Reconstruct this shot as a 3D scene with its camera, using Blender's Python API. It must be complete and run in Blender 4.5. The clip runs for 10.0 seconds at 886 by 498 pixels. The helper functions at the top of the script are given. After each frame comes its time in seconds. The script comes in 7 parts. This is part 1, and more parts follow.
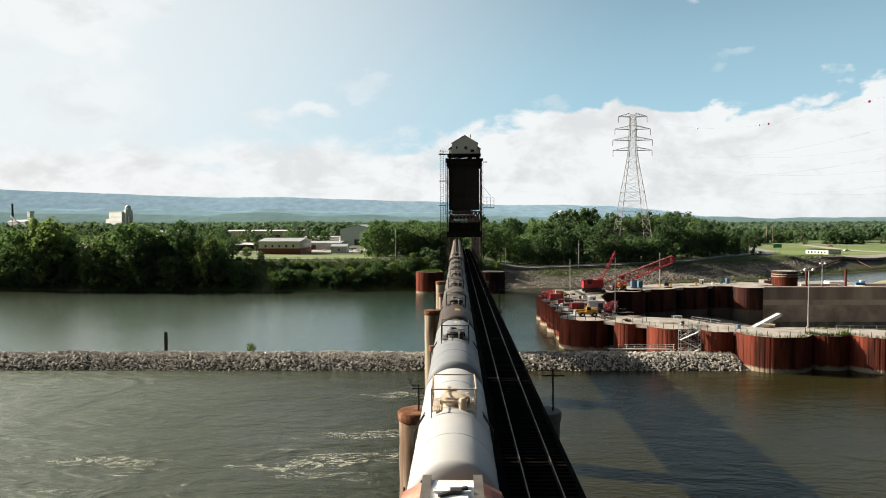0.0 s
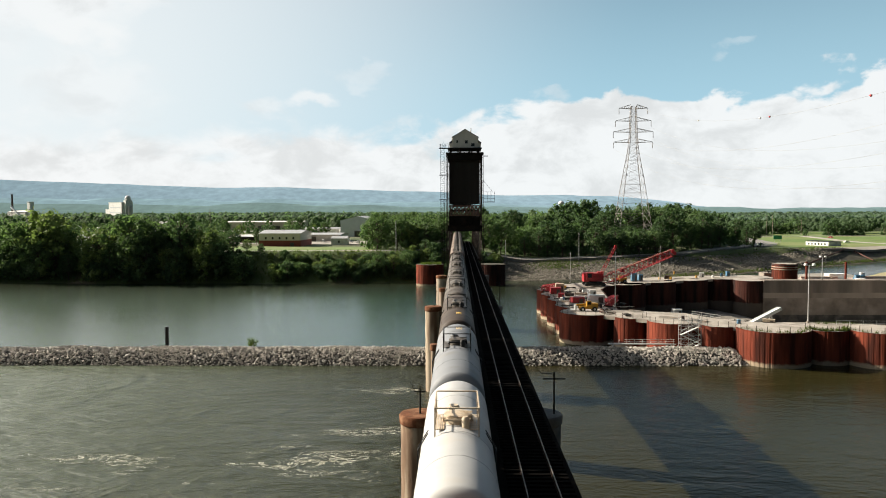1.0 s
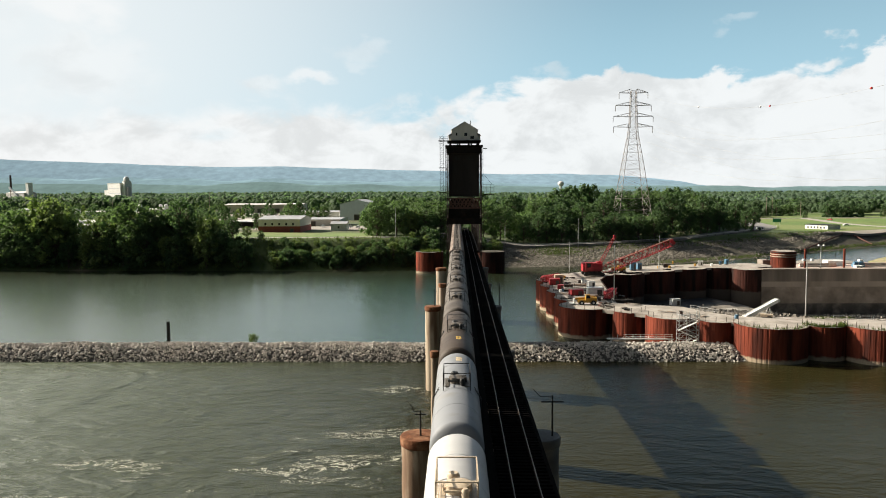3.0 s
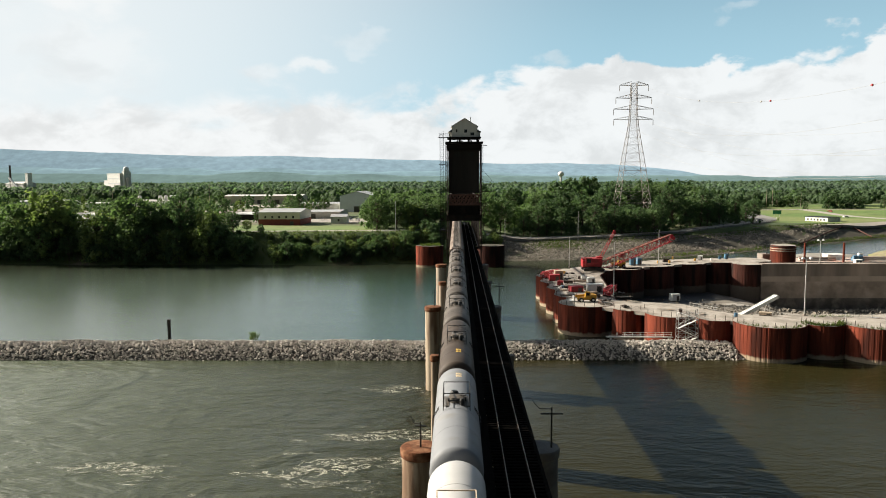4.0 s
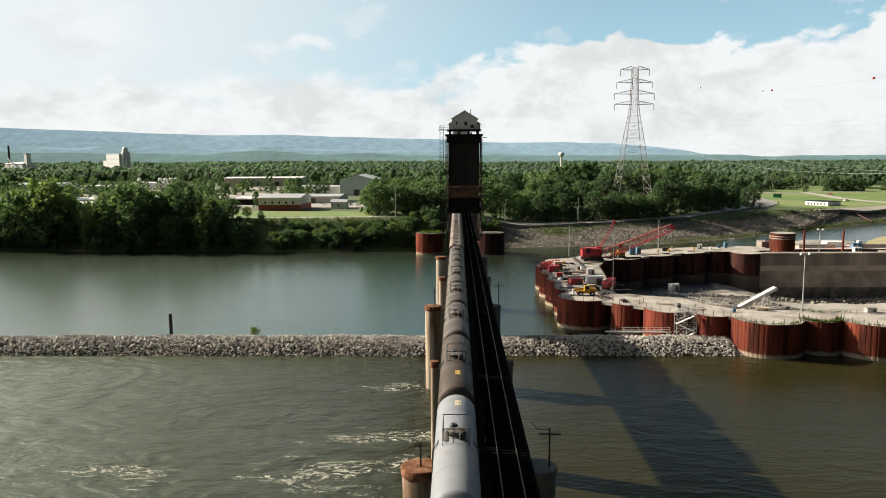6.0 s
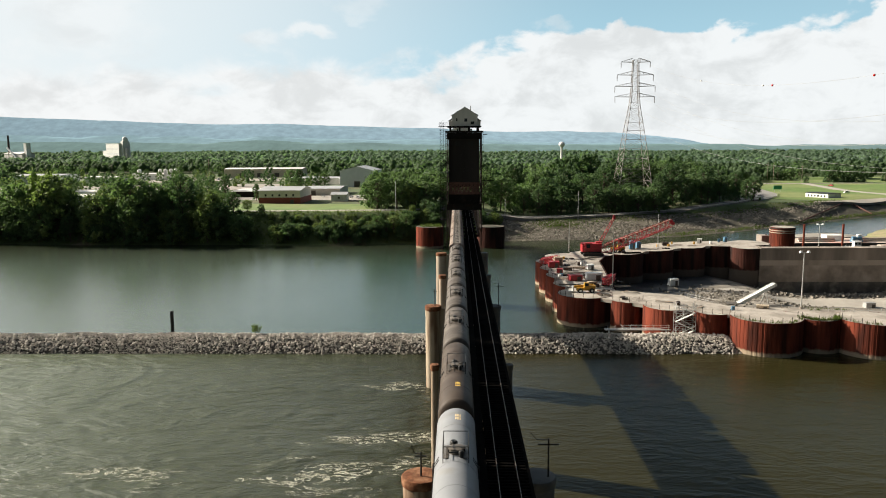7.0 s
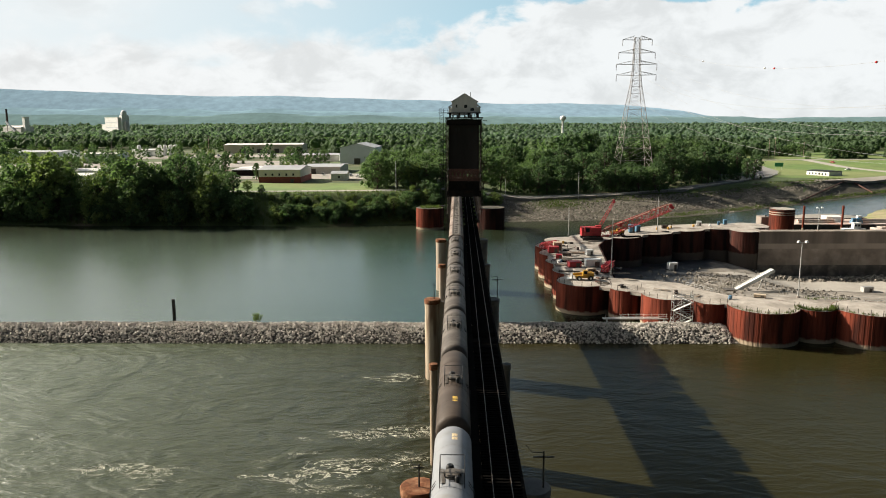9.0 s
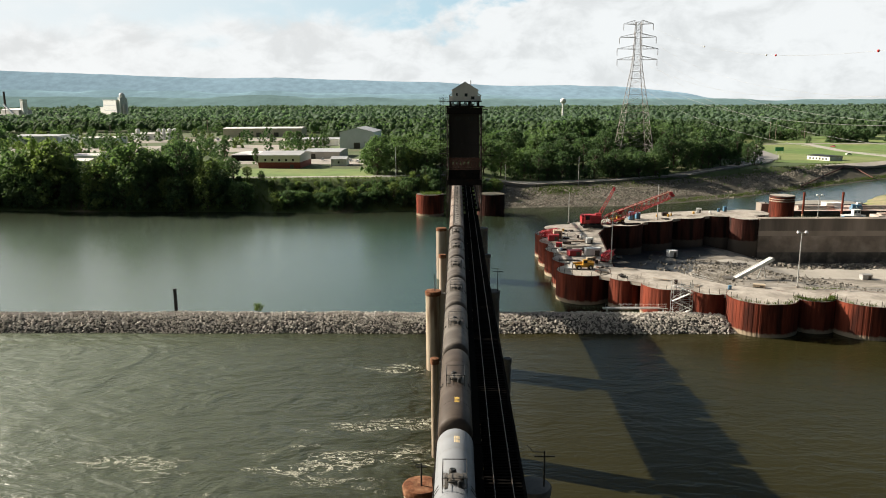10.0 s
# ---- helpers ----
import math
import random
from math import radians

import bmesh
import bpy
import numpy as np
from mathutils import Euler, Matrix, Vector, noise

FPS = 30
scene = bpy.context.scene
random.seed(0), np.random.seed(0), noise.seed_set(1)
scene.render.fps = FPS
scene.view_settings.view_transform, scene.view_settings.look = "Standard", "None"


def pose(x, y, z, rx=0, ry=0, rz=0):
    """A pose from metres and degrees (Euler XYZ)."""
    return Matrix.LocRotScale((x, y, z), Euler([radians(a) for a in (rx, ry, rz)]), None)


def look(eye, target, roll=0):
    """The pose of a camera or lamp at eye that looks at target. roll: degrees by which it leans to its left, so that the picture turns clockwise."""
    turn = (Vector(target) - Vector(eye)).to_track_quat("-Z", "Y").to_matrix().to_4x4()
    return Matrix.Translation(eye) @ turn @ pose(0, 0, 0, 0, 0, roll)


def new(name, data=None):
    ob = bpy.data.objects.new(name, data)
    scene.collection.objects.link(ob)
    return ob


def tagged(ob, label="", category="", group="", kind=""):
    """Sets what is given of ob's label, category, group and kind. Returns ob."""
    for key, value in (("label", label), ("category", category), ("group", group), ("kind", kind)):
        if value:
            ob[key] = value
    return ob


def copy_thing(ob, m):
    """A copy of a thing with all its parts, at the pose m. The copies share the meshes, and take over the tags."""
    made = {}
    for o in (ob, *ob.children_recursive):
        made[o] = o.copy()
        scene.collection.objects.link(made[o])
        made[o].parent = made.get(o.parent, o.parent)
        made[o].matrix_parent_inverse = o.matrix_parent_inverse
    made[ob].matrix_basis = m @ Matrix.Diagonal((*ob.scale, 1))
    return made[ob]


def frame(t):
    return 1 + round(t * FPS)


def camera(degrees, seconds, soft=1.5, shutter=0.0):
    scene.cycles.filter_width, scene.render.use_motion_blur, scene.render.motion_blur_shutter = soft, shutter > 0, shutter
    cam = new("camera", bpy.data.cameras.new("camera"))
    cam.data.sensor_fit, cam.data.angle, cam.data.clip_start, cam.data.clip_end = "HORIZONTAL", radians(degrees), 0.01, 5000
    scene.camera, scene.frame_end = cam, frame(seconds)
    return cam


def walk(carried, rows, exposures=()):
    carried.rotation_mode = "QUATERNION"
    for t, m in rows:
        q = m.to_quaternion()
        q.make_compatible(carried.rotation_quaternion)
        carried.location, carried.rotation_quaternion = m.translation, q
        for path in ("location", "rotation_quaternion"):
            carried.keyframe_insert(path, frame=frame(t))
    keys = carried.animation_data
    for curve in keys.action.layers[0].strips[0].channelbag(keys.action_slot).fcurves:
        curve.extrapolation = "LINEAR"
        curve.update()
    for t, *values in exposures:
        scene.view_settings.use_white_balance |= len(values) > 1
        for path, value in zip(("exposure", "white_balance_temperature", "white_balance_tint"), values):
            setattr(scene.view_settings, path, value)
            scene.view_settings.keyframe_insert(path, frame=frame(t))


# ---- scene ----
EXPOSE = [(0.0, 1.0), (10.0, 1.0)]
SKY, SUN_POWER, CLOUD_LOW, CLOUD_HIGH, SKY_TINT = 0.05, 5.0, 7.8, 9.5, (0.50, 0.62, 0.64)
cam = camera(61.9, 10.0, 1.0)
PATH = [
    (0, (0.209, 0.43, 31.439), (0.17, 2.428, 31.366), -0.2),
    (0.5, (0.075, 0.37, 31.88), (0.036, 2.368, 31.793), -0.2),
    (1, (0.086, 0.455, 32.583), (0.047, 2.452, 32.483), -0.2),
    (1.5, (0.01, 0.375, 33.548), (-0.027, 2.372, 33.433), -0.3),
    (2, (0.028, 0.371, 34.42), (-0.01, 2.366, 34.292), -0.3),
    (2.5, (0.082, 0.245, 35.481), (0.044, 2.24, 35.338), -0.3),
    (4, (0.111, 0.096, 38.62), (0.073, 2.087, 38.433), -0.3),
    (4.5, (0.159, 0.119, 39.569), (0.121, 2.109, 39.368), -0.3),
    (5, (0.136, 0.044, 40.554), (0.098, 2.032, 40.338), -0.3),
    (5.5, (0.151, 0.03, 41.503), (0.113, 2.016, 41.273), -0.3),
    (7, (0.189, -0.266, 44.632), (0.15, 1.715, 44.358), -0.3),
    (7.5, (0.225, -0.308, 45.647), (0.186, 1.671, 45.359), -0.3),
    (8, (0.273, -0.32, 46.649), (0.233, 1.656, 46.345), -0.3),
    (8.5, (0.321, -0.426, 47.727), (0.282, 1.547, 47.402), -0.3),
    (9, (0.494, -0.424, 48.682), (0.453, 1.545, 48.334), -0.3),
    (9.5, (0.482, -0.43, 49.609), (0.441, 1.535, 49.238), -0.3),
    (10, (0.288, -0.517, 50.546), (0.248, 1.443, 50.151), -0.3),
]
walk(cam, [(t, look(e, g, r)) for t, e, g, r in PATH], EXPOSE)

# ---- world and sun ----
SUN = Vector((-1.70, 0.61, 1.0)).normalized()
world = bpy.data.worlds.new("sky")
scene.world = world
world.use_nodes = True
wt = world.node_tree
wt.nodes.clear()


def wn(kind, **kw):
    n = wt.nodes.new(kind)
    for k, v in kw.items():
        if k == "op":
            n.operation = v
        elif k == "blend":
            n.blend_type = v
    return n


def wl(a, b):
    wt.links.new(a, b)


sky = wn("ShaderNodeTexSky")
sky.sky_type = "NISHITA"
sky.sun_disc = False
sky.sun_elevation = math.asin(SUN.z)
sky.sun_rotation = math.atan2(SUN.x, SUN.y)
sky.air_density, sky.dust_density, sky.ozone_density = 1.0, 1.2, 1.0
wco = wn("ShaderNodeTexCoord")
sep = wn("ShaderNodeSeparateXYZ")
wl(wco.outputs["Generated"], sep.inputs[0])
cmap = wn("ShaderNodeMapping")
cmap.inputs["Scale"].default_value = (1.0, 1.0, 1.7)
cmap.inputs["Location"].default_value = (0.35, 0.0, 0.0)
wl(wco.outputs["Generated"], cmap.inputs[0])


def cloud_noise(scale, detail, rough, distort=0.0):
    n = wn("ShaderNodeTexNoise")
    n.inputs["Scale"].default_value, n.inputs["Detail"].default_value = scale, detail
    n.inputs["Roughness"].default_value, n.inputs["Distortion"].default_value = rough, distort
    wl(cmap.outputs[0], n.inputs["Vector"])
    return n.outputs["Fac"]


def remap(v, a, b, c=0.0, d=1.0, smooth=True):
    n = wn("ShaderNodeMapRange")
    n.interpolation_type = "SMOOTHSTEP" if smooth else "LINEAR"
    for key, x in (("From Min", a), ("From Max", b), ("To Min", c), ("To Max", d)):
        if isinstance(x, (int, float)):
            n.inputs[key].default_value = x
        else:
            wl(x, n.inputs[key])
    wl(v, n.inputs["Value"])
    return n.outputs[0]


def wmath(op, a, b):
    n = wn("ShaderNodeMath", op=op)
    for k, v in enumerate((a, b)):
        if isinstance(v, (int, float)):
            n.inputs[k].default_value = v
        else:
            wl(v, n.inputs[k])
    return n.outputs[0]


def wmix(f, a, b):
    n = wn("ShaderNodeMix")
    n.data_type = "RGBA"
    wl(f, n.inputs["Factor"])
    for k, v in ((6, a), (7, b)):
        if isinstance(v, tuple):
            n.inputs[k].default_value = (*v, 1)
        else:
            wl(v, n.inputs[k])
    return n.outputs[2]


sdot = wn("ShaderNodeVectorMath")
sdot.operation = "DOT_PRODUCT"
sdot.inputs[1].default_value = SUN
wl(wco.outputs["Generated"], sdot.inputs[0])
glow = remap(sdot.outputs["Value"], 0.18, 0.80)
sgain = wn("ShaderNodeVectorMath")
sgain.operation = "MULTIPLY"
sgain.inputs[1].default_value = SKY_TINT
deep = wn("ShaderNodeVectorMath")
deep.operation = "SCALE"
wl(sky.outputs[0], deep.inputs[0])
wl(remap(sep.outputs["Y"], -0.5, 0.3, 0.30, 1.0), deep.inputs["Scale"])
wl(deep.outputs[0], sgain.inputs[0])
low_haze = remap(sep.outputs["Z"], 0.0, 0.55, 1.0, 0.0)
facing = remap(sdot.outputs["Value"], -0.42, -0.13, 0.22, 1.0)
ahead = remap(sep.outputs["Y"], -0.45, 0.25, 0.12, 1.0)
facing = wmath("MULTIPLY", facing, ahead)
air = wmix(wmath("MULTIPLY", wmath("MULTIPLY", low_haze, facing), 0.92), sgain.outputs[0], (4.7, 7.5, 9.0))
air = wmix(wmath("MULTIPLY", wmath("MULTIPLY", glow, wmath("MULTIPLY", remap(sep.outputs["Z"], 0.1, 1.0, 1.0, 0.3), remap(sep.outputs["Y"], -0.4, 0.2, 0.75, 1.0))), 0.95), air, (8.8, 9.2, 9.3))
aureole = wn("ShaderNodeVectorMath")
aureole.operation = "SCALE"
aureole.inputs[0].default_value = (1.0, 0.95, 0.86)
wl(wmath("MULTIPLY", wmath("POWER", remap(sdot.outputs["Value"], 0.80, 1.0, 0.0, 1.0, False), 1.5), 30.0), aureole.inputs["Scale"])
halo = wn("ShaderNodeVectorMath")
halo.operation = "ADD"
wl(air, halo.inputs[0])
wl(aureole.outputs[0], halo.inputs[1])
air = halo.outputs[0]
# cumulus bank along the horizon, with a lumpy upper edge
edge = wmath("ADD", wmath("MULTIPLY", wmath("SUBTRACT", cloud_noise(2.6, 2, 0.5), 0.5), 0.10), remap(sep.outputs["X"], 0.06, 0.19, 0.116, 0.148))
edge = wmath("ADD", edge, wmath("MULTIPLY", wmath("SUBTRACT", cloud_noise(11.0, 9, 0.55, 0.2), 0.5), 0.13))
bankf = remap(wmath("SUBTRACT", edge, sep.outputs["Z"]), -0.003, remap(sep.outputs["X"], -0.3, 0.2, 0.040, 0.009))
# small loose clouds over the bank, and a soft white mass towards the sun
ragged = wn("ShaderNodeTexNoise")
ragged.inputs["Scale"].default_value, ragged.inputs["Detail"].default_value = 16.0, 7
wl(cmap.outputs[0], ragged.inputs["Vector"])
shift = wn("ShaderNodeVectorMath")
shift.operation = "MULTIPLY_ADD"
shift.inputs[1].default_value = (0.11, 0.11, 0.11)
wl(ragged.outputs["Color"], shift.inputs[0])
wl(wco.outputs["Generated"], shift.inputs[2])
flat_ = wn("ShaderNodeVectorMath")
flat_.operation = "MULTIPLY"
flat_.inputs[1].default_value = (1.0, 1.0, 1.7)
wl(shift.outputs[0], flat_.inputs[0])
puff = None
for az, el, size, thick in ((24.6, 8.3, 0.026, 0.9), (25.8, 8.8, 0.028, 0.9), (18.0, 15.9, 0.022, 0.7), (20.6, 11.8, 0.022, 0.25), (-7.1, 10.3, 0.034, 0.30), (-10.8, 8.4, 0.040, 0.7), (-14.2, 7.6, 0.050, 0.5),
                            (6.5, 8.6, 0.026, 0.35), (-30.0, 15.5, 0.15, 0.75), (-27.5, 12.6, 0.075, 0.8), (-23.5, 15.8, 0.06, 0.6), (-26.0, 8.4, 0.10, 0.5)):
    a_, e_ = radians(az), radians(el)
    far_ = wn("ShaderNodeVectorMath")
    far_.operation = "DISTANCE"
    far_.inputs[1].default_value = (math.sin(a_) * math.cos(e_) + 0.055, math.cos(a_) * math.cos(e_) + 0.055, (math.sin(e_) + 0.055) * 1.7)
    wl(flat_.outputs[0], far_.inputs[0])
    one = remap(far_.outputs["Value"], size, size * 0.35, 0.0, thick)
    puff = one if puff is None else wmath("MAXIMUM", puff, one)
cover = wmath("MAXIMUM", bankf, puff)
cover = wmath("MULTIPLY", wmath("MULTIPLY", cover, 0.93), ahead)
lump = cloud_noise(14.0, 8, 0.6, 0.3)
shade_v = remap(lump, 0.32, 0.58, CLOUD_LOW, CLOUD_HIGH)
ccol = wn("ShaderNodeVectorMath")
ccol.operation = "SCALE"
ccol.inputs[0].default_value = (0.985, 1.0, 1.0)
wl(wmath("MULTIPLY", shade_v, remap(sdot.outputs["Value"], -0.5, -0.14, 0.35, 1.0)), ccol.inputs["Scale"])
air = wmix(cover, air, ccol.outputs[0])
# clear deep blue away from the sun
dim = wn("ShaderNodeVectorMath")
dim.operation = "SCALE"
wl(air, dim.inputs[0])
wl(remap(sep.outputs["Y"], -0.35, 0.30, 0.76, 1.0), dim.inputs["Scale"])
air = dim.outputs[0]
bg = wn("ShaderNodeBackground")
bg.inputs["Strength"].default_value = SKY
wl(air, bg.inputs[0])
wout = wn("ShaderNodeOutputWorld")
wl(bg.outputs[0], wout.inputs[0])

sun_data = bpy.data.lights.new("sun", "SUN")
sun_data.energy, sun_data.angle, sun_data.color = SUN_POWER, radians(0.55), (1.0, 0.90, 0.74)
sun = new("sun", sun_data)
sun.matrix_world = look(SUN * 300, (0, 0, 0))


# ---- materials ----
def material(name, rgb, rough=0.8, metal=0.0, spread=0.25, scale=1.0, bump=0.0, bscale=8.0, spec=0.5,
             stain=None, stain_scale=0.3, stain_at=0.55, stain_soft=0.12, streak=False, per=0.0):
    """A surface whose colour varies at two scales, with an optional stain colour and relief."""
    m = bpy.data.materials.new(name)
    m.use_nodes = True
    nt = m.node_tree
    b = nt.nodes["Principled BSDF"]
    b.inputs["Roughness"].default_value = rough
    b.inputs["Metallic"].default_value = metal
    b.inputs["Specular IOR Level"].default_value = spec
    co = nt.nodes.new("ShaderNodeTexCoord")
    vec = co.outputs["Object"]
    if streak:
        mp = nt.nodes.new("ShaderNodeMapping")
        mp.inputs["Scale"].default_value = (1, 1, 0.12)
        nt.links.new(vec, mp.inputs[0])
        vec = mp.outputs[0]
    n1 = nt.nodes.new("ShaderNodeTexNoise")
    n1.inputs["Scale"].default_value, n1.inputs["Detail"].default_value = scale, 8
    n1.inputs["Roughness"].default_value = 0.65
    nt.links.new(vec, n1.inputs["Vector"])
    r = nt.nodes.new("ShaderNodeMapRange")
    r.inputs["From Min"].default_value, r.inputs["From Max"].default_value = 0.3, 0.7
    r.inputs["To Min"].default_value, r.inputs["To Max"].default_value = 1 - spread, 1 + spread
    nt.links.new(n1.outputs["Fac"], r.inputs["Value"])
    colour = None
    if stain:
        n2 = nt.nodes.new("ShaderNodeTexNoise")
        n2.inputs["Scale"].default_value, n2.inputs["Detail"].default_value = stain_scale, 6
        nt.links.new(vec, n2.inputs["Vector"])
        r2 = nt.nodes.new("ShaderNodeMapRange")
        r2.inputs["From Min"].default_value = stain_at - stain_soft
        r2.inputs["From Max"].default_value = stain_at + stain_soft
        nt.links.new(n2.outputs["Fac"], r2.inputs["Value"])
        mx = nt.nodes.new("ShaderNodeMix")
        mx.data_type = "RGBA"
        mx.inputs[6].default_value = (*rgb, 1)
        mx.inputs[7].default_value = (*stain, 1)
        nt.links.new(r2.outputs[0], mx.inputs["Factor"])
        colour = mx.outputs[2]
    sc = nt.nodes.new("ShaderNodeVectorMath")
    sc.operation = "SCALE"
    if colour:
        nt.links.new(colour, sc.inputs[0])
    else:
        sc.inputs[0].default_value = rgb
    val = r.outputs[0]
    if per:
        geo = nt.nodes.new("ShaderNodeNewGeometry")
        inf = nt.nodes.new("ShaderNodeObjectInfo")
        ad = nt.nodes.new("ShaderNodeMath")
        ad.operation = "ADD"
        nt.links.new(geo.outputs["Random Per Island"], ad.inputs[0])
        nt.links.new(inf.outputs["Random"], ad.inputs[1])
        r3 = nt.nodes.new("ShaderNodeMapRange")
        r3.inputs["From Max"].default_value = 2.0
        r3.inputs["To Min"].default_value, r3.inputs["To Max"].default_value = 1 - per, 1 + per
        nt.links.new(ad.outputs[0], r3.inputs["Value"])
        mu = nt.nodes.new("ShaderNodeMath")
        mu.operation = "MULTIPLY"
        nt.links.new(r3.outputs[0], mu.inputs[0])
        nt.links.new(val, mu.inputs[1])
        val = mu.outputs[0]
    nt.links.new(val, sc.inputs["Scale"])
    nt.links.new(sc.outputs[0], b.inputs["Base Color"])
    if bump:
        n3 = nt.nodes.new("ShaderNodeTexNoise")
        n3.inputs["Scale"].default_value, n3.inputs["Detail"].default_value = bscale, 6
        nt.links.new(co.outputs["Object"], n3.inputs["Vector"])
        bp = nt.nodes.new("ShaderNodeBump")
        bp.inputs["Strength"].default_value = bump
        bp.inputs["Distance"].default_value = 0.1
        nt.links.new(n3.outputs["Fac"], bp.inputs["Height"])
        nt.links.new(bp.outputs[0], b.inputs["Normal"])
    return m


def leaf_material(name, rgb, per=0.20, through_=0.45, scale=0.15):
    m = material(name, rgb, 0.7, 0, 0.25, scale, 0, spec=0.12, per=per)
    nt = m.node_tree
    b = nt.nodes["Principled BSDF"]
    src = b.inputs["Base Color"].links[0].from_socket
    tr = nt.nodes.new("ShaderNodeBsdfTranslucent")
    mul = nt.nodes.new("ShaderNodeVectorMath")
    mul.operation = "MULTIPLY"
    mul.inputs[1].default_value = (1.05, 1.25, 0.7)
    nt.links.new(src, mul.inputs[0])
    nt.links.new(mul.outputs[0], tr.inputs["Color"])
    mix = nt.nodes.new("ShaderNodeMixShader")
    mix.inputs[0].default_value = through_
    nt.links.new(b.outputs[0], mix.inputs[1])
    nt.links.new(tr.outputs[0], mix.inputs[2])
    nt.links.new(mix.outputs[0], nt.nodes["Material Output"].inputs["Surface"])
    return m


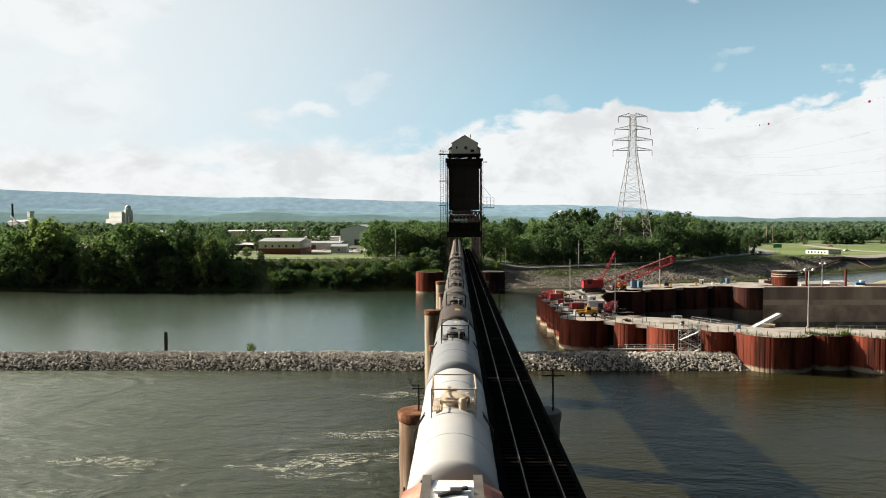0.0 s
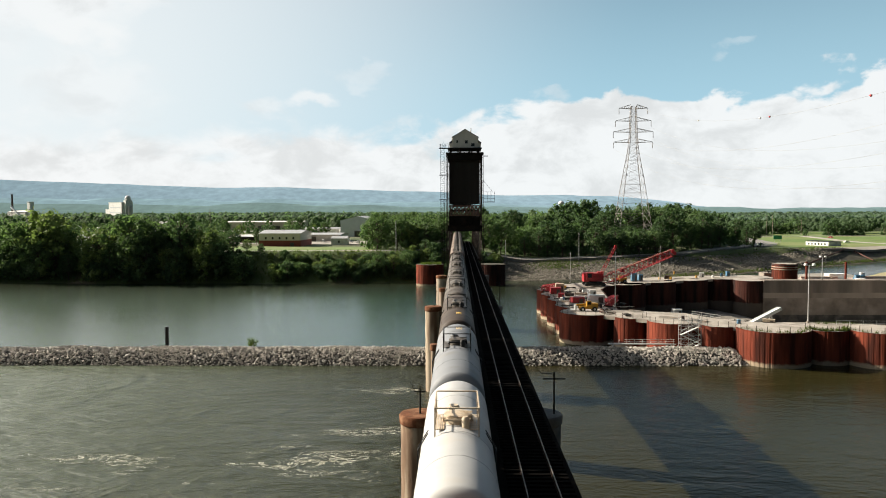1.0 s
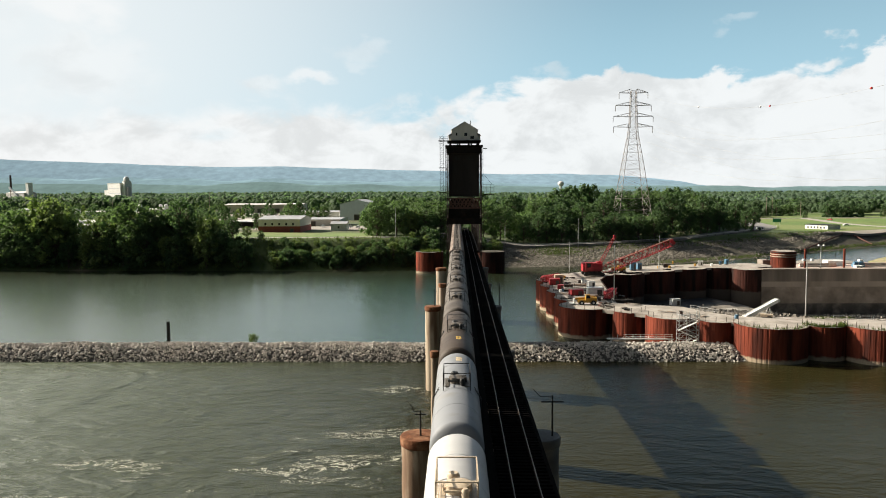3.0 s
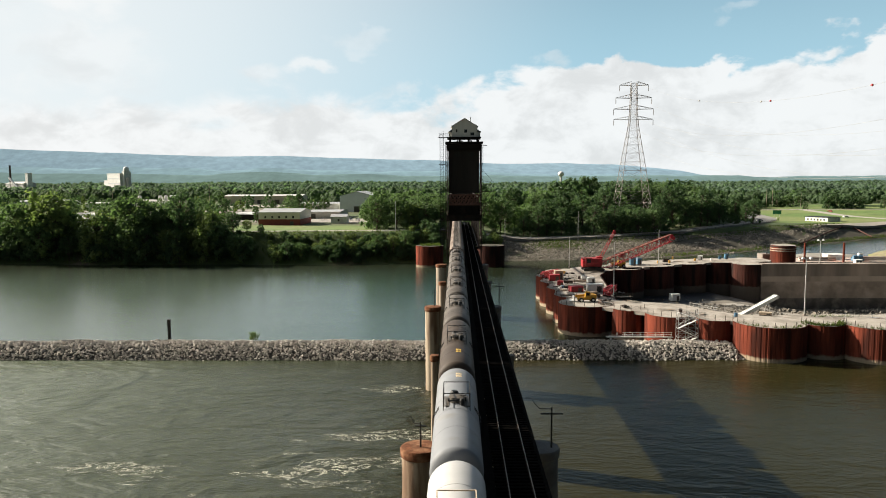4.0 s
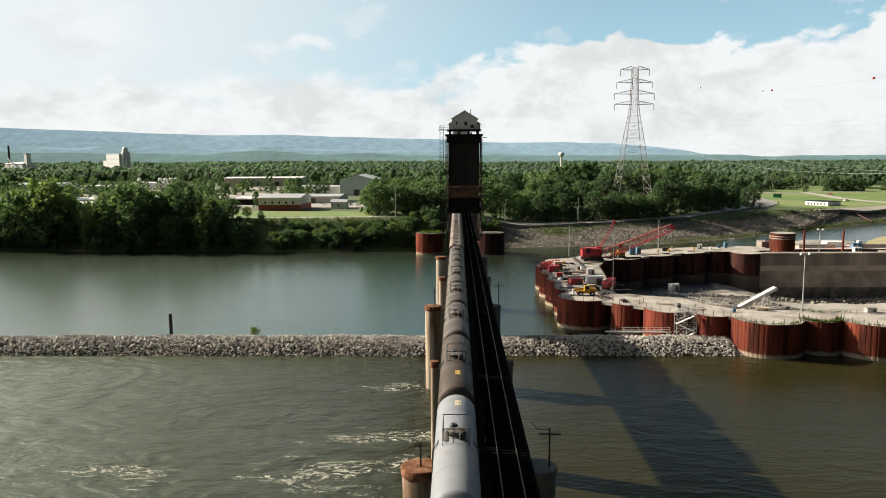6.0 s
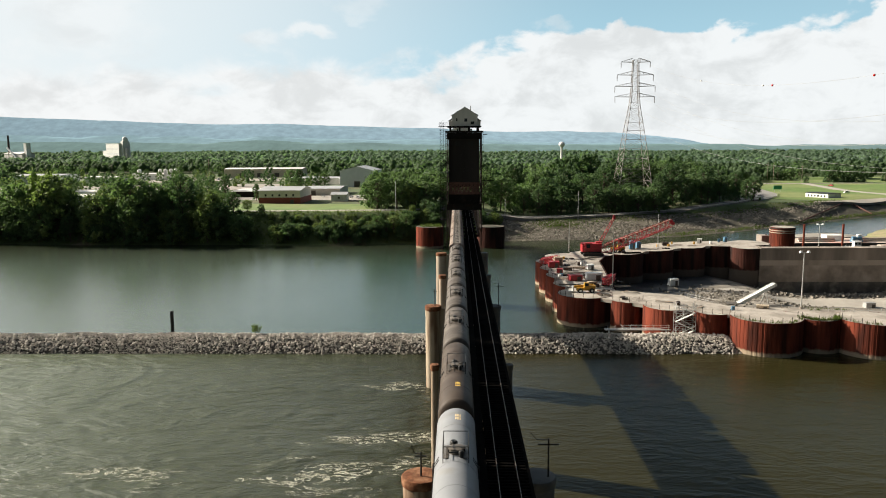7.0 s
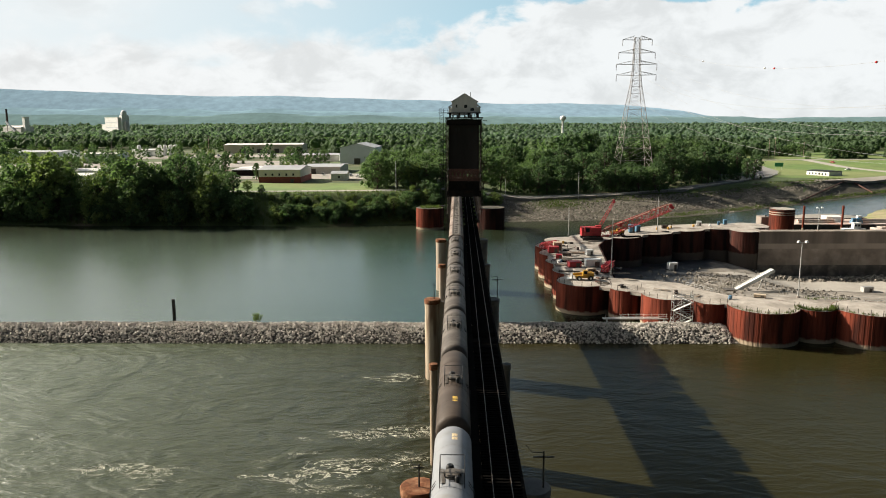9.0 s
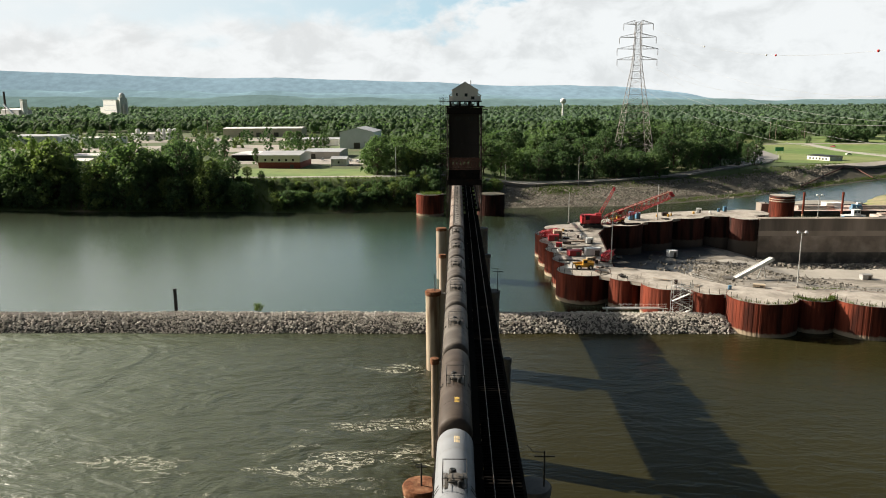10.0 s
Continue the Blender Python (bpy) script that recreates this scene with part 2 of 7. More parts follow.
MAT = {
    "steel_dark": material("black_bridge_steel", (0.014, 0.012, 0.011), 0.75, 0.0, 0.4, 0.8, spec=0.08, stain=(0.035, 0.02, 0.013), stain_scale=0.5, stain_at=0.66),
    "steel_rust": material("rusty_bridge_steel", (0.026, 0.018, 0.014), 0.8, 0, 0.4, 0.6, stain=(0.06, 0.03, 0.019), stain_scale=0.7, stain_at=0.62, streak=True),
    "weight": material("stained_counterweight", (0.042, 0.033, 0.030), 0.9, 0, 0.45, 0.35, stain=(0.017, 0.014, 0.013), stain_scale=0.18, stain_at=0.5, streak=True),
    "lattice_rust": material("rust_red_lattice", (0.10, 0.045, 0.032), 0.8, 0, 0.4, 1.0),
    "house": material("white_metal_siding", (0.66, 0.64, 0.60), 0.6, 0, 0.10, 0.5, stain=(0.45, 0.36, 0.28), stain_scale=0.5, stain_at=0.68, streak=True),
    "house_roof": material("pale_roof", (0.50, 0.49, 0.47), 0.6, 0, 0.12, 0.5),
    "rail": material("polished_rail", (0.16, 0.14, 0.12), 0.5, 0.3, 0.15, 2.0),
    "rail_side": material("rusty_rail_side", (0.020, 0.013, 0.010), 0.9, 0, 0.3, 2.0, spec=0.05),
    # creosote and boards set near black, the train's shadow included in the tone
    "tie": material("creosoted_shaded_tie", (0.0045, 0.004, 0.0036), 1.0, 0, 0.5, 3.0, per=0.3, spec=0.02),
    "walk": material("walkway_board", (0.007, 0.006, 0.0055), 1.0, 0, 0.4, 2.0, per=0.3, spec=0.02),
    "pier": material("rusty_pier_shell", (0.19, 0.115, 0.068), 0.85, 0, 0.3, 0.9, 0.3, 5, stain=(0.34, 0.275, 0.20), stain_scale=0.9, stain_at=0.48, stain_soft=0.1, streak=True),
    "pier_cap": material("rusted_pier_cap", (0.13, 0.052, 0.026), 0.95, 0, 0.45, 1.5, 0.8, 4, spec=0.15, stain=(0.24, 0.13, 0.075), stain_scale=1.2, stain_at=0.56),
    "pier_pale": material("pale_concrete_pier", (0.36, 0.30, 0.24), 0.9, 0, 0.2, 0.7, 0.2, 5, stain=(0.32, 0.20, 0.13), stain_scale=0.5, stain_at=0.6, streak=True),
    "tank_black": material("faded_black_tank", (0.046, 0.033, 0.025), 0.6, 0, 0.18, 0.7, spec=0.22, stain=(0.066, 0.050, 0.039), stain_scale=0.5, stain_at=0.55),
    "tank_dark": material("dusty_dark_tank", (0.066, 0.054, 0.045), 0.6, 0, 0.18, 0.7, spec=0.25, stain=(0.115, 0.10, 0.086), stain_scale=0.5, stain_at=0.55),
    "tank_grey": material("grey_tank_paint", (0.185, 0.192, 0.205), 0.58, 0, 0.08, 0.5, spec=0.28, stain=(0.15, 0.14, 0.125), stain_scale=0.45, stain_at=0.68),
    "tank_white": material("white_tank_paint", (0.40, 0.395, 0.39), 0.55, 0, 0.07, 0.5, spec=0.3, stain=(0.37, 0.33, 0.28), stain_scale=0.5, stain_at=0.68),
    "soot": material("black_gear", (0.012, 0.011, 0.010), 0.6, 0, 0.3, 2.0),
    "gear": material("grimy_fittings", (0.10, 0.085, 0.07), 0.6, 0.2, 0.3, 3.0),
    "gear_pale": material("rust_streaked_fittings", (0.45, 0.36, 0.26), 0.6, 0, 0.3, 3.0),
    "yellow_mark": material("yellow_lettering", (0.62, 0.40, 0.07), 0.6, 0, 0.2, 4.0),
    "orange_mark": material("faded_orange_lettering", (0.62, 0.48, 0.28), 0.6, 0, 0.2, 4.0),
    "hopper": material("rust_brown_hopper", (0.30, 0.09, 0.05), 0.7, 0, 0.25, 0.8, stain=(0.50, 0.36, 0.26), stain_scale=0.4, stain_at=0.6),
    "hopper_grey": material("weathered_brown_hopper", (0.17, 0.13, 0.11), 0.8, 0, 0.25, 0.8, spec=0.2, stain=(0.24, 0.20, 0.17), stain_scale=0.5, stain_at=0.55),
    "hopper_roof": material("pale_hopper_roof", (0.30, 0.27, 0.245), 0.75, 0, 0.2, 0.8),
    "pile": None,
    "gravel": material("gravel_fill", (0.35, 0.315, 0.275), 0.95, 0, 0.28, 0.6, 0.5, 3, stain=(0.17, 0.145, 0.12), stain_scale=0.16, stain_at=0.56, stain_soft=0.16),
    "pit": material("crushed_stone_ramp", (0.25, 0.225, 0.195), 0.9, 0, 0.35, 0.3, 0.5, 2, stain=(0.13, 0.115, 0.095), stain_scale=0.10, stain_at=0.54, stain_soft=0.1),
    "pit_wet": material("wet_blue_grey_mud", (0.040, 0.042, 0.044), 0.5, 0, 0.4, 0.25, 0.5, 2, stain=(0.085, 0.080, 0.072), stain_scale=0.12, stain_at=0.58),
    "haul": material("crushed_stone_road", (0.33, 0.305, 0.27), 0.95, 0, 0.12, 0.3, 0.4, 3),
    "concrete": material("grey_lock_concrete", (0.31, 0.258, 0.218), 0.9, 0, 0.30, 0.15, 0.2, 3, stain=(0.12, 0.105, 0.09), stain_scale=0.16, stain_at=0.52, stain_soft=0.2, streak=True),
    "concrete_pale": material("silt_washed_concrete", (0.47, 0.395, 0.33), 0.9, 0, 0.25, 0.2, 0.2, 3, stain=(0.17, 0.145, 0.12), stain_scale=0.2, stain_at=0.55, stain_soft=0.2, streak=True),
    "concrete_wet": material("wet_dark_concrete", (0.37, 0.31, 0.262), 0.85, 0, 0.3, 0.2, 0.3, 3, stain=(0.20, 0.165, 0.135), stain_scale=0.15, stain_at=0.5, stain_soft=0.2),
    "concrete_dark": material("wet_footing_shaded_column", (0.085, 0.078, 0.07), 0.7, 0, 0.45, 0.3, 0.4, 2, stain=(0.19, 0.165, 0.14), stain_scale=0.25, stain_at=0.55, stain_soft=0.08),
    "bank_earth": material("stony_bank_earth", (0.055, 0.049, 0.032), 0.95, 0, 0.4, 0.15, 0.5, 2, stain=(0.10, 0.088, 0.065), stain_scale=0.12, stain_at=0.55),
    "rock": material("limestone_riprap", (0.45, 0.415, 0.37), 0.95, 0, 0.2, 1.2, 0.3, 4, per=0.45),
    "rock_bank": material("tan_bank_stone", (0.21, 0.19, 0.16), 0.95, 0, 0.2, 1.2, 0.3, 4, per=0.45),
    "rock_bed": material("rock_gap_shade", (0.07, 0.063, 0.055), 0.95, 0, 0.3, 0.8, 0.5, 3),
    "crane_red": material("crane_red_paint", (0.40, 0.020, 0.030), 0.5, 0, 0.25, 0.8, stain=(0.24, 0.03, 0.025), stain_scale=0.7, stain_at=0.55),
    "yellow": material("machine_yellow", (0.45, 0.24, 0.02), 0.5, 0, 0.15, 1.0),
    "blue": material("machine_blue", (0.06, 0.18, 0.30), 0.55, 0, 0.25, 1.0, stain=(0.16, 0.20, 0.23), stain_scale=0.8, stain_at=0.55),
    "white": material("white_paint", (0.80, 0.80, 0.78), 0.5, 0, 0.10, 0.7, stain=(0.58, 0.55, 0.50), stain_scale=0.4, stain_at=0.62),
    "pink": material("faded_red_deck", (0.56, 0.37, 0.30), 0.8, 0, 0.25, 0.3, stain=(0.42, 0.38, 0.34), stain_scale=0.2, stain_at=0.5),
    "tyre": material("black_rubber", (0.02, 0.02, 0.02), 0.85, 0, 0.2, 4.0),
    "glass": material("dark_glass", (0.02, 0.024, 0.028), 0.1, 0, 0.1, 1.0),
    "galv": material("galvanised_steel", (0.50, 0.50, 0.49), 0.45, 0.6, 0.12, 1.5),
    "pylon": material("weathered_pylon_steel", (0.42, 0.38, 0.35), 0.5, 0.4, 0.15, 0.5),
    "wire": material("aluminium_wire", (0.45, 0.44, 0.41), 0.4, 0.5, 0.1, 0.2),
    "asphalt": material("road_asphalt", (0.21, 0.20, 0.19), 0.9, 0, 0.15, 0.2),
    "brick": material("red_brick_base", (0.24, 0.06, 0.045), 0.85, 0, 0.2, 1.5),
    "wall_pale": material("pale_wall_panels", (0.62, 0.58, 0.53), 0.8, 0, 0.10, 0.3),
    "wall_tan": material("tan_wall_panels", (0.64, 0.55, 0.45), 0.8, 0, 0.10, 0.2),
    "wall_white": material("pale_blue_white_cladding", (0.78, 0.81, 0.84), 0.5, 0, 0.06, 0.2),
    "wall_grey": material("grey_metal_wall", (0.58, 0.60, 0.62), 0.55, 0, 0.08, 0.2),
    "roof_grey": material("grey_metal_roof", (0.36, 0.36, 0.37), 0.5, 0, 0.15, 0.15),
    "roof_white": material("white_roof", (0.62, 0.60, 0.58), 0.6, 0, 0.10, 0.15),
    "bark": material("bark", (0.085, 0.065, 0.048), 0.95, 0, 0.3, 2.0, 0.5, 6),
    "leaf_a": leaf_material("leaves_mid_green", (0.120, 0.176, 0.080)),
    "leaf_b": leaf_material("leaves_dark_green", (0.088, 0.138, 0.068)),
    "leaf_c": leaf_material("leaves_yellow_green", (0.170, 0.215, 0.082)),
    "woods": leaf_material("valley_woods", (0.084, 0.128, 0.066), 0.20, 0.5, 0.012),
    # far copy of the woods colour, paler and bluer to hold the haze
    "woods_hazed": leaf_material("hazed_far_woods", (0.124, 0.178, 0.126), 0.16, 0.55, 0.012),
    "spoil": material("tan_spoil", (0.30, 0.25, 0.15), 0.95, 0, 0.3, 0.4, 0.5, 2, stain=(0.15, 0.17, 0.05), stain_scale=0.1, stain_at=0.52),
    "grass_tuft": leaf_material("weed_tufts", (0.085, 0.115, 0.03)),
    "grass_lawn": material("mown_grass", (0.098, 0.160, 0.030), 0.95, 0, 0.25, 0.1, 0.2, 2, stain=(0.19, 0.20, 0.070), stain_scale=0.014, stain_at=0.56),
    "asphalt_pale": material("pale_worn_asphalt", (0.30, 0.27, 0.235), 0.95, 0, 0.15, 0.1, stain=(0.25, 0.23, 0.21), stain_scale=0.06, stain_at=0.55),
    "post": material("dark_timber", (0.03, 0.026, 0.022), 0.9, 0, 0.3, 2.0),
    "balloon": material("red_balloon_skin", (0.60, 0.02, 0.02), 0.4, 0, 0.05, 1.0),
    "sign_green": material("green_sign_face", (0.02, 0.22, 0.10), 0.5, 0, 0.05, 1.0),
}


def pile_material(name, rgb, stain, silt, line=1.1):
    """Sheet piling with dark streaks and a pale silt line above the water."""
    m = material(name, rgb, 0.85, 0, 0.32, 0.7, spec=0.12, stain=stain, stain_scale=0.5, stain_at=0.53, streak=True)
    nt = m.node_tree
    b = nt.nodes["Principled BSDF"]
    src = b.inputs["Base Color"].links[0].from_socket
    co = nt.nodes.new("ShaderNodeTexCoord")
    sp = nt.nodes.new("ShaderNodeSeparateXYZ")
    nt.links.new(co.outputs["Object"], sp.inputs[0])
    n = nt.nodes.new("ShaderNodeTexNoise")
    n.inputs["Scale"].default_value = 0.8
    nt.links.new(co.outputs["Object"], n.inputs["Vector"])
    a = nt.nodes.new("ShaderNodeMath")
    a.operation = "MULTIPLY_ADD"
    a.inputs[1].default_value = 1.0
    nt.links.new(n.outputs["Fac"], a.inputs[0])
    nt.links.new(sp.outputs["Z"], a.inputs[2])
    r = nt.nodes.new("ShaderNodeMapRange")
    r.inputs["From Min"].default_value, r.inputs["From Max"].default_value = line, line + 0.5
    r.inputs["To Min"].default_value, r.inputs["To Max"].default_value = 1.0, 0.0
    nt.links.new(a.outputs[0], r.inputs["Value"])
    mx = nt.nodes.new("ShaderNodeMix")
    mx.data_type = "RGBA"
    nt.links.new(r.outputs[0], mx.inputs["Factor"])
    nt.links.new(src, mx.inputs[6])
    mx.inputs[7].default_value = (*silt, 1)
    nt.links.new(mx.outputs[2], b.inputs["Base Color"])
    return m


MAT["pile"] = pile_material("rust_red_sheet_piling", (0.190, 0.044, 0.025), (0.055, 0.017, 0.012), (0.36, 0.29, 0.21))
# rust stains plus the walls' shade, both put into a darker piling colour
MAT["pile_shaded"] = pile_material("stained_shaded_piling", (0.066, 0.024, 0.018), (0.018, 0.012, 0.011), (0.105, 0.088, 0.074), -0.4)


def ground_material():
    """Grass and bare earth in broad patches."""
    m = material("grass_and_earth", (0.052, 0.078, 0.018), 0.95, 0, 0.25, 0.06, 0.3, 1.5, stain=(0.105, 0.088, 0.050), stain_scale=0.03, stain_at=0.62, stain_soft=0.07)
    return m


MAT["ground"] = ground_material()


def water_material():
    """Murky green river: soft ripples, and foam downstream of the piers."""
    m = bpy.data.materials.new("murky_river_water")
    m.use_nodes = True
    nt = m.node_tree
    b = nt.nodes["Principled BSDF"]
    b.inputs["IOR"].default_value = 1.33
    co = nt.nodes.new("ShaderNodeTexCoord")

    def math_node(op, a, c, clamp=False):
        n = nt.nodes.new("ShaderNodeMath")
        n.operation, n.use_clamp = op, clamp
        for i, v in enumerate((a, c)):
            if isinstance(v, (int, float)):
                n.inputs[i].default_value = v
            else:
                nt.links.new(v, n.inputs[i])
        return n.outputs[0]

    def flip(v):
        """Distance from the middle value, so that the noise makes thin threads."""
        return math_node("ABSOLUTE", math_node("SUBTRACT", v, 0.5), 0.0)

    def noise_node(scale, detail, stretch=(1, 1, 1), rough=0.5, distort=0.0):
        mp = nt.nodes.new("ShaderNodeMapping")
        mp.inputs["Scale"].default_value = stretch
        nt.links.new(co.outputs["Object"], mp.inputs[0])
        n = nt.nodes.new("ShaderNodeTexNoise")
        n.inputs["Scale"].default_value, n.inputs["Detail"].default_value = scale, detail
        n.inputs["Roughness"].default_value, n.inputs["Distortion"].default_value = rough, distort
        nt.links.new(mp.outputs[0], n.inputs["Vector"])
        return n.outputs["Fac"]

    sp = nt.nodes.new("ShaderNodeSeparateXYZ")
    nt.links.new(co.outputs["Object"], sp.inputs[0])
    X, Y = sp.outputs["X"], sp.outputs["Y"]
    # fast water on the near side of the dike
    fast = nt.nodes.new("ShaderNodeMapRange")
    fast.inputs["From Min"].default_value, fast.inputs["From Max"].default_value = 172, 158
    nt.links.new(Y, fast.inputs["Value"])
    left = nt.nodes.new("ShaderNodeMapRange")
    left.inputs["From Min"].default_value, left.inputs["From Max"].default_value = 10, -8
    left.inputs["To Min"].default_value = 0.12
    nt.links.new(X, left.inputs["Value"])
    rough_water = math_node("MULTIPLY", fast.outputs[0], left.outputs[0])
    # foam
    foam = None
    for cx, cy, rx, ry in ((-17.0, 96.0, 22.0, 8.0), (-13.0, 134.0, 15.0, 4.0), (-44, 93, 44, 13), (-12, 109, 18, 5)):
        dx = math_node("DIVIDE", math_node("SUBTRACT", X, cx), rx)
        dy = math_node("DIVIDE", math_node("SUBTRACT", Y, cy), ry)
        d = math_node("ADD", math_node("MULTIPLY", dx, dx), math_node("MULTIPLY", dy, dy))
        w = math_node("SUBTRACT", 1.0, d, True)
        if cx < -30:
            w = math_node("MULTIPLY", w, 0.48)
        foam = w if foam is None else math_node("MAXIMUM", foam, w)
    churn = noise_node(0.30, 7, (0.6, 1.3, 1), 0.68, 2.0)
    threads = math_node("SUBTRACT", 1.0, math_node("MULTIPLY", flip(churn), 55.0), True)
    flecks = noise_node(1.5, 5, (0.5, 1.2, 1), 0.7, 0.5)
    patch = math_node("MULTIPLY", math_node("SUBTRACT", noise_node(0.16, 5, (0.5, 1.3, 1), 0.6, 0.8), math_node("SUBTRACT", 0.63, math_node("MULTIPLY", foam, 0.20))), 9.0, True)
    f = math_node("MULTIPLY", threads, math_node("MULTIPLY", math_node("SUBTRACT", flecks, 0.36), 5.0, True))
    f = math_node("MULTIPLY", f, math_node("MULTIPLY", math_node("MULTIPLY", patch, 1.5), math_node("POWER", foam, 0.4)), True)
    silt = nt.nodes.new("ShaderNodeMapRange")
    silt.inputs["From Min"].default_value, silt.inputs["From Max"].default_value = 0.35, 0.65
    nt.links.new(noise_node(0.02, 5, (1, 1.6, 1)), silt.inputs["Value"])
    calm = nt.nodes.new("ShaderNodeMix")
    calm.data_type = "RGBA"
    calm.inputs[6].default_value = (0.016, 0.043, 0.038, 1)
    calm.inputs[7].default_value = (0.019, 0.046, 0.038, 1)
    nt.links.new(silt.outputs[0], calm.inputs["Factor"])
    murk = nt.nodes.new("ShaderNodeMix")
    murk.data_type = "RGBA"
    murk.inputs[6].default_value = (0.022, 0.0192, 0.0068, 1)
    murk.inputs[7].default_value = (0.026, 0.0228, 0.0085, 1)
    nt.links.new(silt.outputs[0], murk.inputs["Factor"])
    near = nt.nodes.new("ShaderNodeMix")
    near.data_type = "RGBA"
    # lightening to the left puts the sun-side sky sheen into the water colour
    leftward = nt.nodes.new("ShaderNodeMapRange")
    leftward.inputs["From Min"].default_value, leftward.inputs["From Max"].default_value = 2.0, -85.0
    nt.links.new(X, leftward.inputs["Value"])

    def sheen_mix(a, c):
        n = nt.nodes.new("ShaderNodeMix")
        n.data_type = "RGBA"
        nt.links.new(leftward.outputs[0], n.inputs["Factor"])
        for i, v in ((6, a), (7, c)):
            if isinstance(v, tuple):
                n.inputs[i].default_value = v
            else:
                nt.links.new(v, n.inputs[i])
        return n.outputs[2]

    nt.links.new(sheen_mix((0.021, 0.0215, 0.008, 1), (0.076, 0.091, 0.048, 1)), near.inputs[7])
    nt.links.new(rough_water, near.inputs["Factor"])
    nt.links.new(murk.outputs[2], near.inputs[6])
    body = nt.nodes.new("ShaderNodeMix")
    body.data_type = "RGBA"
    nt.links.new(fast.outputs[0], body.inputs["Factor"])
    # olive silt right of the bridge; the far bank's dark reflection painted in olive
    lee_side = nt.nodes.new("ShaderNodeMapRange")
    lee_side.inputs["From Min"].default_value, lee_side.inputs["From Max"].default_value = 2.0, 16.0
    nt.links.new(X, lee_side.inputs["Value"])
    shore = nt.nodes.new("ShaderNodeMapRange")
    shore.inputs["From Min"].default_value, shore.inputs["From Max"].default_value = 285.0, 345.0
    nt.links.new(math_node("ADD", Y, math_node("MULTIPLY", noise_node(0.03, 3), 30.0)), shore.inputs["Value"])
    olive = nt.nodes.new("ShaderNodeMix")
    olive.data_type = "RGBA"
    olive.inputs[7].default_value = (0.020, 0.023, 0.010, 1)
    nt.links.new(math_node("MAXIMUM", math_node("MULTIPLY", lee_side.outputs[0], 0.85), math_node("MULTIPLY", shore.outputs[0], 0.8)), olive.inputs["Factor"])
    nt.links.new(sheen_mix(calm.outputs[2], (0.078, 0.106, 0.084, 1)), olive.inputs[6])
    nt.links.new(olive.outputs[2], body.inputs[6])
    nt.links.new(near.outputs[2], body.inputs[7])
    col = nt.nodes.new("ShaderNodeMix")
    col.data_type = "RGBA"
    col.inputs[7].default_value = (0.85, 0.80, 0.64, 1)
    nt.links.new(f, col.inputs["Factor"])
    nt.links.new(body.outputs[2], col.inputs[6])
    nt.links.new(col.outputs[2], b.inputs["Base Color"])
    rr = nt.nodes.new("ShaderNodeMapRange")
    rr.inputs["To Min"].default_value, rr.inputs["To Max"].default_value = 0.0, 0.4
    nt.links.new(f, rr.inputs["Value"])
    # wind-ruffled left of the bridge, smoother right of it
    nt.links.new(math_node("ADD", rr.outputs[0], math_node("ADD", math_node("MULTIPLY", math_node("MULTIPLY", leftward.outputs[0], fast.outputs[0]), 0.14), math_node("ADD", math_node("MULTIPLY", noise_node(0.045, 4, (0.5, 1.3, 1), 0.6, 1.0), 0.14), 0.07))), b.inputs["Roughness"])
    # specular level also climbs to the left, exaggerating that sheen
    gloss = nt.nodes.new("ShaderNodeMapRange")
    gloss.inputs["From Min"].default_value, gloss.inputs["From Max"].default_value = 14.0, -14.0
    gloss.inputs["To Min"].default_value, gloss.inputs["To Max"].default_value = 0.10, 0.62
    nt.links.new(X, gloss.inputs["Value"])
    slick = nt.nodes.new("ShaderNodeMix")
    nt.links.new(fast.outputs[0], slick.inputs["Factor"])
    nt.links.new(math_node("ADD", math_node("MULTIPLY", leftward.outputs[0], 0.85), math_node("ADD", math_node("MULTIPLY", math_node("MULTIPLY", math_node("SUBTRACT", X, 60.0), 0.012, True), 0.5), 0.20)), slick.inputs[2])
    nt.links.new(math_node("ADD", math_node("MULTIPLY", leftward.outputs[0], 0.60), gloss.outputs[0]), slick.inputs[3])
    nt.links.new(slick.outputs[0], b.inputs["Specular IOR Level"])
    swell = noise_node(0.26, 6, (0.7, 1.5, 1), 0.62, 0.2)
    chop = noise_node(1.1, 4, (0.7, 1.3, 1), 0.6)
    small = math_node("MULTIPLY", chop, 0.16)
    whirl = noise_node(0.07, 5, (0.8, 1.3, 1), 0.55, 2.2)
    big = math_node("MULTIPLY", math_node("MULTIPLY", math_node("ADD", swell, math_node("MULTIPLY", whirl, 1.6)), rough_water), 2.5)
    h = math_node("ADD", small, big)
    bp = nt.nodes.new("ShaderNodeBump")
    bp.inputs["Strength"].default_value = 0.42
    bp.inputs["Distance"].default_value = 1.0
    nt.links.new(h, bp.inputs["Height"])
    nt.links.new(bp.outputs[0], b.inputs["Normal"])
    return m


MAT["water"] = water_material()


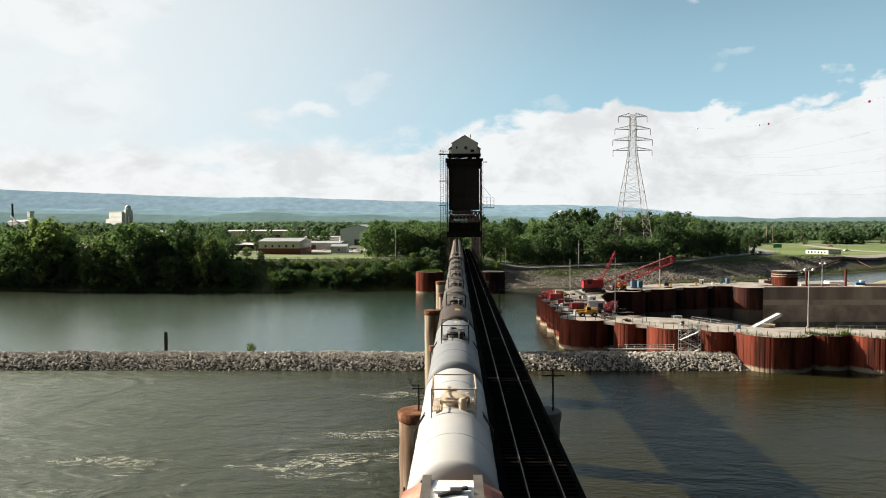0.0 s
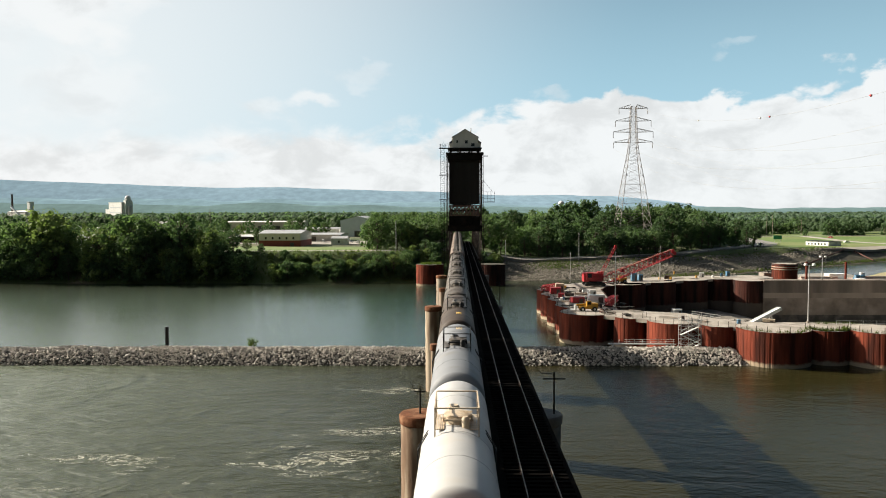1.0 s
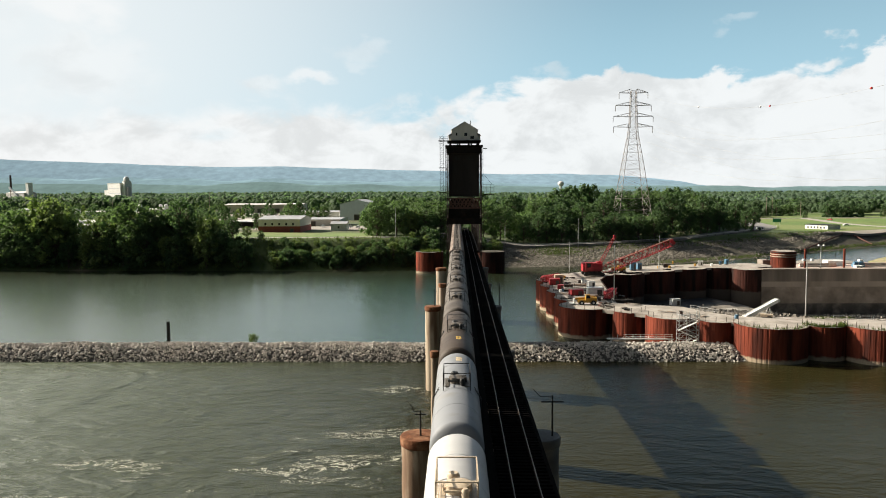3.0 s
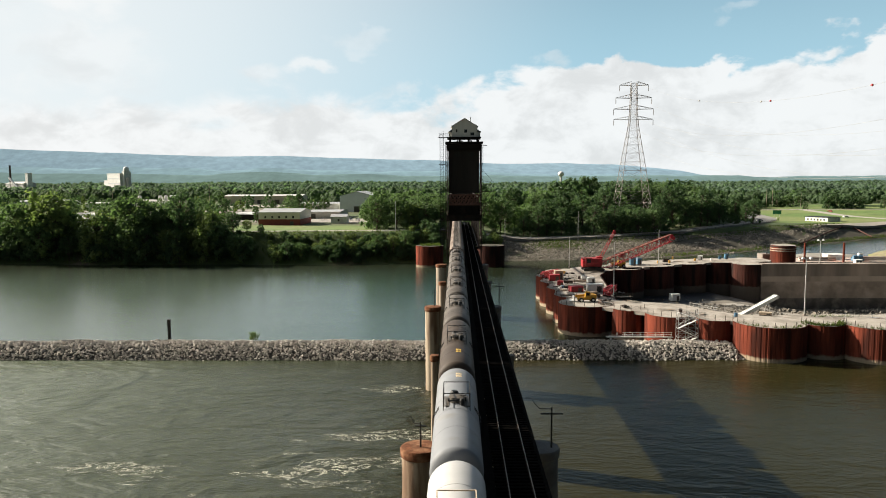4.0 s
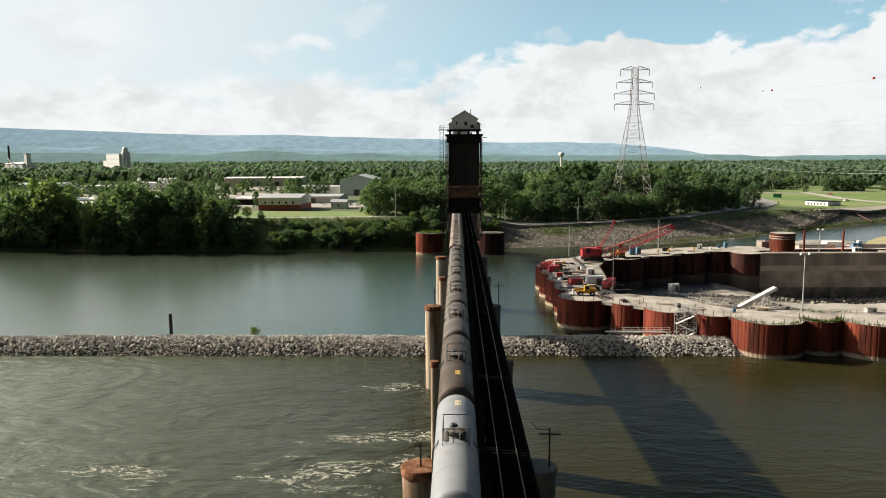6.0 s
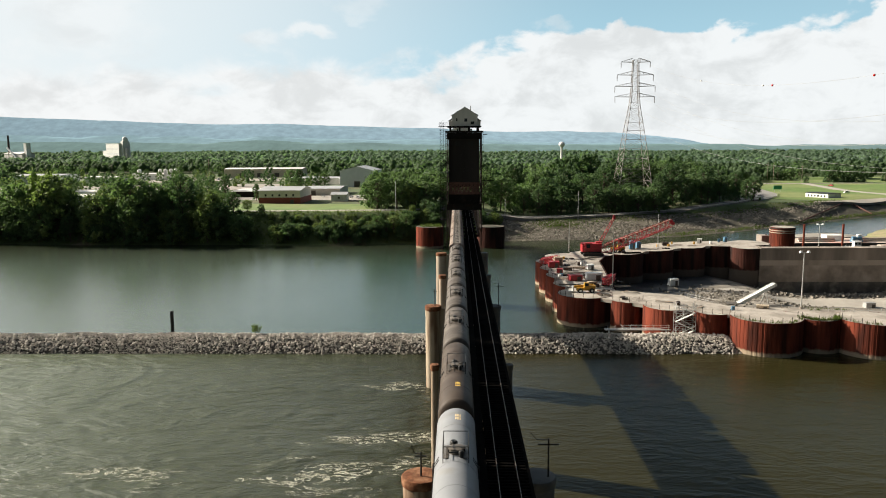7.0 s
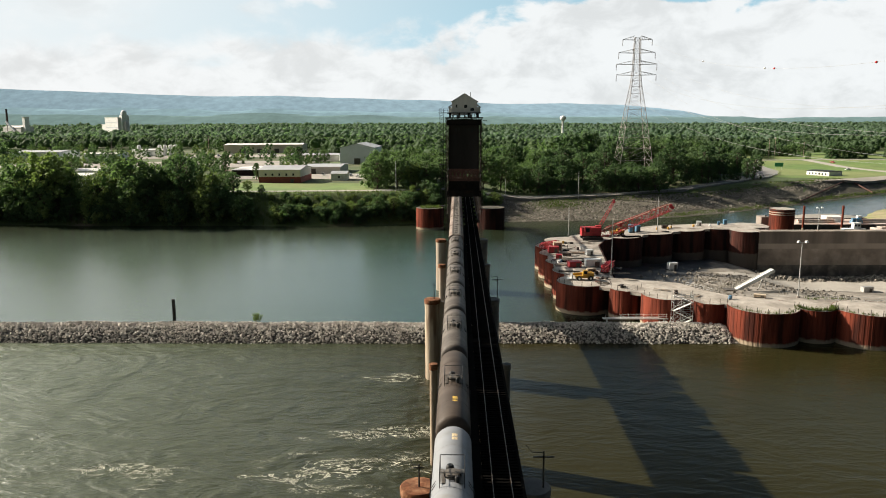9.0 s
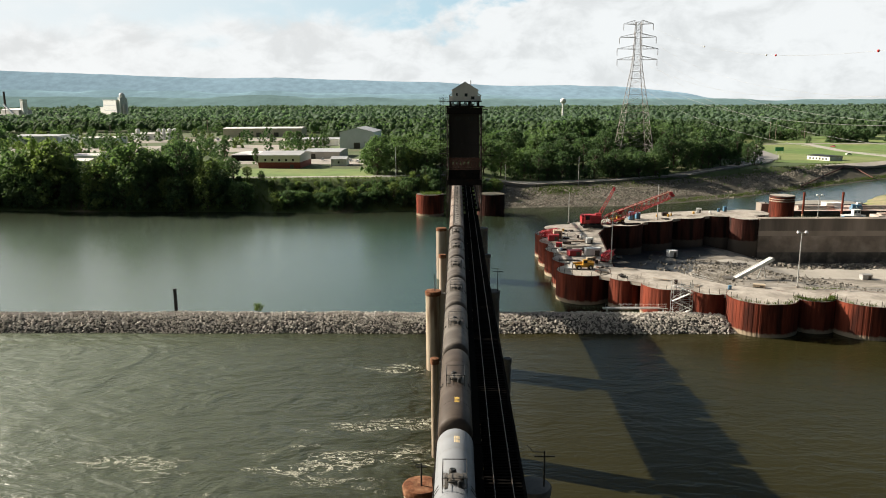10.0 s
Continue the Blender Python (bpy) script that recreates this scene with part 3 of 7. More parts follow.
# ---- mesh tools ----
class Shape:
    """A growing mesh: lists of corners and faces."""

    def __init__(self):
        self.v, self.f = [], []

    def add(self, verts, faces):
        n = len(self.v)
        self.v.extend(verts)
        self.f.extend([tuple(i + n for i in q) for q in faces])
        return self

    def box(self, c, s, rz=0.0, taper=1.0):
        ca, sa = math.cos(rz), math.sin(rz)
        out = []
        for k in (-0.5, 0.5):
            g = taper if k > 0 else 1.0
            for i, j in ((-0.5, -0.5), (0.5, -0.5), (0.5, 0.5), (-0.5, 0.5)):
                x, y = i * s[0] * g, j * s[1] * g
                out.append((c[0] + x * ca - y * sa, c[1] + x * sa + y * ca, c[2] + k * s[2]))
        return self.add(out, [(3, 2, 1, 0), (4, 5, 6, 7), (0, 1, 5, 4), (1, 2, 6, 5), (2, 3, 7, 6), (3, 0, 4, 7)])

    def beam(self, p, q, w, h=None):
        """A bar of width w and depth h from p to q."""
        h = w if h is None else h
        p, q = Vector(p), Vector(q)
        d = (q - p).normalized()
        up = Vector((0, 0, 1)) if abs(d.z) < 0.95 else Vector((0, 1, 0))
        s = d.cross(up).normalized()
        u = s.cross(d)
        out = []
        for e in (p, q):
            for i, j in ((-0.5, -0.5), (0.5, -0.5), (0.5, 0.5), (-0.5, 0.5)):
                out.append(tuple(e + s * (i * w) + u * (j * h)))
        return self.add(out, [(3, 2, 1, 0), (4, 5, 6, 7), (0, 1, 5, 4), (1, 2, 6, 5), (2, 3, 7, 6), (3, 0, 4, 7)])

    def tube(self, p, q, r, r2=None, n=10, caps=True):
        r2 = r if r2 is None else r2
        p, q = Vector(p), Vector(q)
        d = (q - p).normalized()
        up = Vector((0, 0, 1)) if abs(d.z) < 0.95 else Vector((0, 1, 0))
        s = d.cross(up).normalized()
        u = s.cross(d)
        out = []
        for e, rad in ((p, r), (q, r2)):
            for i in range(n):
                a = 2 * math.pi * i / n
                out.append(tuple(e + s * (math.cos(a) * rad) + u * (math.sin(a) * rad)))
        fs = [(i, (i + 1) % n, n + (i + 1) % n, n + i) for i in range(n)]
        if caps:
            fs += [tuple(range(n - 1, -1, -1)), tuple(range(n, 2 * n))]
        return self.add(out, fs)

    def lathe(self, c, prof, n=24, axis="z"):
        """Rings of (radius, height) round an axis through c."""
        out = []
        for r, h in prof:
            for i in range(n):
                a = 2 * math.pi * i / n
                x, y = r * math.cos(a), r * math.sin(a)
                out.append((c[0] + x, c[1] + y, c[2] + h) if axis == "z" else (c[0] + x, c[1] + h, c[2] + y))
        fs = []
        for k in range(len(prof) - 1):
            for i in range(n):
                j = (i + 1) % n
                q = (k * n + i, k * n + j, (k + 1) * n + j, (k + 1) * n + i)
                fs.append(q if axis == "z" else q[::-1])
        bot, top = tuple(range(n - 1, -1, -1)), tuple(range((len(prof) - 1) * n, len(prof) * n))
        fs += [bot, top] if axis == "z" else [bot[::-1], top[::-1]]
        return self.add(out, fs)

    def prism(self, pts, z0, z1):
        """An upright block over a ground outline, anticlockwise."""
        n = len(pts)
        out = [(x, y, z0) for x, y in pts] + [(x, y, z1) for x, y in pts]
        return self.add(out, [tuple(range(n - 1, -1, -1)), tuple(range(n, 2 * n))] + [(i, (i + 1) % n, n + (i + 1) % n, n + i) for i in range(n)])

    def gable(self, x0, x1, y0, y1, z, rise, over=0.3, thick=0.15, along="y"):
        """A pitched roof slab pair over a rectangle, its ridge along x or y."""
        if along == "y":
            xm = (x0 + x1) / 2
            for s, xe in ((-1, x0 - over), (1, x1 + over)):
                dz = -rise * over / ((x1 - x0) / 2)
                a = [(xe, y0 - over, z + dz), (xm, y0 - over, z + rise), (xm, y1 + over, z + rise), (xe, y1 + over, z + dz)]
                b = [(p[0], p[1], p[2] + thick) for p in a]
                fs = [(0, 1, 2, 3), (7, 6, 5, 4), (0, 4, 5, 1), (1, 5, 6, 2), (2, 6, 7, 3), (3, 7, 4, 0)]
                self.add(a + b, fs if s > 0 else [q[::-1] for q in fs])
        else:
            ym = (y0 + y1) / 2
            for s, ye in ((-1, y0 - over), (1, y1 + over)):
                dz = -rise * over / ((y1 - y0) / 2)
                a = [(x0 - over, ye, z + dz), (x0 - over, ym, z + rise), (x1 + over, ym, z + rise), (x1 + over, ye, z + dz)]
                b = [(p[0], p[1], p[2] + thick) for p in a]
                fs = [(0, 1, 2, 3), (7, 6, 5, 4), (0, 4, 5, 1), (1, 5, 6, 2), (2, 6, 7, 3), (3, 7, 4, 0)]
                self.add(a + b, fs if s < 0 else [q[::-1] for q in fs])
        return self

    def mesh(self, name, mat, smooth=False):
        me = bpy.data.meshes.new(name)
        me.from_pydata(self.v, [], self.f)
        if smooth:
            me.polygons.foreach_set("use_smooth", [True] * len(me.polygons))
            me.set_sharp_from_angle(angle=radians(40))
        me.materials.append(MAT[mat] if isinstance(mat, str) else mat)
        me.update()
        return me


def part(name, shape, mat, parent=None, label="", smooth=False):
    """One mesh object under a thing or a part."""
    ob = new(name, shape.mesh(name, mat, smooth))
    ob.parent = parent
    return tagged(ob, label)


def thing(name, label, category, group="", at=(0, 0, 0), rz=0.0, kind=""):
    ob = new(name)
    ob.location, ob.rotation_euler = at, (0, 0, rz)
    return tagged(ob, label, category, group, kind)


def structure(name, shape, mat, label, category, smooth=False, kind="structure"):
    ob = new(name, shape.mesh(name, mat, smooth))
    return tagged(ob, label, category, "", kind)


# ---- ground and water ----
BANK = [(-5000, 350), (-218, 345), (-160, 338), (-100, 338), (-54, 336), (-19, 343), (34, 351), (80, 356), (110, 366), (145, 385), (188, 415), (238, 452), (271, 475), (420, 550), (5000, 700)]


def bank_y(x):
    for (xa, ya), (xb, yb) in zip(BANK, BANK[1:]):
        if xa <= x <= xb:
            return ya + (yb - ya) * (x - xa) / (xb - xa)
    return 330.0


def step(a, b, v):
    t = min(1.0, max(0.0, (v - a) / (b - a)))
    return t * t * (3 - 2 * t)


def land(x, y):
    """Height of the ground: river bed, banks, plateau and low hills."""
    d = y - bank_y(x)
    right = step(-15, 40, x)
    top = 13.5 * (1 - right) + 8.0 * right
    run = 17 * (1 - right) + 34 * right - 10 * step(150, 230, x)
    h = -13.0 + 13.0 * step(-30, 0, d) + top * min(1.0, max(0.0, d / run))
    if d > run:
        h += 9.0 * math.exp(-((x - 105) / 75) ** 2 - ((y - 490) / 55) ** 2)
        h += 1.2 * noise.noise((x * 0.008, y * 0.008, 0)) * step(run, run + 60, d)
        far = step(900, 4000, y)
        h += far * (8 * noise.noise((x * 0.0016, y * 0.0016, 3.0)) + 4)
    if y < -160:
        h = -13 + 20 * step(-160, -230, y) if y > -400 else 7.0
    return h


def grid(xs, ys, fn, keep=None):
    s = Shape()
    nx = len(xs)
    s.v = [(x, y, fn(x, y)) for y in ys for x in xs]
    for j in range(len(ys) - 1):
        for i in range(nx - 1):
            if keep is None or keep((xs[i] + xs[i + 1]) / 2, (ys[j] + ys[j + 1]) / 2):
                s.f.append((j * nx + i, j * nx + i + 1, (j + 1) * nx + i + 1, (j + 1) * nx + i))
    return s


def span(a, b, n):
    return [a + (b - a) * i / n for i in range(n + 1)]


gx = span(-4600, -900, 14)[:-1] + span(-900, -320, 14)[:-1] + span(-320, 420, 185)[:-1] + span(420, 1000, 14)[:-1] + span(1000, 4600, 14)
gy = span(-1500, -420, 4)[:-1] + span(-420, -120, 10)[:-1] + span(-120, 290, 8)[:-1] + span(290, 560, 90)[:-1] + span(560, 1200, 32)[:-1] + span(1200, 4700, 40)
structure("ground", grid(gx, gy, land), "ground", "grassy far river bank and valley floor", "ground", True)

PIT = [(33, 240), (32.6, 186), (40, 179), (49, 172), (57, 166), (66.6, 160), (77.6, 160), (90, 159), (262, 160), (262, 271.4), (112, 271.4), (112, 281), (99, 279), (85, 275), (71, 267), (58, 259), (46, 255), (38, 249)]


def inside(x, y, poly):
    hit = False
    for (xa, ya), (xb, yb) in zip(poly, poly[1:] + poly[:1]):
        if (ya > y) != (yb > y) and x < (xb - xa) * (y - ya) / (yb - ya) + xa:
            hit = not hit
    return hit


wx = [-4500, -1500, -500, -200, -60, 0] + [20 + 2.5 * i for i in range(98)] + [290, 400, 700, 1500, 4500]
wy = [-700, -200, 0, 60, 110, 140] + [144 + 2.5 * i for i in range(57)] + [290, 330, 380, 440, 520, 700]
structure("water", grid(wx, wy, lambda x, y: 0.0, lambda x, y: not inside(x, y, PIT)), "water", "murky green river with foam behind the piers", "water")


# ---- distant ridges ----
def ridge(name, y, xs, tops, label, rgb, depth, wobble, seed):
    s = Shape()
    cols = []
    for i in range(241):
        x = xs[0] + (xs[-1] - xs[0]) * i / 240
        z = float(np.interp(x, xs, tops)) + wobble * noise.noise((x * 0.004, seed, 0)) + 0.4 * wobble * noise.noise((x * 0.015, seed, 5))
        cols.append((x, max(2.0, z), max(2.0, float(np.interp(x, xs, tops)))))
    for k, (f, dy) in enumerate(((-0.2, -depth), (0.45, -depth * 0.5), (0.85, -depth * 0.16), (1.0, 0.0), (0.4, depth * 0.3))):
        for x, z, zs in cols:
            s.v.append((x, y + dy, (z if k == 3 else zs) * f))
    n = len(cols)
    for k in range(4):
        for i in range(n - 1):
            s.f.append((k * n + i, k * n + i + 1, (k + 1) * n + i + 1, (k + 1) * n + i))
    # haze goes into rgb, paler and bluer for farther ridges
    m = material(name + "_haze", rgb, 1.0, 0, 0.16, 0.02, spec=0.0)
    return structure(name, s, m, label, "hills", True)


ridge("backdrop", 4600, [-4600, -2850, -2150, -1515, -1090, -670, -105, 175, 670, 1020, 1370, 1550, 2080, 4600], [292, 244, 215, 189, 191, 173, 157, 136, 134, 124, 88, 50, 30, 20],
      "long wooded ridge on the horizon, blue with painted haze", (0.245, 0.36, 0.46), 500, 5, 1.0)
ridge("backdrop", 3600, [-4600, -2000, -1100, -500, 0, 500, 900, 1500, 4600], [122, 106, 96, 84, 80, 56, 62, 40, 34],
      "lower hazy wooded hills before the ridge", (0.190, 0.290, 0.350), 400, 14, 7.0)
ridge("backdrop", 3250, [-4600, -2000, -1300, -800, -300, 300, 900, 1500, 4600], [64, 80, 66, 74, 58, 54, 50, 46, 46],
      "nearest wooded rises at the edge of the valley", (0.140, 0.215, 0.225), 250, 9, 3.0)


# ---- rocks ----
def rock_field(name, label, count, place, size, seed, mat="rock"):
    """Many angular stones in one mesh."""
    rng = random.Random(seed)
    base = [(-1, -1, -1), (1, -1, -1), (1, 1, -1), (-1, 1, -1), (-1, -1, 1), (1, -1, 1), (1, 1, 1), (-1, 1, 1)]
    quads = [(3, 2, 1, 0), (4, 5, 6, 7), (0, 1, 5, 4), (1, 2, 6, 5), (2, 3, 7, 6), (3, 0, 4, 7)]
    s = Shape()
    for _ in range(count):
        x, y, z = place(rng)
        r = rng.uniform(*size)
        e = Euler((rng.uniform(-0.7, 0.7), rng.uniform(-0.7, 0.7), rng.uniform(0, 6.28))).to_matrix()
        sx, sy, sz = r * rng.uniform(0.6, 1.1), r * rng.uniform(0.6, 1.1), r * rng.uniform(0.4, 0.8)
        out = []
        for a, b, c in base:
            k = rng.uniform(0.55, 1.0)
            p = e @ Vector((a * sx * k, b * sy * k, c * sz * k))
            out.append((x + p.x, y + p.y, z + p.z))
        s.add(out, quads)
    return structure(name, s, mat, label, "rocks", False, "stuff")


DIKE = (-170, 64, 155.0, 168.6)


def dike_h(x, y):
    """Cross-section of the rubble dike."""
    t = (y - DIKE[2]) / (DIKE[3] - DIKE[2])
    end = step(DIKE[1] + 1, DIKE[1] - 5, x)
    return (-0.9 + 3.5 * (1 - abs(2 * t - 1) ** 2.2)) * end - 1.0 * (1 - end) + 0.35 * noise.noise((x * 0.15, y * 0.15, 2))


# dark bed sheet puts the shade of the gaps between stones into colour
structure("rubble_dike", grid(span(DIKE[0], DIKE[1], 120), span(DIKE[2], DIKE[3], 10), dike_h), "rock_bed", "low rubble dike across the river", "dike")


def dike_spot(rng):
    x, y = rng.uniform(DIKE[0], DIKE[1] - 0.5), rng.uniform(DIKE[2] - 0.2, DIKE[3])
    if x > 40 and rng.random() < 0.1:
        y -= rng.uniform(0, 1.5)
    return x, y, dike_h(x, y) + rng.uniform(-0.05, 0.25)


rock_field("riprap", "pale broken limestone heaped along the dike", 25000, dike_spot, (0.15, 0.31), 5)


def bank_spot(rng):
    while True:
        x = rng.uniform(22, 235)
        d = rng.uniform(-1, 32)
        if noise.noise((x * 0.05, d * 0.12, 4)) > -0.18 and rng.random() < 1.15 - max(0, x - 80) / 150:
            y = bank_y(x) + d
            return x, y, land(x, y) + 0.05


rock_field("riprap", "grey stone riprap on the sloping river bank", 9000, bank_spot, (0.25, 0.60), 6, "rock_bank")

structure("bank_slope", grid(span(18, 300, 70), span(0, 1, 8), lambda x, q: 0), "bank_earth", "stony earth slope of the right river bank", "bank")
bs = bpy.data.objects["bank_slope"].data
for v in bs.vertices:
    x, q = v.co.x, v.co.y
    y = bank_y(x) - 1.5 + q * (35 - 10 * step(150, 230, x))
    v.co = (x, y, land(x, y) + 0.07 + 0.25 * noise.noise((x * 0.2, y * 0.2, 8)))
bs.update()

# ---- road along the far bank ----
ROAD = [(-40, 365), (0, 376), (40, 384), (75, 391), (124, 412), (165, 446), (194, 482), (222, 528), (240, 570), (250, 620), (262, 700)]


def ribbon(path, width, lift, name, label, category, mat, step_m=4.0):
    pts = []
    for (xa, ya), (xb, yb) in zip(path, path[1:]):
        n = max(1, int(math.hypot(xb - xa, yb - ya) / step_m))
        pts += [(xa + (xb - xa) * i / n, ya + (yb - ya) * i / n) for i in range(n)]
    pts.append(path[-1])
    s = Shape()
    for i, (x, y) in enumerate(pts):
        a, b = pts[max(0, i - 1)], pts[min(len(pts) - 1, i + 1)]
        d = Vector((b[0] - a[0], b[1] - a[1])).normalized()
        for k, dz in ((-0.5, -1.5), (-0.5, 0), (0.5, 0), (0.5, -1.5)):
            px, py = x - d.y * width * k, y + d.x * width * k
            s.v.append((px, py, max(land(x, y), land(px, py)) + lift + dz))
    for i in range(len(pts) - 1):
        for k in range(3):
            s.f.append((4 * i + k, 4 * i + k + 1, 4 * i + 5 + k, 4 * i + 4 + k))
    return structure(name, s, mat, label, category)


ribbon(ROAD, 8.0, 0.25, "road", "grey asphalt road following the river bank", "road", "asphalt")
ribbon([(184, 470), (203, 500), (220, 534), (232, 572), (244, 640), (258, 702)], 14.0, 0.28, "road", "wide asphalt bend climbing away from the river", "road", "asphalt")
ribbon([(226, 474), (262, 489), (300, 512), (345, 540), (420, 580)], 9.0, 0.30, "road", "pale asphalt lane along the bank top", "road", "asphalt_pale")
ribbon([(318, 522), (322, 570), (318, 620), (326, 700)], 9.0, 0.22, "path", "pale gravel drive across the lawn", "path", "haul")
ribbon([(215, 694), (262, 702), (330, 706), (420, 712), (540, 720)], 9.0, 0.30, "road", "asphalt cross road beyond the lawn", "road", "asphalt_pale")


def guard_rail():
    t = thing("guard_rail", "pale steel guard rail along the river road", "guard rail", "", (0, 0, 0), 0.0, "structure")
    pts = []
    for (xa, ya), (xb, yb) in zip(ROAD[1:8], ROAD[2:9]):
        d = Vector((xb - xa, yb - ya)).normalized()
        n = max(1, int(math.hypot(xb - xa, yb - ya) / 4.0))
        for i in range(n):
            x, y = xa + (xb - xa) * i / n, ya + (yb - ya) * i / n
            px, py = x + d.y * 4.3, y - d.x * 4.3
            pts.append((px, py, max(land(x, y), land(px, py)) + 0.25))
    rail = Shape()
    for a, b in zip(pts, pts[1:]):
        for z in (0.55, 0.75):
            rail.beam((a[0], a[1], a[2] + z), (b[0], b[1], b[2] + z), 0.17)
    part("rail", rail, "house_roof", t)
    for x, y, z in pts[::2]:
        part("post", Shape().box((x, y + 0.14, z + 0.1), (0.12, 0.12, 1.3)), "post", t)


guard_rail()


# ---- bridge ----
RAIL = 19.76
TRACKS = (0.05, 4.0)
SUPPORTS = [-44.5, -9.0, 27.0, 62.5, 98.2, 133.9, 168.0, 203.0]


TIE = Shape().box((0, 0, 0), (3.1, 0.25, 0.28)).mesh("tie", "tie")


def girder_span(y0, y1):
    t = thing("deck_girder_span", "black steel deck girder span carrying two tracks", "bridge span", "spans of the bridge")
    ym, ln = (y0 + y1) / 2, y1 - y0 - 0.25
    for x in (-1.55, 2.02, 5.55):
        g = Shape().box((x, ym, 17.9), (0.06, ln, 2.3)).box((x, ym, 19.03), (0.5, ln, 0.07)).box((x, ym, 16.75), (0.5, ln, 0.07))
        n = int(ln / 1.8)
        for i in range(n + 1):
            g.box((x, ym - ln / 2 + 0.1 + (ln - 0.2) * i / n, 17.9), (0.34, 0.05, 2.26))
        part("girder", g, "steel_dark", t)
    b = Shape()
    n = int(ln / 5)
    for i in range(n + 1):
        y = ym - ln / 2 + 0.4 + (ln - 0.8) * i / n
        b.beam((-1.5, y, 18.7), (5.5, y, 18.7), 0.18, 0.3).beam((-1.5, y, 17.1), (5.5, y, 17.1), 0.16)
        if i < n:
            b.beam((-1.5, y, 17.0), (5.5, y + ln / n * 0.95, 17.0), 0.12)
    part("cross_bracing", b, "steel_dark", t)
    rng = random.Random(int(y0 * 10))
    ties = Shape()
    n = int((y1 - y0) / 0.52)
    for i in range(n):
        y = y0 + 0.26 + i * (y1 - y0) / n
        for cx in TRACKS:
            if 20 < y0 < 100:
                tie = new("tie", TIE)
                tie.location, tie.rotation_euler, tie.parent = (cx + rng.uniform(-0.05, 0.05), y, 19.43 + rng.uniform(-0.01, 0.01)), (0, 0, rng.uniform(-0.01, 0.01)), t
            else:
                ties.box((cx + rng.uniform(-0.05, 0.05), y, 19.43), (3.1, 0.25, 0.28 + rng.uniform(-0.02, 0.02)), rng.uniform(-0.01, 0.01))
    if ties.v:
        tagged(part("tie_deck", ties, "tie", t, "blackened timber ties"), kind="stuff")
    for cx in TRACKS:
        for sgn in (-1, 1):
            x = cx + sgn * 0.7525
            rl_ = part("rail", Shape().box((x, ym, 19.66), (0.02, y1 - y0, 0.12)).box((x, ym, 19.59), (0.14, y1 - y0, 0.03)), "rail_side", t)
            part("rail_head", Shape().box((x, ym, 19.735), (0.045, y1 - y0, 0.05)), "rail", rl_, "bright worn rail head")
    # added dark strip over the lit flange gap, keeping the deck as if shaded
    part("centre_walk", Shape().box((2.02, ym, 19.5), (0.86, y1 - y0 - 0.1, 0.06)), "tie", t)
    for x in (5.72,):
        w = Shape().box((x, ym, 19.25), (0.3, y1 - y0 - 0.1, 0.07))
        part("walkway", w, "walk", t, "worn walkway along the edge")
    return t


for a, b in zip(SUPPORTS, SUPPORTS[1:]):
    girder_span(a, b)


def cylinder_pier(y, xs, r, top, mat, label, slim):
    t = thing("bridge_pier", label, "bridge pier", "piers of the bridge", (0, y, 0))
    for x in xs:
        prof = [(r * 1.03, -12)] + [(r * (1 + 0.012 * ((i % 2) * 2 - 1)), z) for i, z in enumerate(span(-1, top - 0.9, 9))] + [(r, top - 0.85)]
        # columns right of the deck are darkened to carry the bridge's shade
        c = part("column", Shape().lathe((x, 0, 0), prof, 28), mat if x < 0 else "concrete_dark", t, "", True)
        lip = r * (1.07 if not slim else 1.2)
        part("cap", Shape().lathe((x, 0, top), [(r, -0.85), (lip, -0.75), (lip * 1.02, -0.15), (lip * 0.96, 0), (lip * 0.5, 0.06)], 28), "pier_cap" if x < 0 else "concrete_dark", c, "rust-brown rim" if x < 0 else "grey concrete rim darkened for shade", True)
    part("diaphragm", Shape().box((2.0, 0, top / 2 - 5), (max(xs) - min(xs), r * 0.7, top + 9)), "pier_pale", t, "stained concrete wall between the columns")
    part("bearing_beam", Shape().box((2.0, 0, top + 0.45), (8.2, 0.9, 0.9)).box((-1.55, 0, top + 1.0), (0.7, 0.8, 0.24)).box((5.55, 0, top + 1.0), (0.7, 0.8, 0.24)), "steel_dark", t)
    return t


cylinder_pier(-9.0, (-3.3, 7.3), 1.6, 15.5, "pier", "round rust-stained bridge pier under the deck", False)
cylinder_pier(27.0, (-3.4, 7.4), 0.6, 15.0, "pier", "slender brown bridge pier", True)
cylinder_pier(62.5, (-3.15, 7.2), 1.62, 15.5, "pier", "round rust-stained bridge pier with a broken brown cap", False)
cylinder_pier(98.2, (-3.0, 7.2), 0.52, 15.0, "pier", "slender brown bridge pier in foaming water", True)
cylinder_pier(133.9, (-4.35, 6.7), 1.42, 15.5, "pier", "round rust-stained bridge pier by the dike", False)
cylinder_pier(168.0, (-3.3, 7.1), 0.75, 15.3, "pier_pale", "slender pale bridge pier", True)
cylinder_pier(207.5, (-4.4, 7.4), 1.45, 14.8, "pier_pale", "round pale pier under the lift tower", False)


def line_pole(x, y, z, h, arm, label):
    t = thing("line_pole", label, "pole", "poles on the piers", (x, y, z))
    part("mast", Shape().tube((0, 0, 0), (0, 0, h), 0.09, 0.07, 8), "soot", t)
    part("crossarm", Shape().beam((-arm, 0, h * 0.84), (arm, 0, h * 0.84), 0.09, 0.12), "soot", t)
    part("stay_arm", Shape().beam((0, 0, h - 0.15), (-arm * 1.1, 0, h - 0.12), 0.06).beam((-arm * 1.1, 0, h - 0.12), (-arm * 1.7, 0.1, h + 0.5), 0.05), "soot", t)
    return t


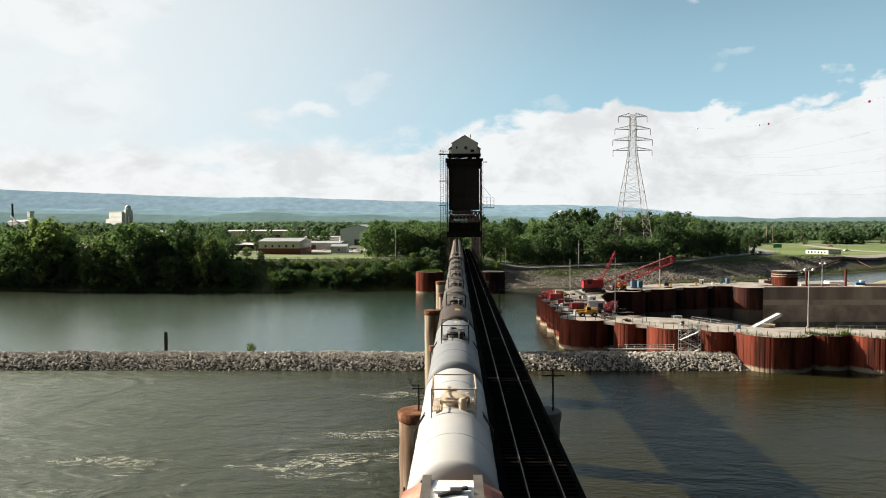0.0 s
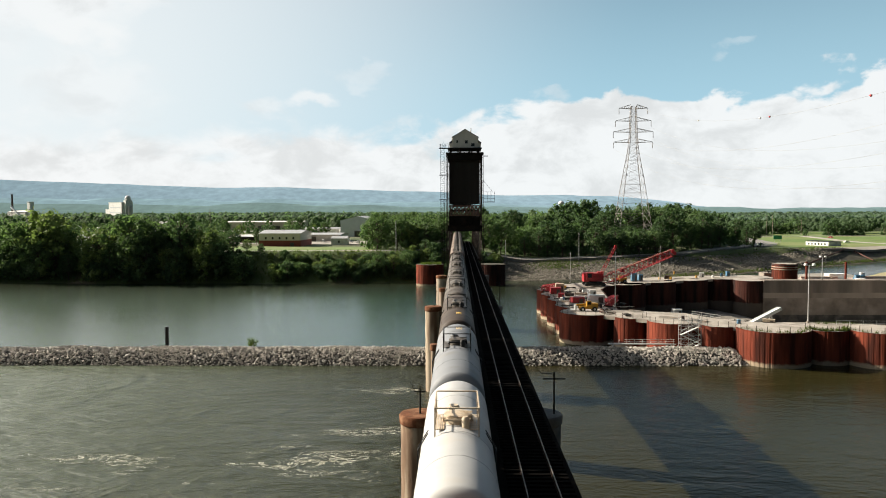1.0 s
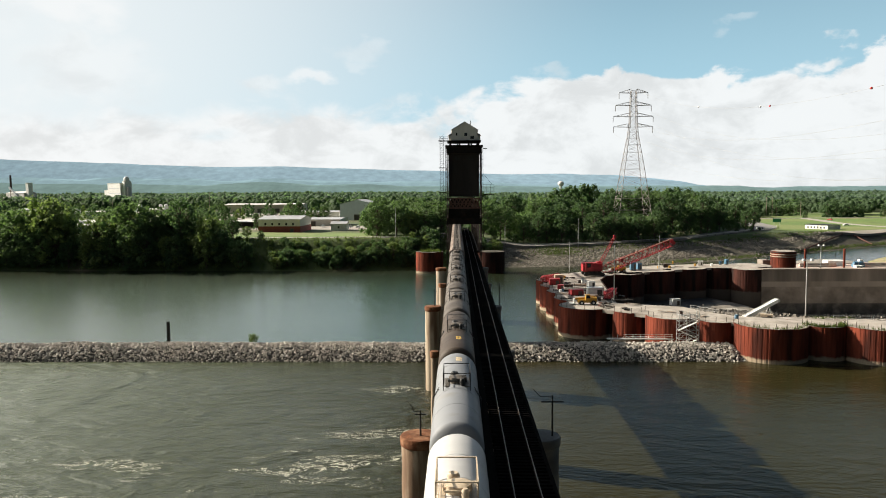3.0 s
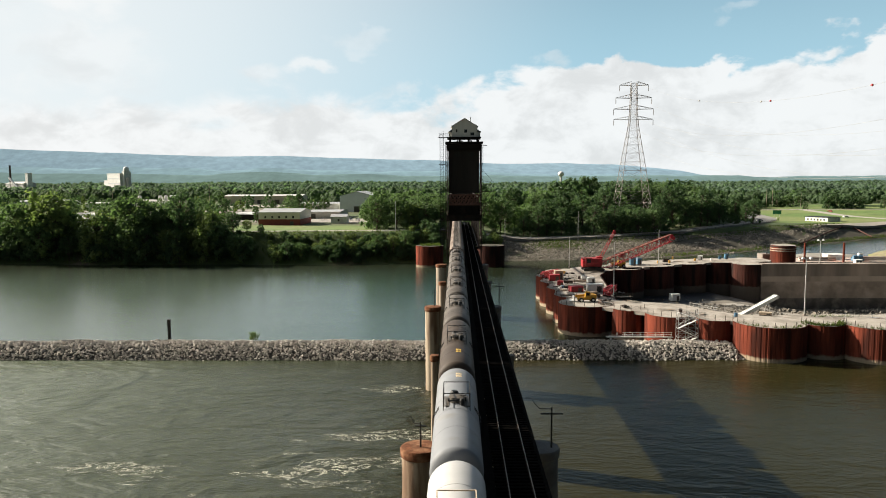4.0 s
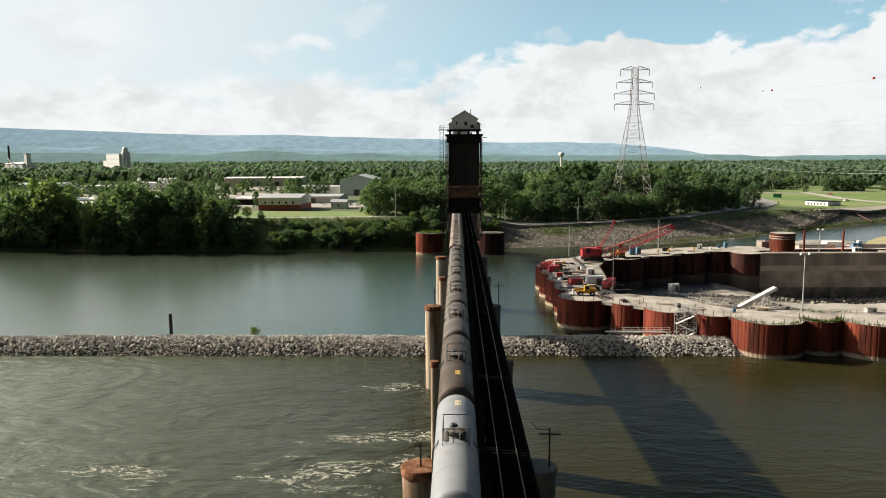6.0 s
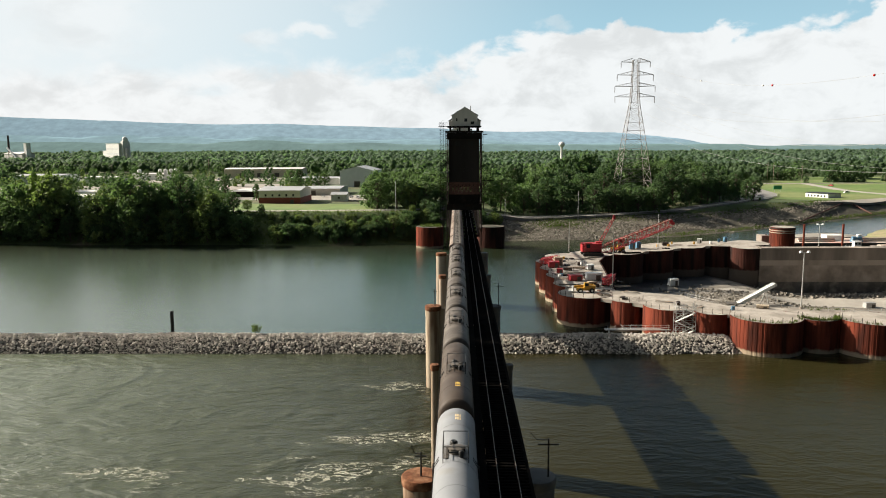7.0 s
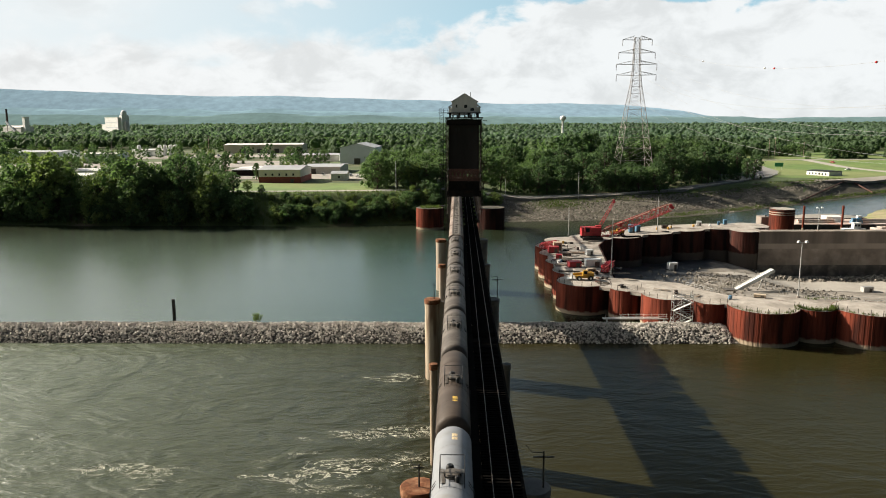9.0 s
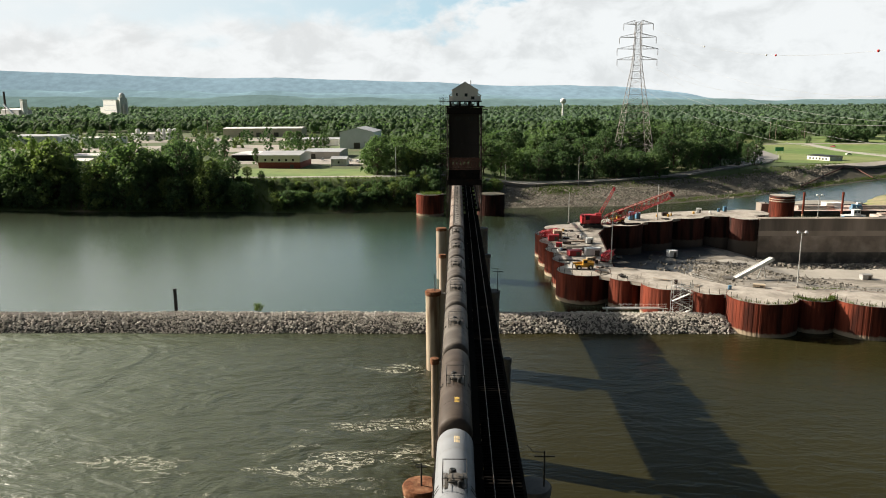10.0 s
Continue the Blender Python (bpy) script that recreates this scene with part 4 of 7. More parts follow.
line_pole(8.2, 62.2, 15.5, 3.6, 0.95, "black steel line pole with a crossarm")
line_pole(7.75, 133.6, 15.5, 4.4, 0.95, "black steel line pole with a crossarm on a far pier")
line_pole(-3.1, 62.2, 15.5, 2.3, 0.5, "short rusty pole on the pier cap")
line_pole(-4.0, 133.6, 15.5, 3.2, 0.4, "short thin pole on a far pier cap")


# ---- lift towers and lift span ----
def lift_tower():
    """A lift tower whose near face is at y = 0, with its counterweight and machine house."""
    t = thing("lift_tower", "dark steel lift tower with counterweight and white machine house", "bridge tower", "lift towers", (0, 205.0, 0))
    z0, z1 = 15.4, 48.6
    for x in (-2.6, 6.9):
        for y in (0.6, 10.5):
            g = Shape().box((x, y, (z0 + z1) / 2), (0.12, 0.85, z1 - z0)).box((x - 0.42, y, (z0 + z1) / 2), (0.07, 1.0, z1 - z0)).box((x + 0.42, y, (z0 + z1) / 2), (0.07, 1.0, z1 - z0))
            for i in range(30):
                z = z0 + 0.6 + i * 1.1
                g.beam((x - 0.4, y - 0.46, z), (x + 0.4, y - 0.46, z + 0.55 * (-1) ** i), 0.10, 0.05)
            part("tower_leg", g, "steel_rust", t)
    for x in (-2.6, 6.9):
        g = Shape()
        for i, z in enumerate(span(22, z1 - 1, 5)):
            g.beam((x, 0.6, z), (x, 10.5, z), 0.3, 0.45)
            if i:
                zp = z - (z1 - 23) / 5
                g.beam((x, 0.6, zp), (x, 10.5, z), 0.22).beam((x, 10.5, zp), (x, 0.6, z), 0.22)
        part("side_bracing", g, "steel_rust", t)
    # cross struts of the near and far face
    for y in (0.3, 10.5):
        for z, h in ((28.0, 1.4), (47.6, 1.4)):
            part("cross_strut", Shape().box((2.15, y, z), (9.6, 0.4, h)).box((2.15, y - 0.22, z + h / 2), (9.8, 0.16, 0.2)).box((2.15, y - 0.22, z - h / 2), (9.8, 0.16, 0.2)), "steel_dark", t)
    for y in (1.0, 5.6, 9.9):
        port = Shape()
        for i in range(8):
            xa, xb = -2.1 + i * 1.07, -2.1 + (i + 1) * 1.07
            port.beam((xa, y, 31.7), (xb, y, 34.2), 0.24).beam((xa, y, 34.2), (xb, y, 31.7), 0.24)
        for z in (31.6, 34.3):
            port.beam((-2.2, y, z), (6.5, y, z), 0.25, 0.3)
        port.beam((-2.1, y, 32.9), (6.4, y, 32.9), 0.14)
        part("portal_lattice", port, "lattice_rust", t, "rust-red lattice portal")
    for y in (1.2, 10.2):
        dark_web = Shape()
        for i in range(6):
            xa, xb = -2.1 + i * 1.43, -2.1 + (i + 1) * 1.43
            dark_web.beam((xa, y, 28.8), (xb, y, 31.4), 0.3).beam((xa, y, 31.4), (xb, y, 28.8), 0.3)
        dark_web.box((2.15, y, 30.1), (8.8, 0.1, 2.4))
        part("sway_frame", dark_web, "steel_dark", t)
    cw = Shape().box((2.15, 3.4, 41.0), (8.4, 3.6, 12.4))
    block_ = part("counterweight", cw, "weight", t, "brown streaked concrete counterweight")
    for x in (-1.9, 0.4, 2.15, 3.9, 6.2):
        part("rib", Shape().box((x, 1.54, 40.6), (0.22, 0.14, 11.6)), "weight", block_)
    for z in (34.9, 38.6, 42.4, 46.3):
        part("band", Shape().box((2.15, 1.52, z), (8.2, 0.14, 0.2)), "weight", block_)
    for x in (0.3, 4.1):
        part("sheave_opening", Shape().tube((x, 1.50, 45.6), (x, 1.62, 45.6), 0.75, 0.75, 20), "soot", block_, "dark round opening")
    for x in (0.3, 4.2):
        part("sheave", Shape().tube((x - 0.2, 5.5, 47.6), (x + 0.2, 5.5, 47.6), 2.1, 2.1, 28), "soot", t)
    part("top_deck", Shape().box((2.15, 5.4, 48.8), (10.4, 11.4, 0.35)).box((2.15, 5.4, 50.15), (9.4, 11.0, 0.25)).box((-3.6, 1.2, 50.2), (2.6, 2.6, 0.12)), "steel_dark", t)
    for x in (-1.7, 0.9, 3.5, 6.0):
        for y in (0.6, 10.2):
            part("deck_post", Shape().box((x, y, 49.5), (0.5, 0.5, 1.2)), "steel_dark", t)
    ladder = Shape()
    for x in (-4.5, -3.5):
        ladder.beam((x, 0.9, 19.3), (x, 0.9, 51.3), 0.09)
    for i in range(64):
        z = 19.5 + i * 0.5
        ladder.beam((-4.5, 0.9, z), (-3.5, 0.9, z), 0.05)
        if i % 2:
            ladder.beam((-4.5, 0.9, z), (-3.5, 0.9, z + 1), 0.04)
    for z in (24.5, 36.0, 42.8):
        ladder.box((-3.9, 1.2, z), (1.9, 1.4, 0.14))
    part("ladder", ladder, "steel_dark", t)
    part("catwalk", Shape().box((8.8, 1.3, 35.3), (3.2, 1.2, 0.1)), "steel_dark", t)
    part("catwalk", Shape().box((7.9, 1.0, 48.0), (1.2, 1.0, 0.16)), "steel_dark", t)
    for z in (35.4, 36.3, 37.2, 38.1):
        part("guard_rail", Shape().beam((7.3, 0.8, z), (10.4, 0.8, z), 0.07), "steel_dark", t)
    for x in (8.4, 9.4, 10.4):
        part("rail_post", Shape().beam((x, 0.8, 35.2), (x, 0.8, 38.2), 0.07), "steel_dark", t)
    part("stay", Shape().beam((7.2, 0.8, 41.4), (9.8, 0.8, 38.2), 0.06), "steel_dark", t)
    rail = Shape()
    for z in (50.8, 51.3):
        rail.beam((-4.7, 0.1, z), (-2.2, 0.1, z), 0.05)
    for x in (-4.7, -3.9, -3.1, -2.3):
        rail.beam((x, 0.1, 50.2), (x, 0.1, 51.3), 0.05)
    part("handrail", rail, "steel_dark", t)
    # machine house
    h = Shape().box((2.3, 5.5, 51.75), (7.0, 9.6, 2.95))
    h.add([(-1.2, 0.7, 53.22), (5.8, 0.7, 53.22), (2.3, 0.7, 55.3), (-1.2, 10.3, 53.22), (5.8, 10.3, 53.22), (2.3, 10.3, 55.3)], [(0, 1, 2), (5, 4, 3), (0, 2, 5, 3), (1, 4, 5, 2), (0, 3, 4, 1)])
    for x in (-1.62, 6.22):
        h.box((x, 5.5, 51.0), (0.85, 8.6, 1.45))
    house = part("machine_house", h, "house", t, "white metal machine house with a gable")
    part("house_roof", Shape().gable(-1.2, 5.8, 0.7, 10.3, 53.25, 2.1, 0.25, 0.12), "house_roof", house)
    wing = Shape()
    for s in (-1, 1):
        xi, xo = 2.3 + s * 3.5, 2.3 + s * 4.5
        a = [(xi, 1.0, 52.35), (xo, 1.0, 51.65), (xo, 10.0, 51.65), (xi, 10.0, 52.35)]
        b = [(p[0], p[1], p[2] + 0.1) for p in a]
        fs = [(0, 1, 2, 3), (7, 6, 5, 4), (0, 4, 5, 1), (1, 5, 6, 2), (2, 6, 7, 3), (3, 7, 4, 0)]
        wing.add(a + b, fs if s < 0 else [q[::-1] for q in fs])
    part("wing_roof", wing, "house_roof", house)
    for x, z, w, hh in ((2.6, 51.9, 0.8, 0.85), (4.4, 51.1, 1.0, 0.8), (0.1, 52.0, 0.4, 0.8)):
        part("window", Shape().box((x, 0.69, z), (w, 0.05, hh)), "glass", house, "small dark window")
    part("flue", Shape().tube((3.9, 2, 54.4), (3.9, 2, 55.8), 0.12, 0.12, 8), "galv", house)
    return t


tower = lift_tower()
far = copy_thing(tower, Matrix.Translation((4.3, 331.0, 0)) @ Matrix.Rotation(math.pi, 4, "Z"))


def lift_span():
    t = thing("lift_span", "dark steel through-truss lift span", "bridge span", "", (0, 0, 0))
    y0, y1, n = 216.5, 319.5, 10
    top, low = 33.0, 18.6
    p = (y1 - y0) / n
    for x in (-2.2, 6.5):
        c = Shape().beam((x, y0, low), (x, y1, low), 0.5, 0.7).beam((x, y0 + p, top), (x, y1 - p, top), 0.5, 0.6)
        c.beam((x, y0, low), (x, y0 + p, top), 0.5, 0.6).beam((x, y1, low), (x, y1 - p, top), 0.5, 0.6)
        for i in range(1, n):
            y = y0 + i * p
            c.beam((x, y, low), (x, y, top), 0.35)
            if i < n - 1:
                c.beam((x, y, top if i < n / 2 else low), (x, y + p, low if i < n / 2 else top), 0.32)
        part("truss", c, "steel_rust", t)
    b = Shape()
    for i in range(n + 1):
        y = y0 + i * p
        b.beam((-2.2, y, low), (6.5, y, low), 0.35, 0.7)
        if 0 < i < n:
            b.beam((-2.2, y, top), (6.5, y, top), 0.25, 0.5)
    for x in (-0.7, 0.8, 3.25, 4.75):
        b.beam((x, y0 - 11, 18.9), (x, y1 + 11, 18.9), 0.3, 0.6)
    part("floor_system", b, "steel_dark", t)
    ties = Shape()
    rng = random.Random(3)
    for i in range(240):
        y = 203.4 + i * 0.53
        for cx in TRACKS:
            ties.box((cx + rng.uniform(-0.05, 0.05), y, 19.43), (3.0, 0.25, 0.28))
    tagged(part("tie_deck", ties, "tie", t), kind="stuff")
    for cx in TRACKS:
        for sgn in (-1, 1):
            x = cx + sgn * 0.7525
            part("rail", Shape().box((x, 266, 19.735), (0.045, 126, 0.05)).box((x, 266, 19.65), (0.03, 126, 0.13)), "rail", t)
    return t


lift_span()


# ---- sheet-pile cells ----
def pile_ring(r, z0, z1):
    """A ring of interlocked piles: narrow ribs standing proud of the webs."""
    n = max(16, int(2 * math.pi * r / 0.95))
    prof = []
    for i in range(n):
        for f, d in ((0.0, 0.0), (0.42, 0.0), (0.47, 0.045), (0.95, 0.045)):
            a = 2 * math.pi * (i + f) / n
            prof.append((math.cos(a) * (r + d), math.sin(a) * (r + d)))
    s = Shape()
    m = len(prof)
    s.v = [(x, y, z0) for x, y in prof] + [(x, y, z1) for x, y in prof] + [(x * 0.99, y * 0.99, z1) for x, y in prof] + [(x * 0.99, y * 0.99, z1 - 0.5) for x, y in prof]
    for k in range(3):
        s.f += [(k * m + i, k * m + (i + 1) % m, (k + 1) * m + (i + 1) % m, (k + 1) * m + i) for i in range(m)]
    return s


def gravel_cap(r, z, seed):
    s = Shape()
    rng = random.Random(seed)
    n = 28
    s.v.append((0, 0, z + 0.15))
    for k in range(1, 5):
        for i in range(n):
            a = 2 * math.pi * i / n
            s.v.append((math.cos(a) * r * k / 4, math.sin(a) * r * k / 4, z + 0.15 * (1 - k / 4) + rng.uniform(-0.05, 0.08)))
    s.f += [(0, 1 + i, 1 + (i + 1) % n) for i in range(n)]
    for k in range(3):
        s.f += [(1 + k * n + i, 1 + (k + 1) * n + i, 1 + (k + 1) * n + (i + 1) % n, 1 + k * n + (i + 1) % n) for i in range(n)]
    return s


def cell(x, y, r, top, label, z0=-12.0, posts=True, group="cells of the cofferdam", seed=1, face=None, mat="pile", fill="gravel"):
    t = thing("sheet_pile_cell", label, "cofferdam cell", group, (x, y, 0))
    part("pile_wall", pile_ring(r, z0, top - 0.1), mat, t, "interlocked sheet piles")
    part("fill", gravel_cap(r * 0.988, top - 0.07, seed), fill, t, "pale gravel fill" if fill == "gravel" else "dark earth fill", True)
    if posts:
        rng = random.Random(seed)
        a0, a1 = face or (180, 360)
        n = int(r * math.radians(a1 - a0) / 2.3)
        for i in range(n + 1):
            a = radians(a0 + (a1 - a0) * i / n)
            h = 1.1 + rng.uniform(-0.1, 0.1)
            px, py = math.cos(a) * (r - 0.35), math.sin(a) * (r - 0.35)
            part("rail_post", Shape().beam((px, py, top - 0.15), (px + rng.uniform(-0.05, 0.05), py, top + h), 0.09), "steel_rust", t)
    return t


TOP = 7.47
FRONT = [(32.4, 239, 6.6), (32.2, 226, 6.6), (32.6, 213, 6.6), (33.0, 199.5, 6.6), (32.7, 186.0, 6.9), (41.9, 178.6, 4.0), (50.3, 172.0, 6.0), (58.6, 166.2, 4.4), (68.2, 160.25, 7.55), (79.4, 160.4, 4.8), (90.1, 158.0, 7.2), (101.3, 160.8, 5.2)]
for i, (x, y, r) in enumerate(FRONT):
    cell(x, y, r, TOP if r > 6 else TOP - 0.15, "large rust-red sheet-pile cell filled with gravel" if r > 6 else "small rust-red connecting cell with gravel fill", -12, True, seed=i + 10, face=(150, 300) if i < 5 else (185, 345))
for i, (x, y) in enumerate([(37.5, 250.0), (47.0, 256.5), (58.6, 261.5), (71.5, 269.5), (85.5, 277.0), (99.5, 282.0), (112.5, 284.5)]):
    cell(x, y, 7.6, TOP - 0.05, "rust-stained sheet-pile cell behind the pit, painted in shade tones", -12, False, seed=i + 40, mat="pile_shaded")
cell(107.2, 273.0, 5.6, TOP - 0.05, "dark connecting cell against the lock wall", -12, False, seed=47, mat="pile_shaded")
cell(-12.2, 329.5, 6.1, 9.4, "round rust-red protection cell beside the far tower", -12, False, "protection cells", 60, fill="bank_earth")
# the tower's shade on this cell is painted by the darker piling
cell(15.2, 329.5, 6.1, 9.4, "round protection cell painted dark for the tower's shade", -12, False, "protection cells", 61, mat="pile_shaded", fill="bank_earth")
mooring = cell(137.2, 312.0, 4.9, 10.6, "tall rust-red mooring cell with banded rim", -12, False, "mooring cells", 62)
for i, z in enumerate((9.9, 9.0, 8.1)):
    part("fender_band", Shape().lathe((0, 0, z), [(5.02, 0), (5.12, 0.08), (5.12, 0.3), (5.02, 0.38)], 40), "pier_pale" if i else "steel_rust", mooring, "", True)
t = thing("mooring_block", "pale concrete mooring block beside the tall cell", "concrete block", "", (133.7, 322.5, 0))
part("block", Shape().box((0, 0, -3.9), (3.8, 6.0, 19.6), 0, 0.97), "concrete", t)
part("bollard", Shape().lathe((0.5, -1.5, 5.9), [(0.3, 0), (0.3, 0.5), (0.45, 0.6), (0.45, 0.75)], 14), "soot", t)


# ---- cofferdam ground works ----
INNER = [(41.3, 190), (49.3, 187), (56.3, 183.8), (60.2, 175.8), (64.3, 170.1), (69.8, 168.0), (75.2, 168.6), (82.0, 168.4), (96, 164.2), (262, 164)]
structure("cofferdam_platform", Shape().prism([(27.5, 236), (28, 198), (32, 182.5), (48, 170), (66, 158.5), (88, 157), (262, 157)] + INNER[::-1] + [(46.5, 240), (52, 254), (66, 261), (80, 269), (95, 276), (118, 278), (118, 290), (96, 290), (76, 285), (52, 268), (34, 254)], TOP - 1.0, TOP - 0.14), "gravel", "gravel working platform on the cofferdam", "platform")


def back_row(x, y):
    """Places along the rear platform follow its sweep away from the river."""
    return y + float(np.interp(x, [50, 60, 72, 86, 100, 112], [0, 4, 10, 17, 22, 24])) if y > 252 and x > 50 else y


def pit_z(x, y):
    """Floor of the drained pit: a rubble ramp down from the platform, deepest along the lock wall."""
    deep = float(np.interp(x, [50, 80, 95, 105, 112, 122], [-3.0, -3.2, -3.8, -6.0, -8.0, -9.0]))
    lip = float(np.interp(x, [p[0] for p in INNER], [p[1] for p in INNER]))
    f = min(1.0, max(0.0, (y - lip) / (243.0 - lip)))
    ramp = TOP - 0.35 + (deep - TOP + 0.35) * f ** 0.55
    side = step(-9, 1, x - 56 - max(0.0, y - 184) * 0.5)
    return deep + (ramp - deep) * side + 0.55 * noise.noise((x * 0.11, y * 0.11, 5)) * (1 if y - lip > 3 else 0.2)


def pile_wall(pts, z0, z1, label):
    """A straight run of interlocked sheet piles."""
    t = thing("sheet_pile_wall", label, "sheet-pile wall", "", (0, 0, 0))
    for (xa, ya), (xb, yb) in zip(pts, pts[1:]):
        n = max(1, int(math.hypot(xb - xa, yb - ya) / 0.95))
        d = Vector((xb - xa, yb - ya)).normalized()
        s = Shape()
        row = []
        for i in range(n):
            for f, o in ((0.0, 0.0), (0.36, 0.0), (0.46, 0.16), (0.9, 0.16)):
                q = (i + f) / n
                row.append((xa + (xb - xa) * q + d.y * o, ya + (yb - ya) * q - d.x * o))
        row.append((xb, yb))
        m = len(row)
        s.v = [(x, y, z0) for x, y in row] + [(x, y, z1) for x, y in row] + [(x - d.y * 0.3, y + d.x * 0.3, z1) for x, y in row]
        s.f = [(k * m + i, k * m + i + 1, (k + 1) * m + i + 1, (k + 1) * m + i) for k in range(2) for i in range(m - 1)]
        part("pile_run", s, "pile_shaded", t)
    return t


pile_wall([(52.3, 254.5), (46.7, 240), (41.5, 190)], -10, TOP - 0.2, "dark sheet-pile wall at the pit edge")
def on_pit(x, y):
    return y > float(np.interp(x, [p[0] for p in INNER], [p[1] for p in INNER])) - 1.5


def on_ramp(x, y):
    return x - 56 - max(0.0, y - 184) * 0.5 + 4 * noise.noise((x * 0.08, y * 0.08, 1)) > -4


PX, PY = span(40, 120, 64)[:-1] + span(120, 262, 40), span(163.5, 288, 70)
structure("pit_floor", grid(PX, PY, pit_z, lambda x, y: on_pit(x, y) and not on_ramp(x, y)), "pit_wet", "dark wet mud floor of the drained lock pit", "pit floor", True)
structure("pit_ramp", grid(PX, PY, pit_z, lambda x, y: on_pit(x, y) and on_ramp(x, y)), "pit", "crushed-stone ramp and bank in the lock pit", "ramp", True)
structure("haul_road", grid(span(88, 262, 80), span(0, 1, 6), lambda x, q: 0), "haul", "pale crushed-stone road in the pit", "road", True)
hr = bpy.data.objects["haul_road"].data
for v in hr.vertices:
    x, q = v.co.x, v.co.y
    y = 242 + 15 * q * min(1.0, 0.5 + (x - 88) / 60)
    v.co = (x, y, pit_z(x, y) + 0.10 + 0.3 * math.sin(q * 3.1416))
hr.update()


def pit_spot(rng):
    x, y = rng.uniform(60, 125), rng.gauss(228, 13)
    return x, y, pit_z(x, y) + rng.uniform(0, 0.3)


def ramp_spot(rng):
    y = rng.uniform(176, 246)
    x = 57 + (y - 176) * rng.uniform(0.3, 0.75) + rng.gauss(0, 3.5)
    return x, y, pit_z(x, y) + rng.uniform(0, 0.2)


rock_field("rubble", "broken stone strewn over the pit floor", 700, pit_spot, (0.15, 0.5), 8, "rock_bank")
rock_field("rubble", "grey rubble tipped down the pit ramp", 1300, ramp_spot, (0.10, 0.32), 10, "rock_bank")
rock_field("rubble", "rubble along the foot of the lock wall", 800, lambda g: (lambda x, y: (x, y, pit_z(x, y) + g.uniform(0, 0.5)))(g.uniform(108, 230), g.gauss(261.5, 2.2)), (0.25, 0.8), 9, "rock_bank")

lock = thing("lock_wall", "grey streaked concrete lock wall", "concrete wall", kind="structure")
for i in range(13):
    x = 110.4 + i * 12.0
    part("wall_block", Shape().box((x + 5.95, 269.7, 5.2), (11.97, 3.6, 4.3)).box((x + 5.95, 269.5, 7.45), (11.98, 4.2, 0.35)), "concrete", lock)
    part("wall_lift", Shape().box((x + 5.95, 269.7, 2.1), (11.97, 3.606, 1.9)), "concrete_pale", lock, "paler silt-washed concrete lift")
    part("wall_base", Shape().box((x + 5.95, 269.7, -1.9), (11.97, 3.612, 6.1)), "concrete_wet", lock, "grey water-marked concrete lift")
    part("wall_footing", Shape().box((x + 5.95, 269.7, -7.2), (11.97, 3.7, 4.5)), "concrete_dark", lock, "dark wet concrete footing")


# ---- train ----
def truck(parent, y):
    t = part("truck", Shape().box((0, y, 0.55), (0.3, 2.0, 0.35)).box((-1.0, y, 0.5), (0.14, 2.5, 0.3)).box((1.0, y, 0.5), (0.14, 2.5, 0.3)), "soot", parent)
    for dy in (-0.88, 0.88):
        w = Shape().tube((-0.9, y + dy, 0.42), (0.9, y + dy, 0.42), 0.07, 0.07, 8)
        for x in (-0.75, 0.75):
            w.tube((x - 0.06, y + dy, 0.42), (x + 0.06, y + dy, 0.42), 0.42, 0.42, 18)
        part("wheelset", w, "gear", t)


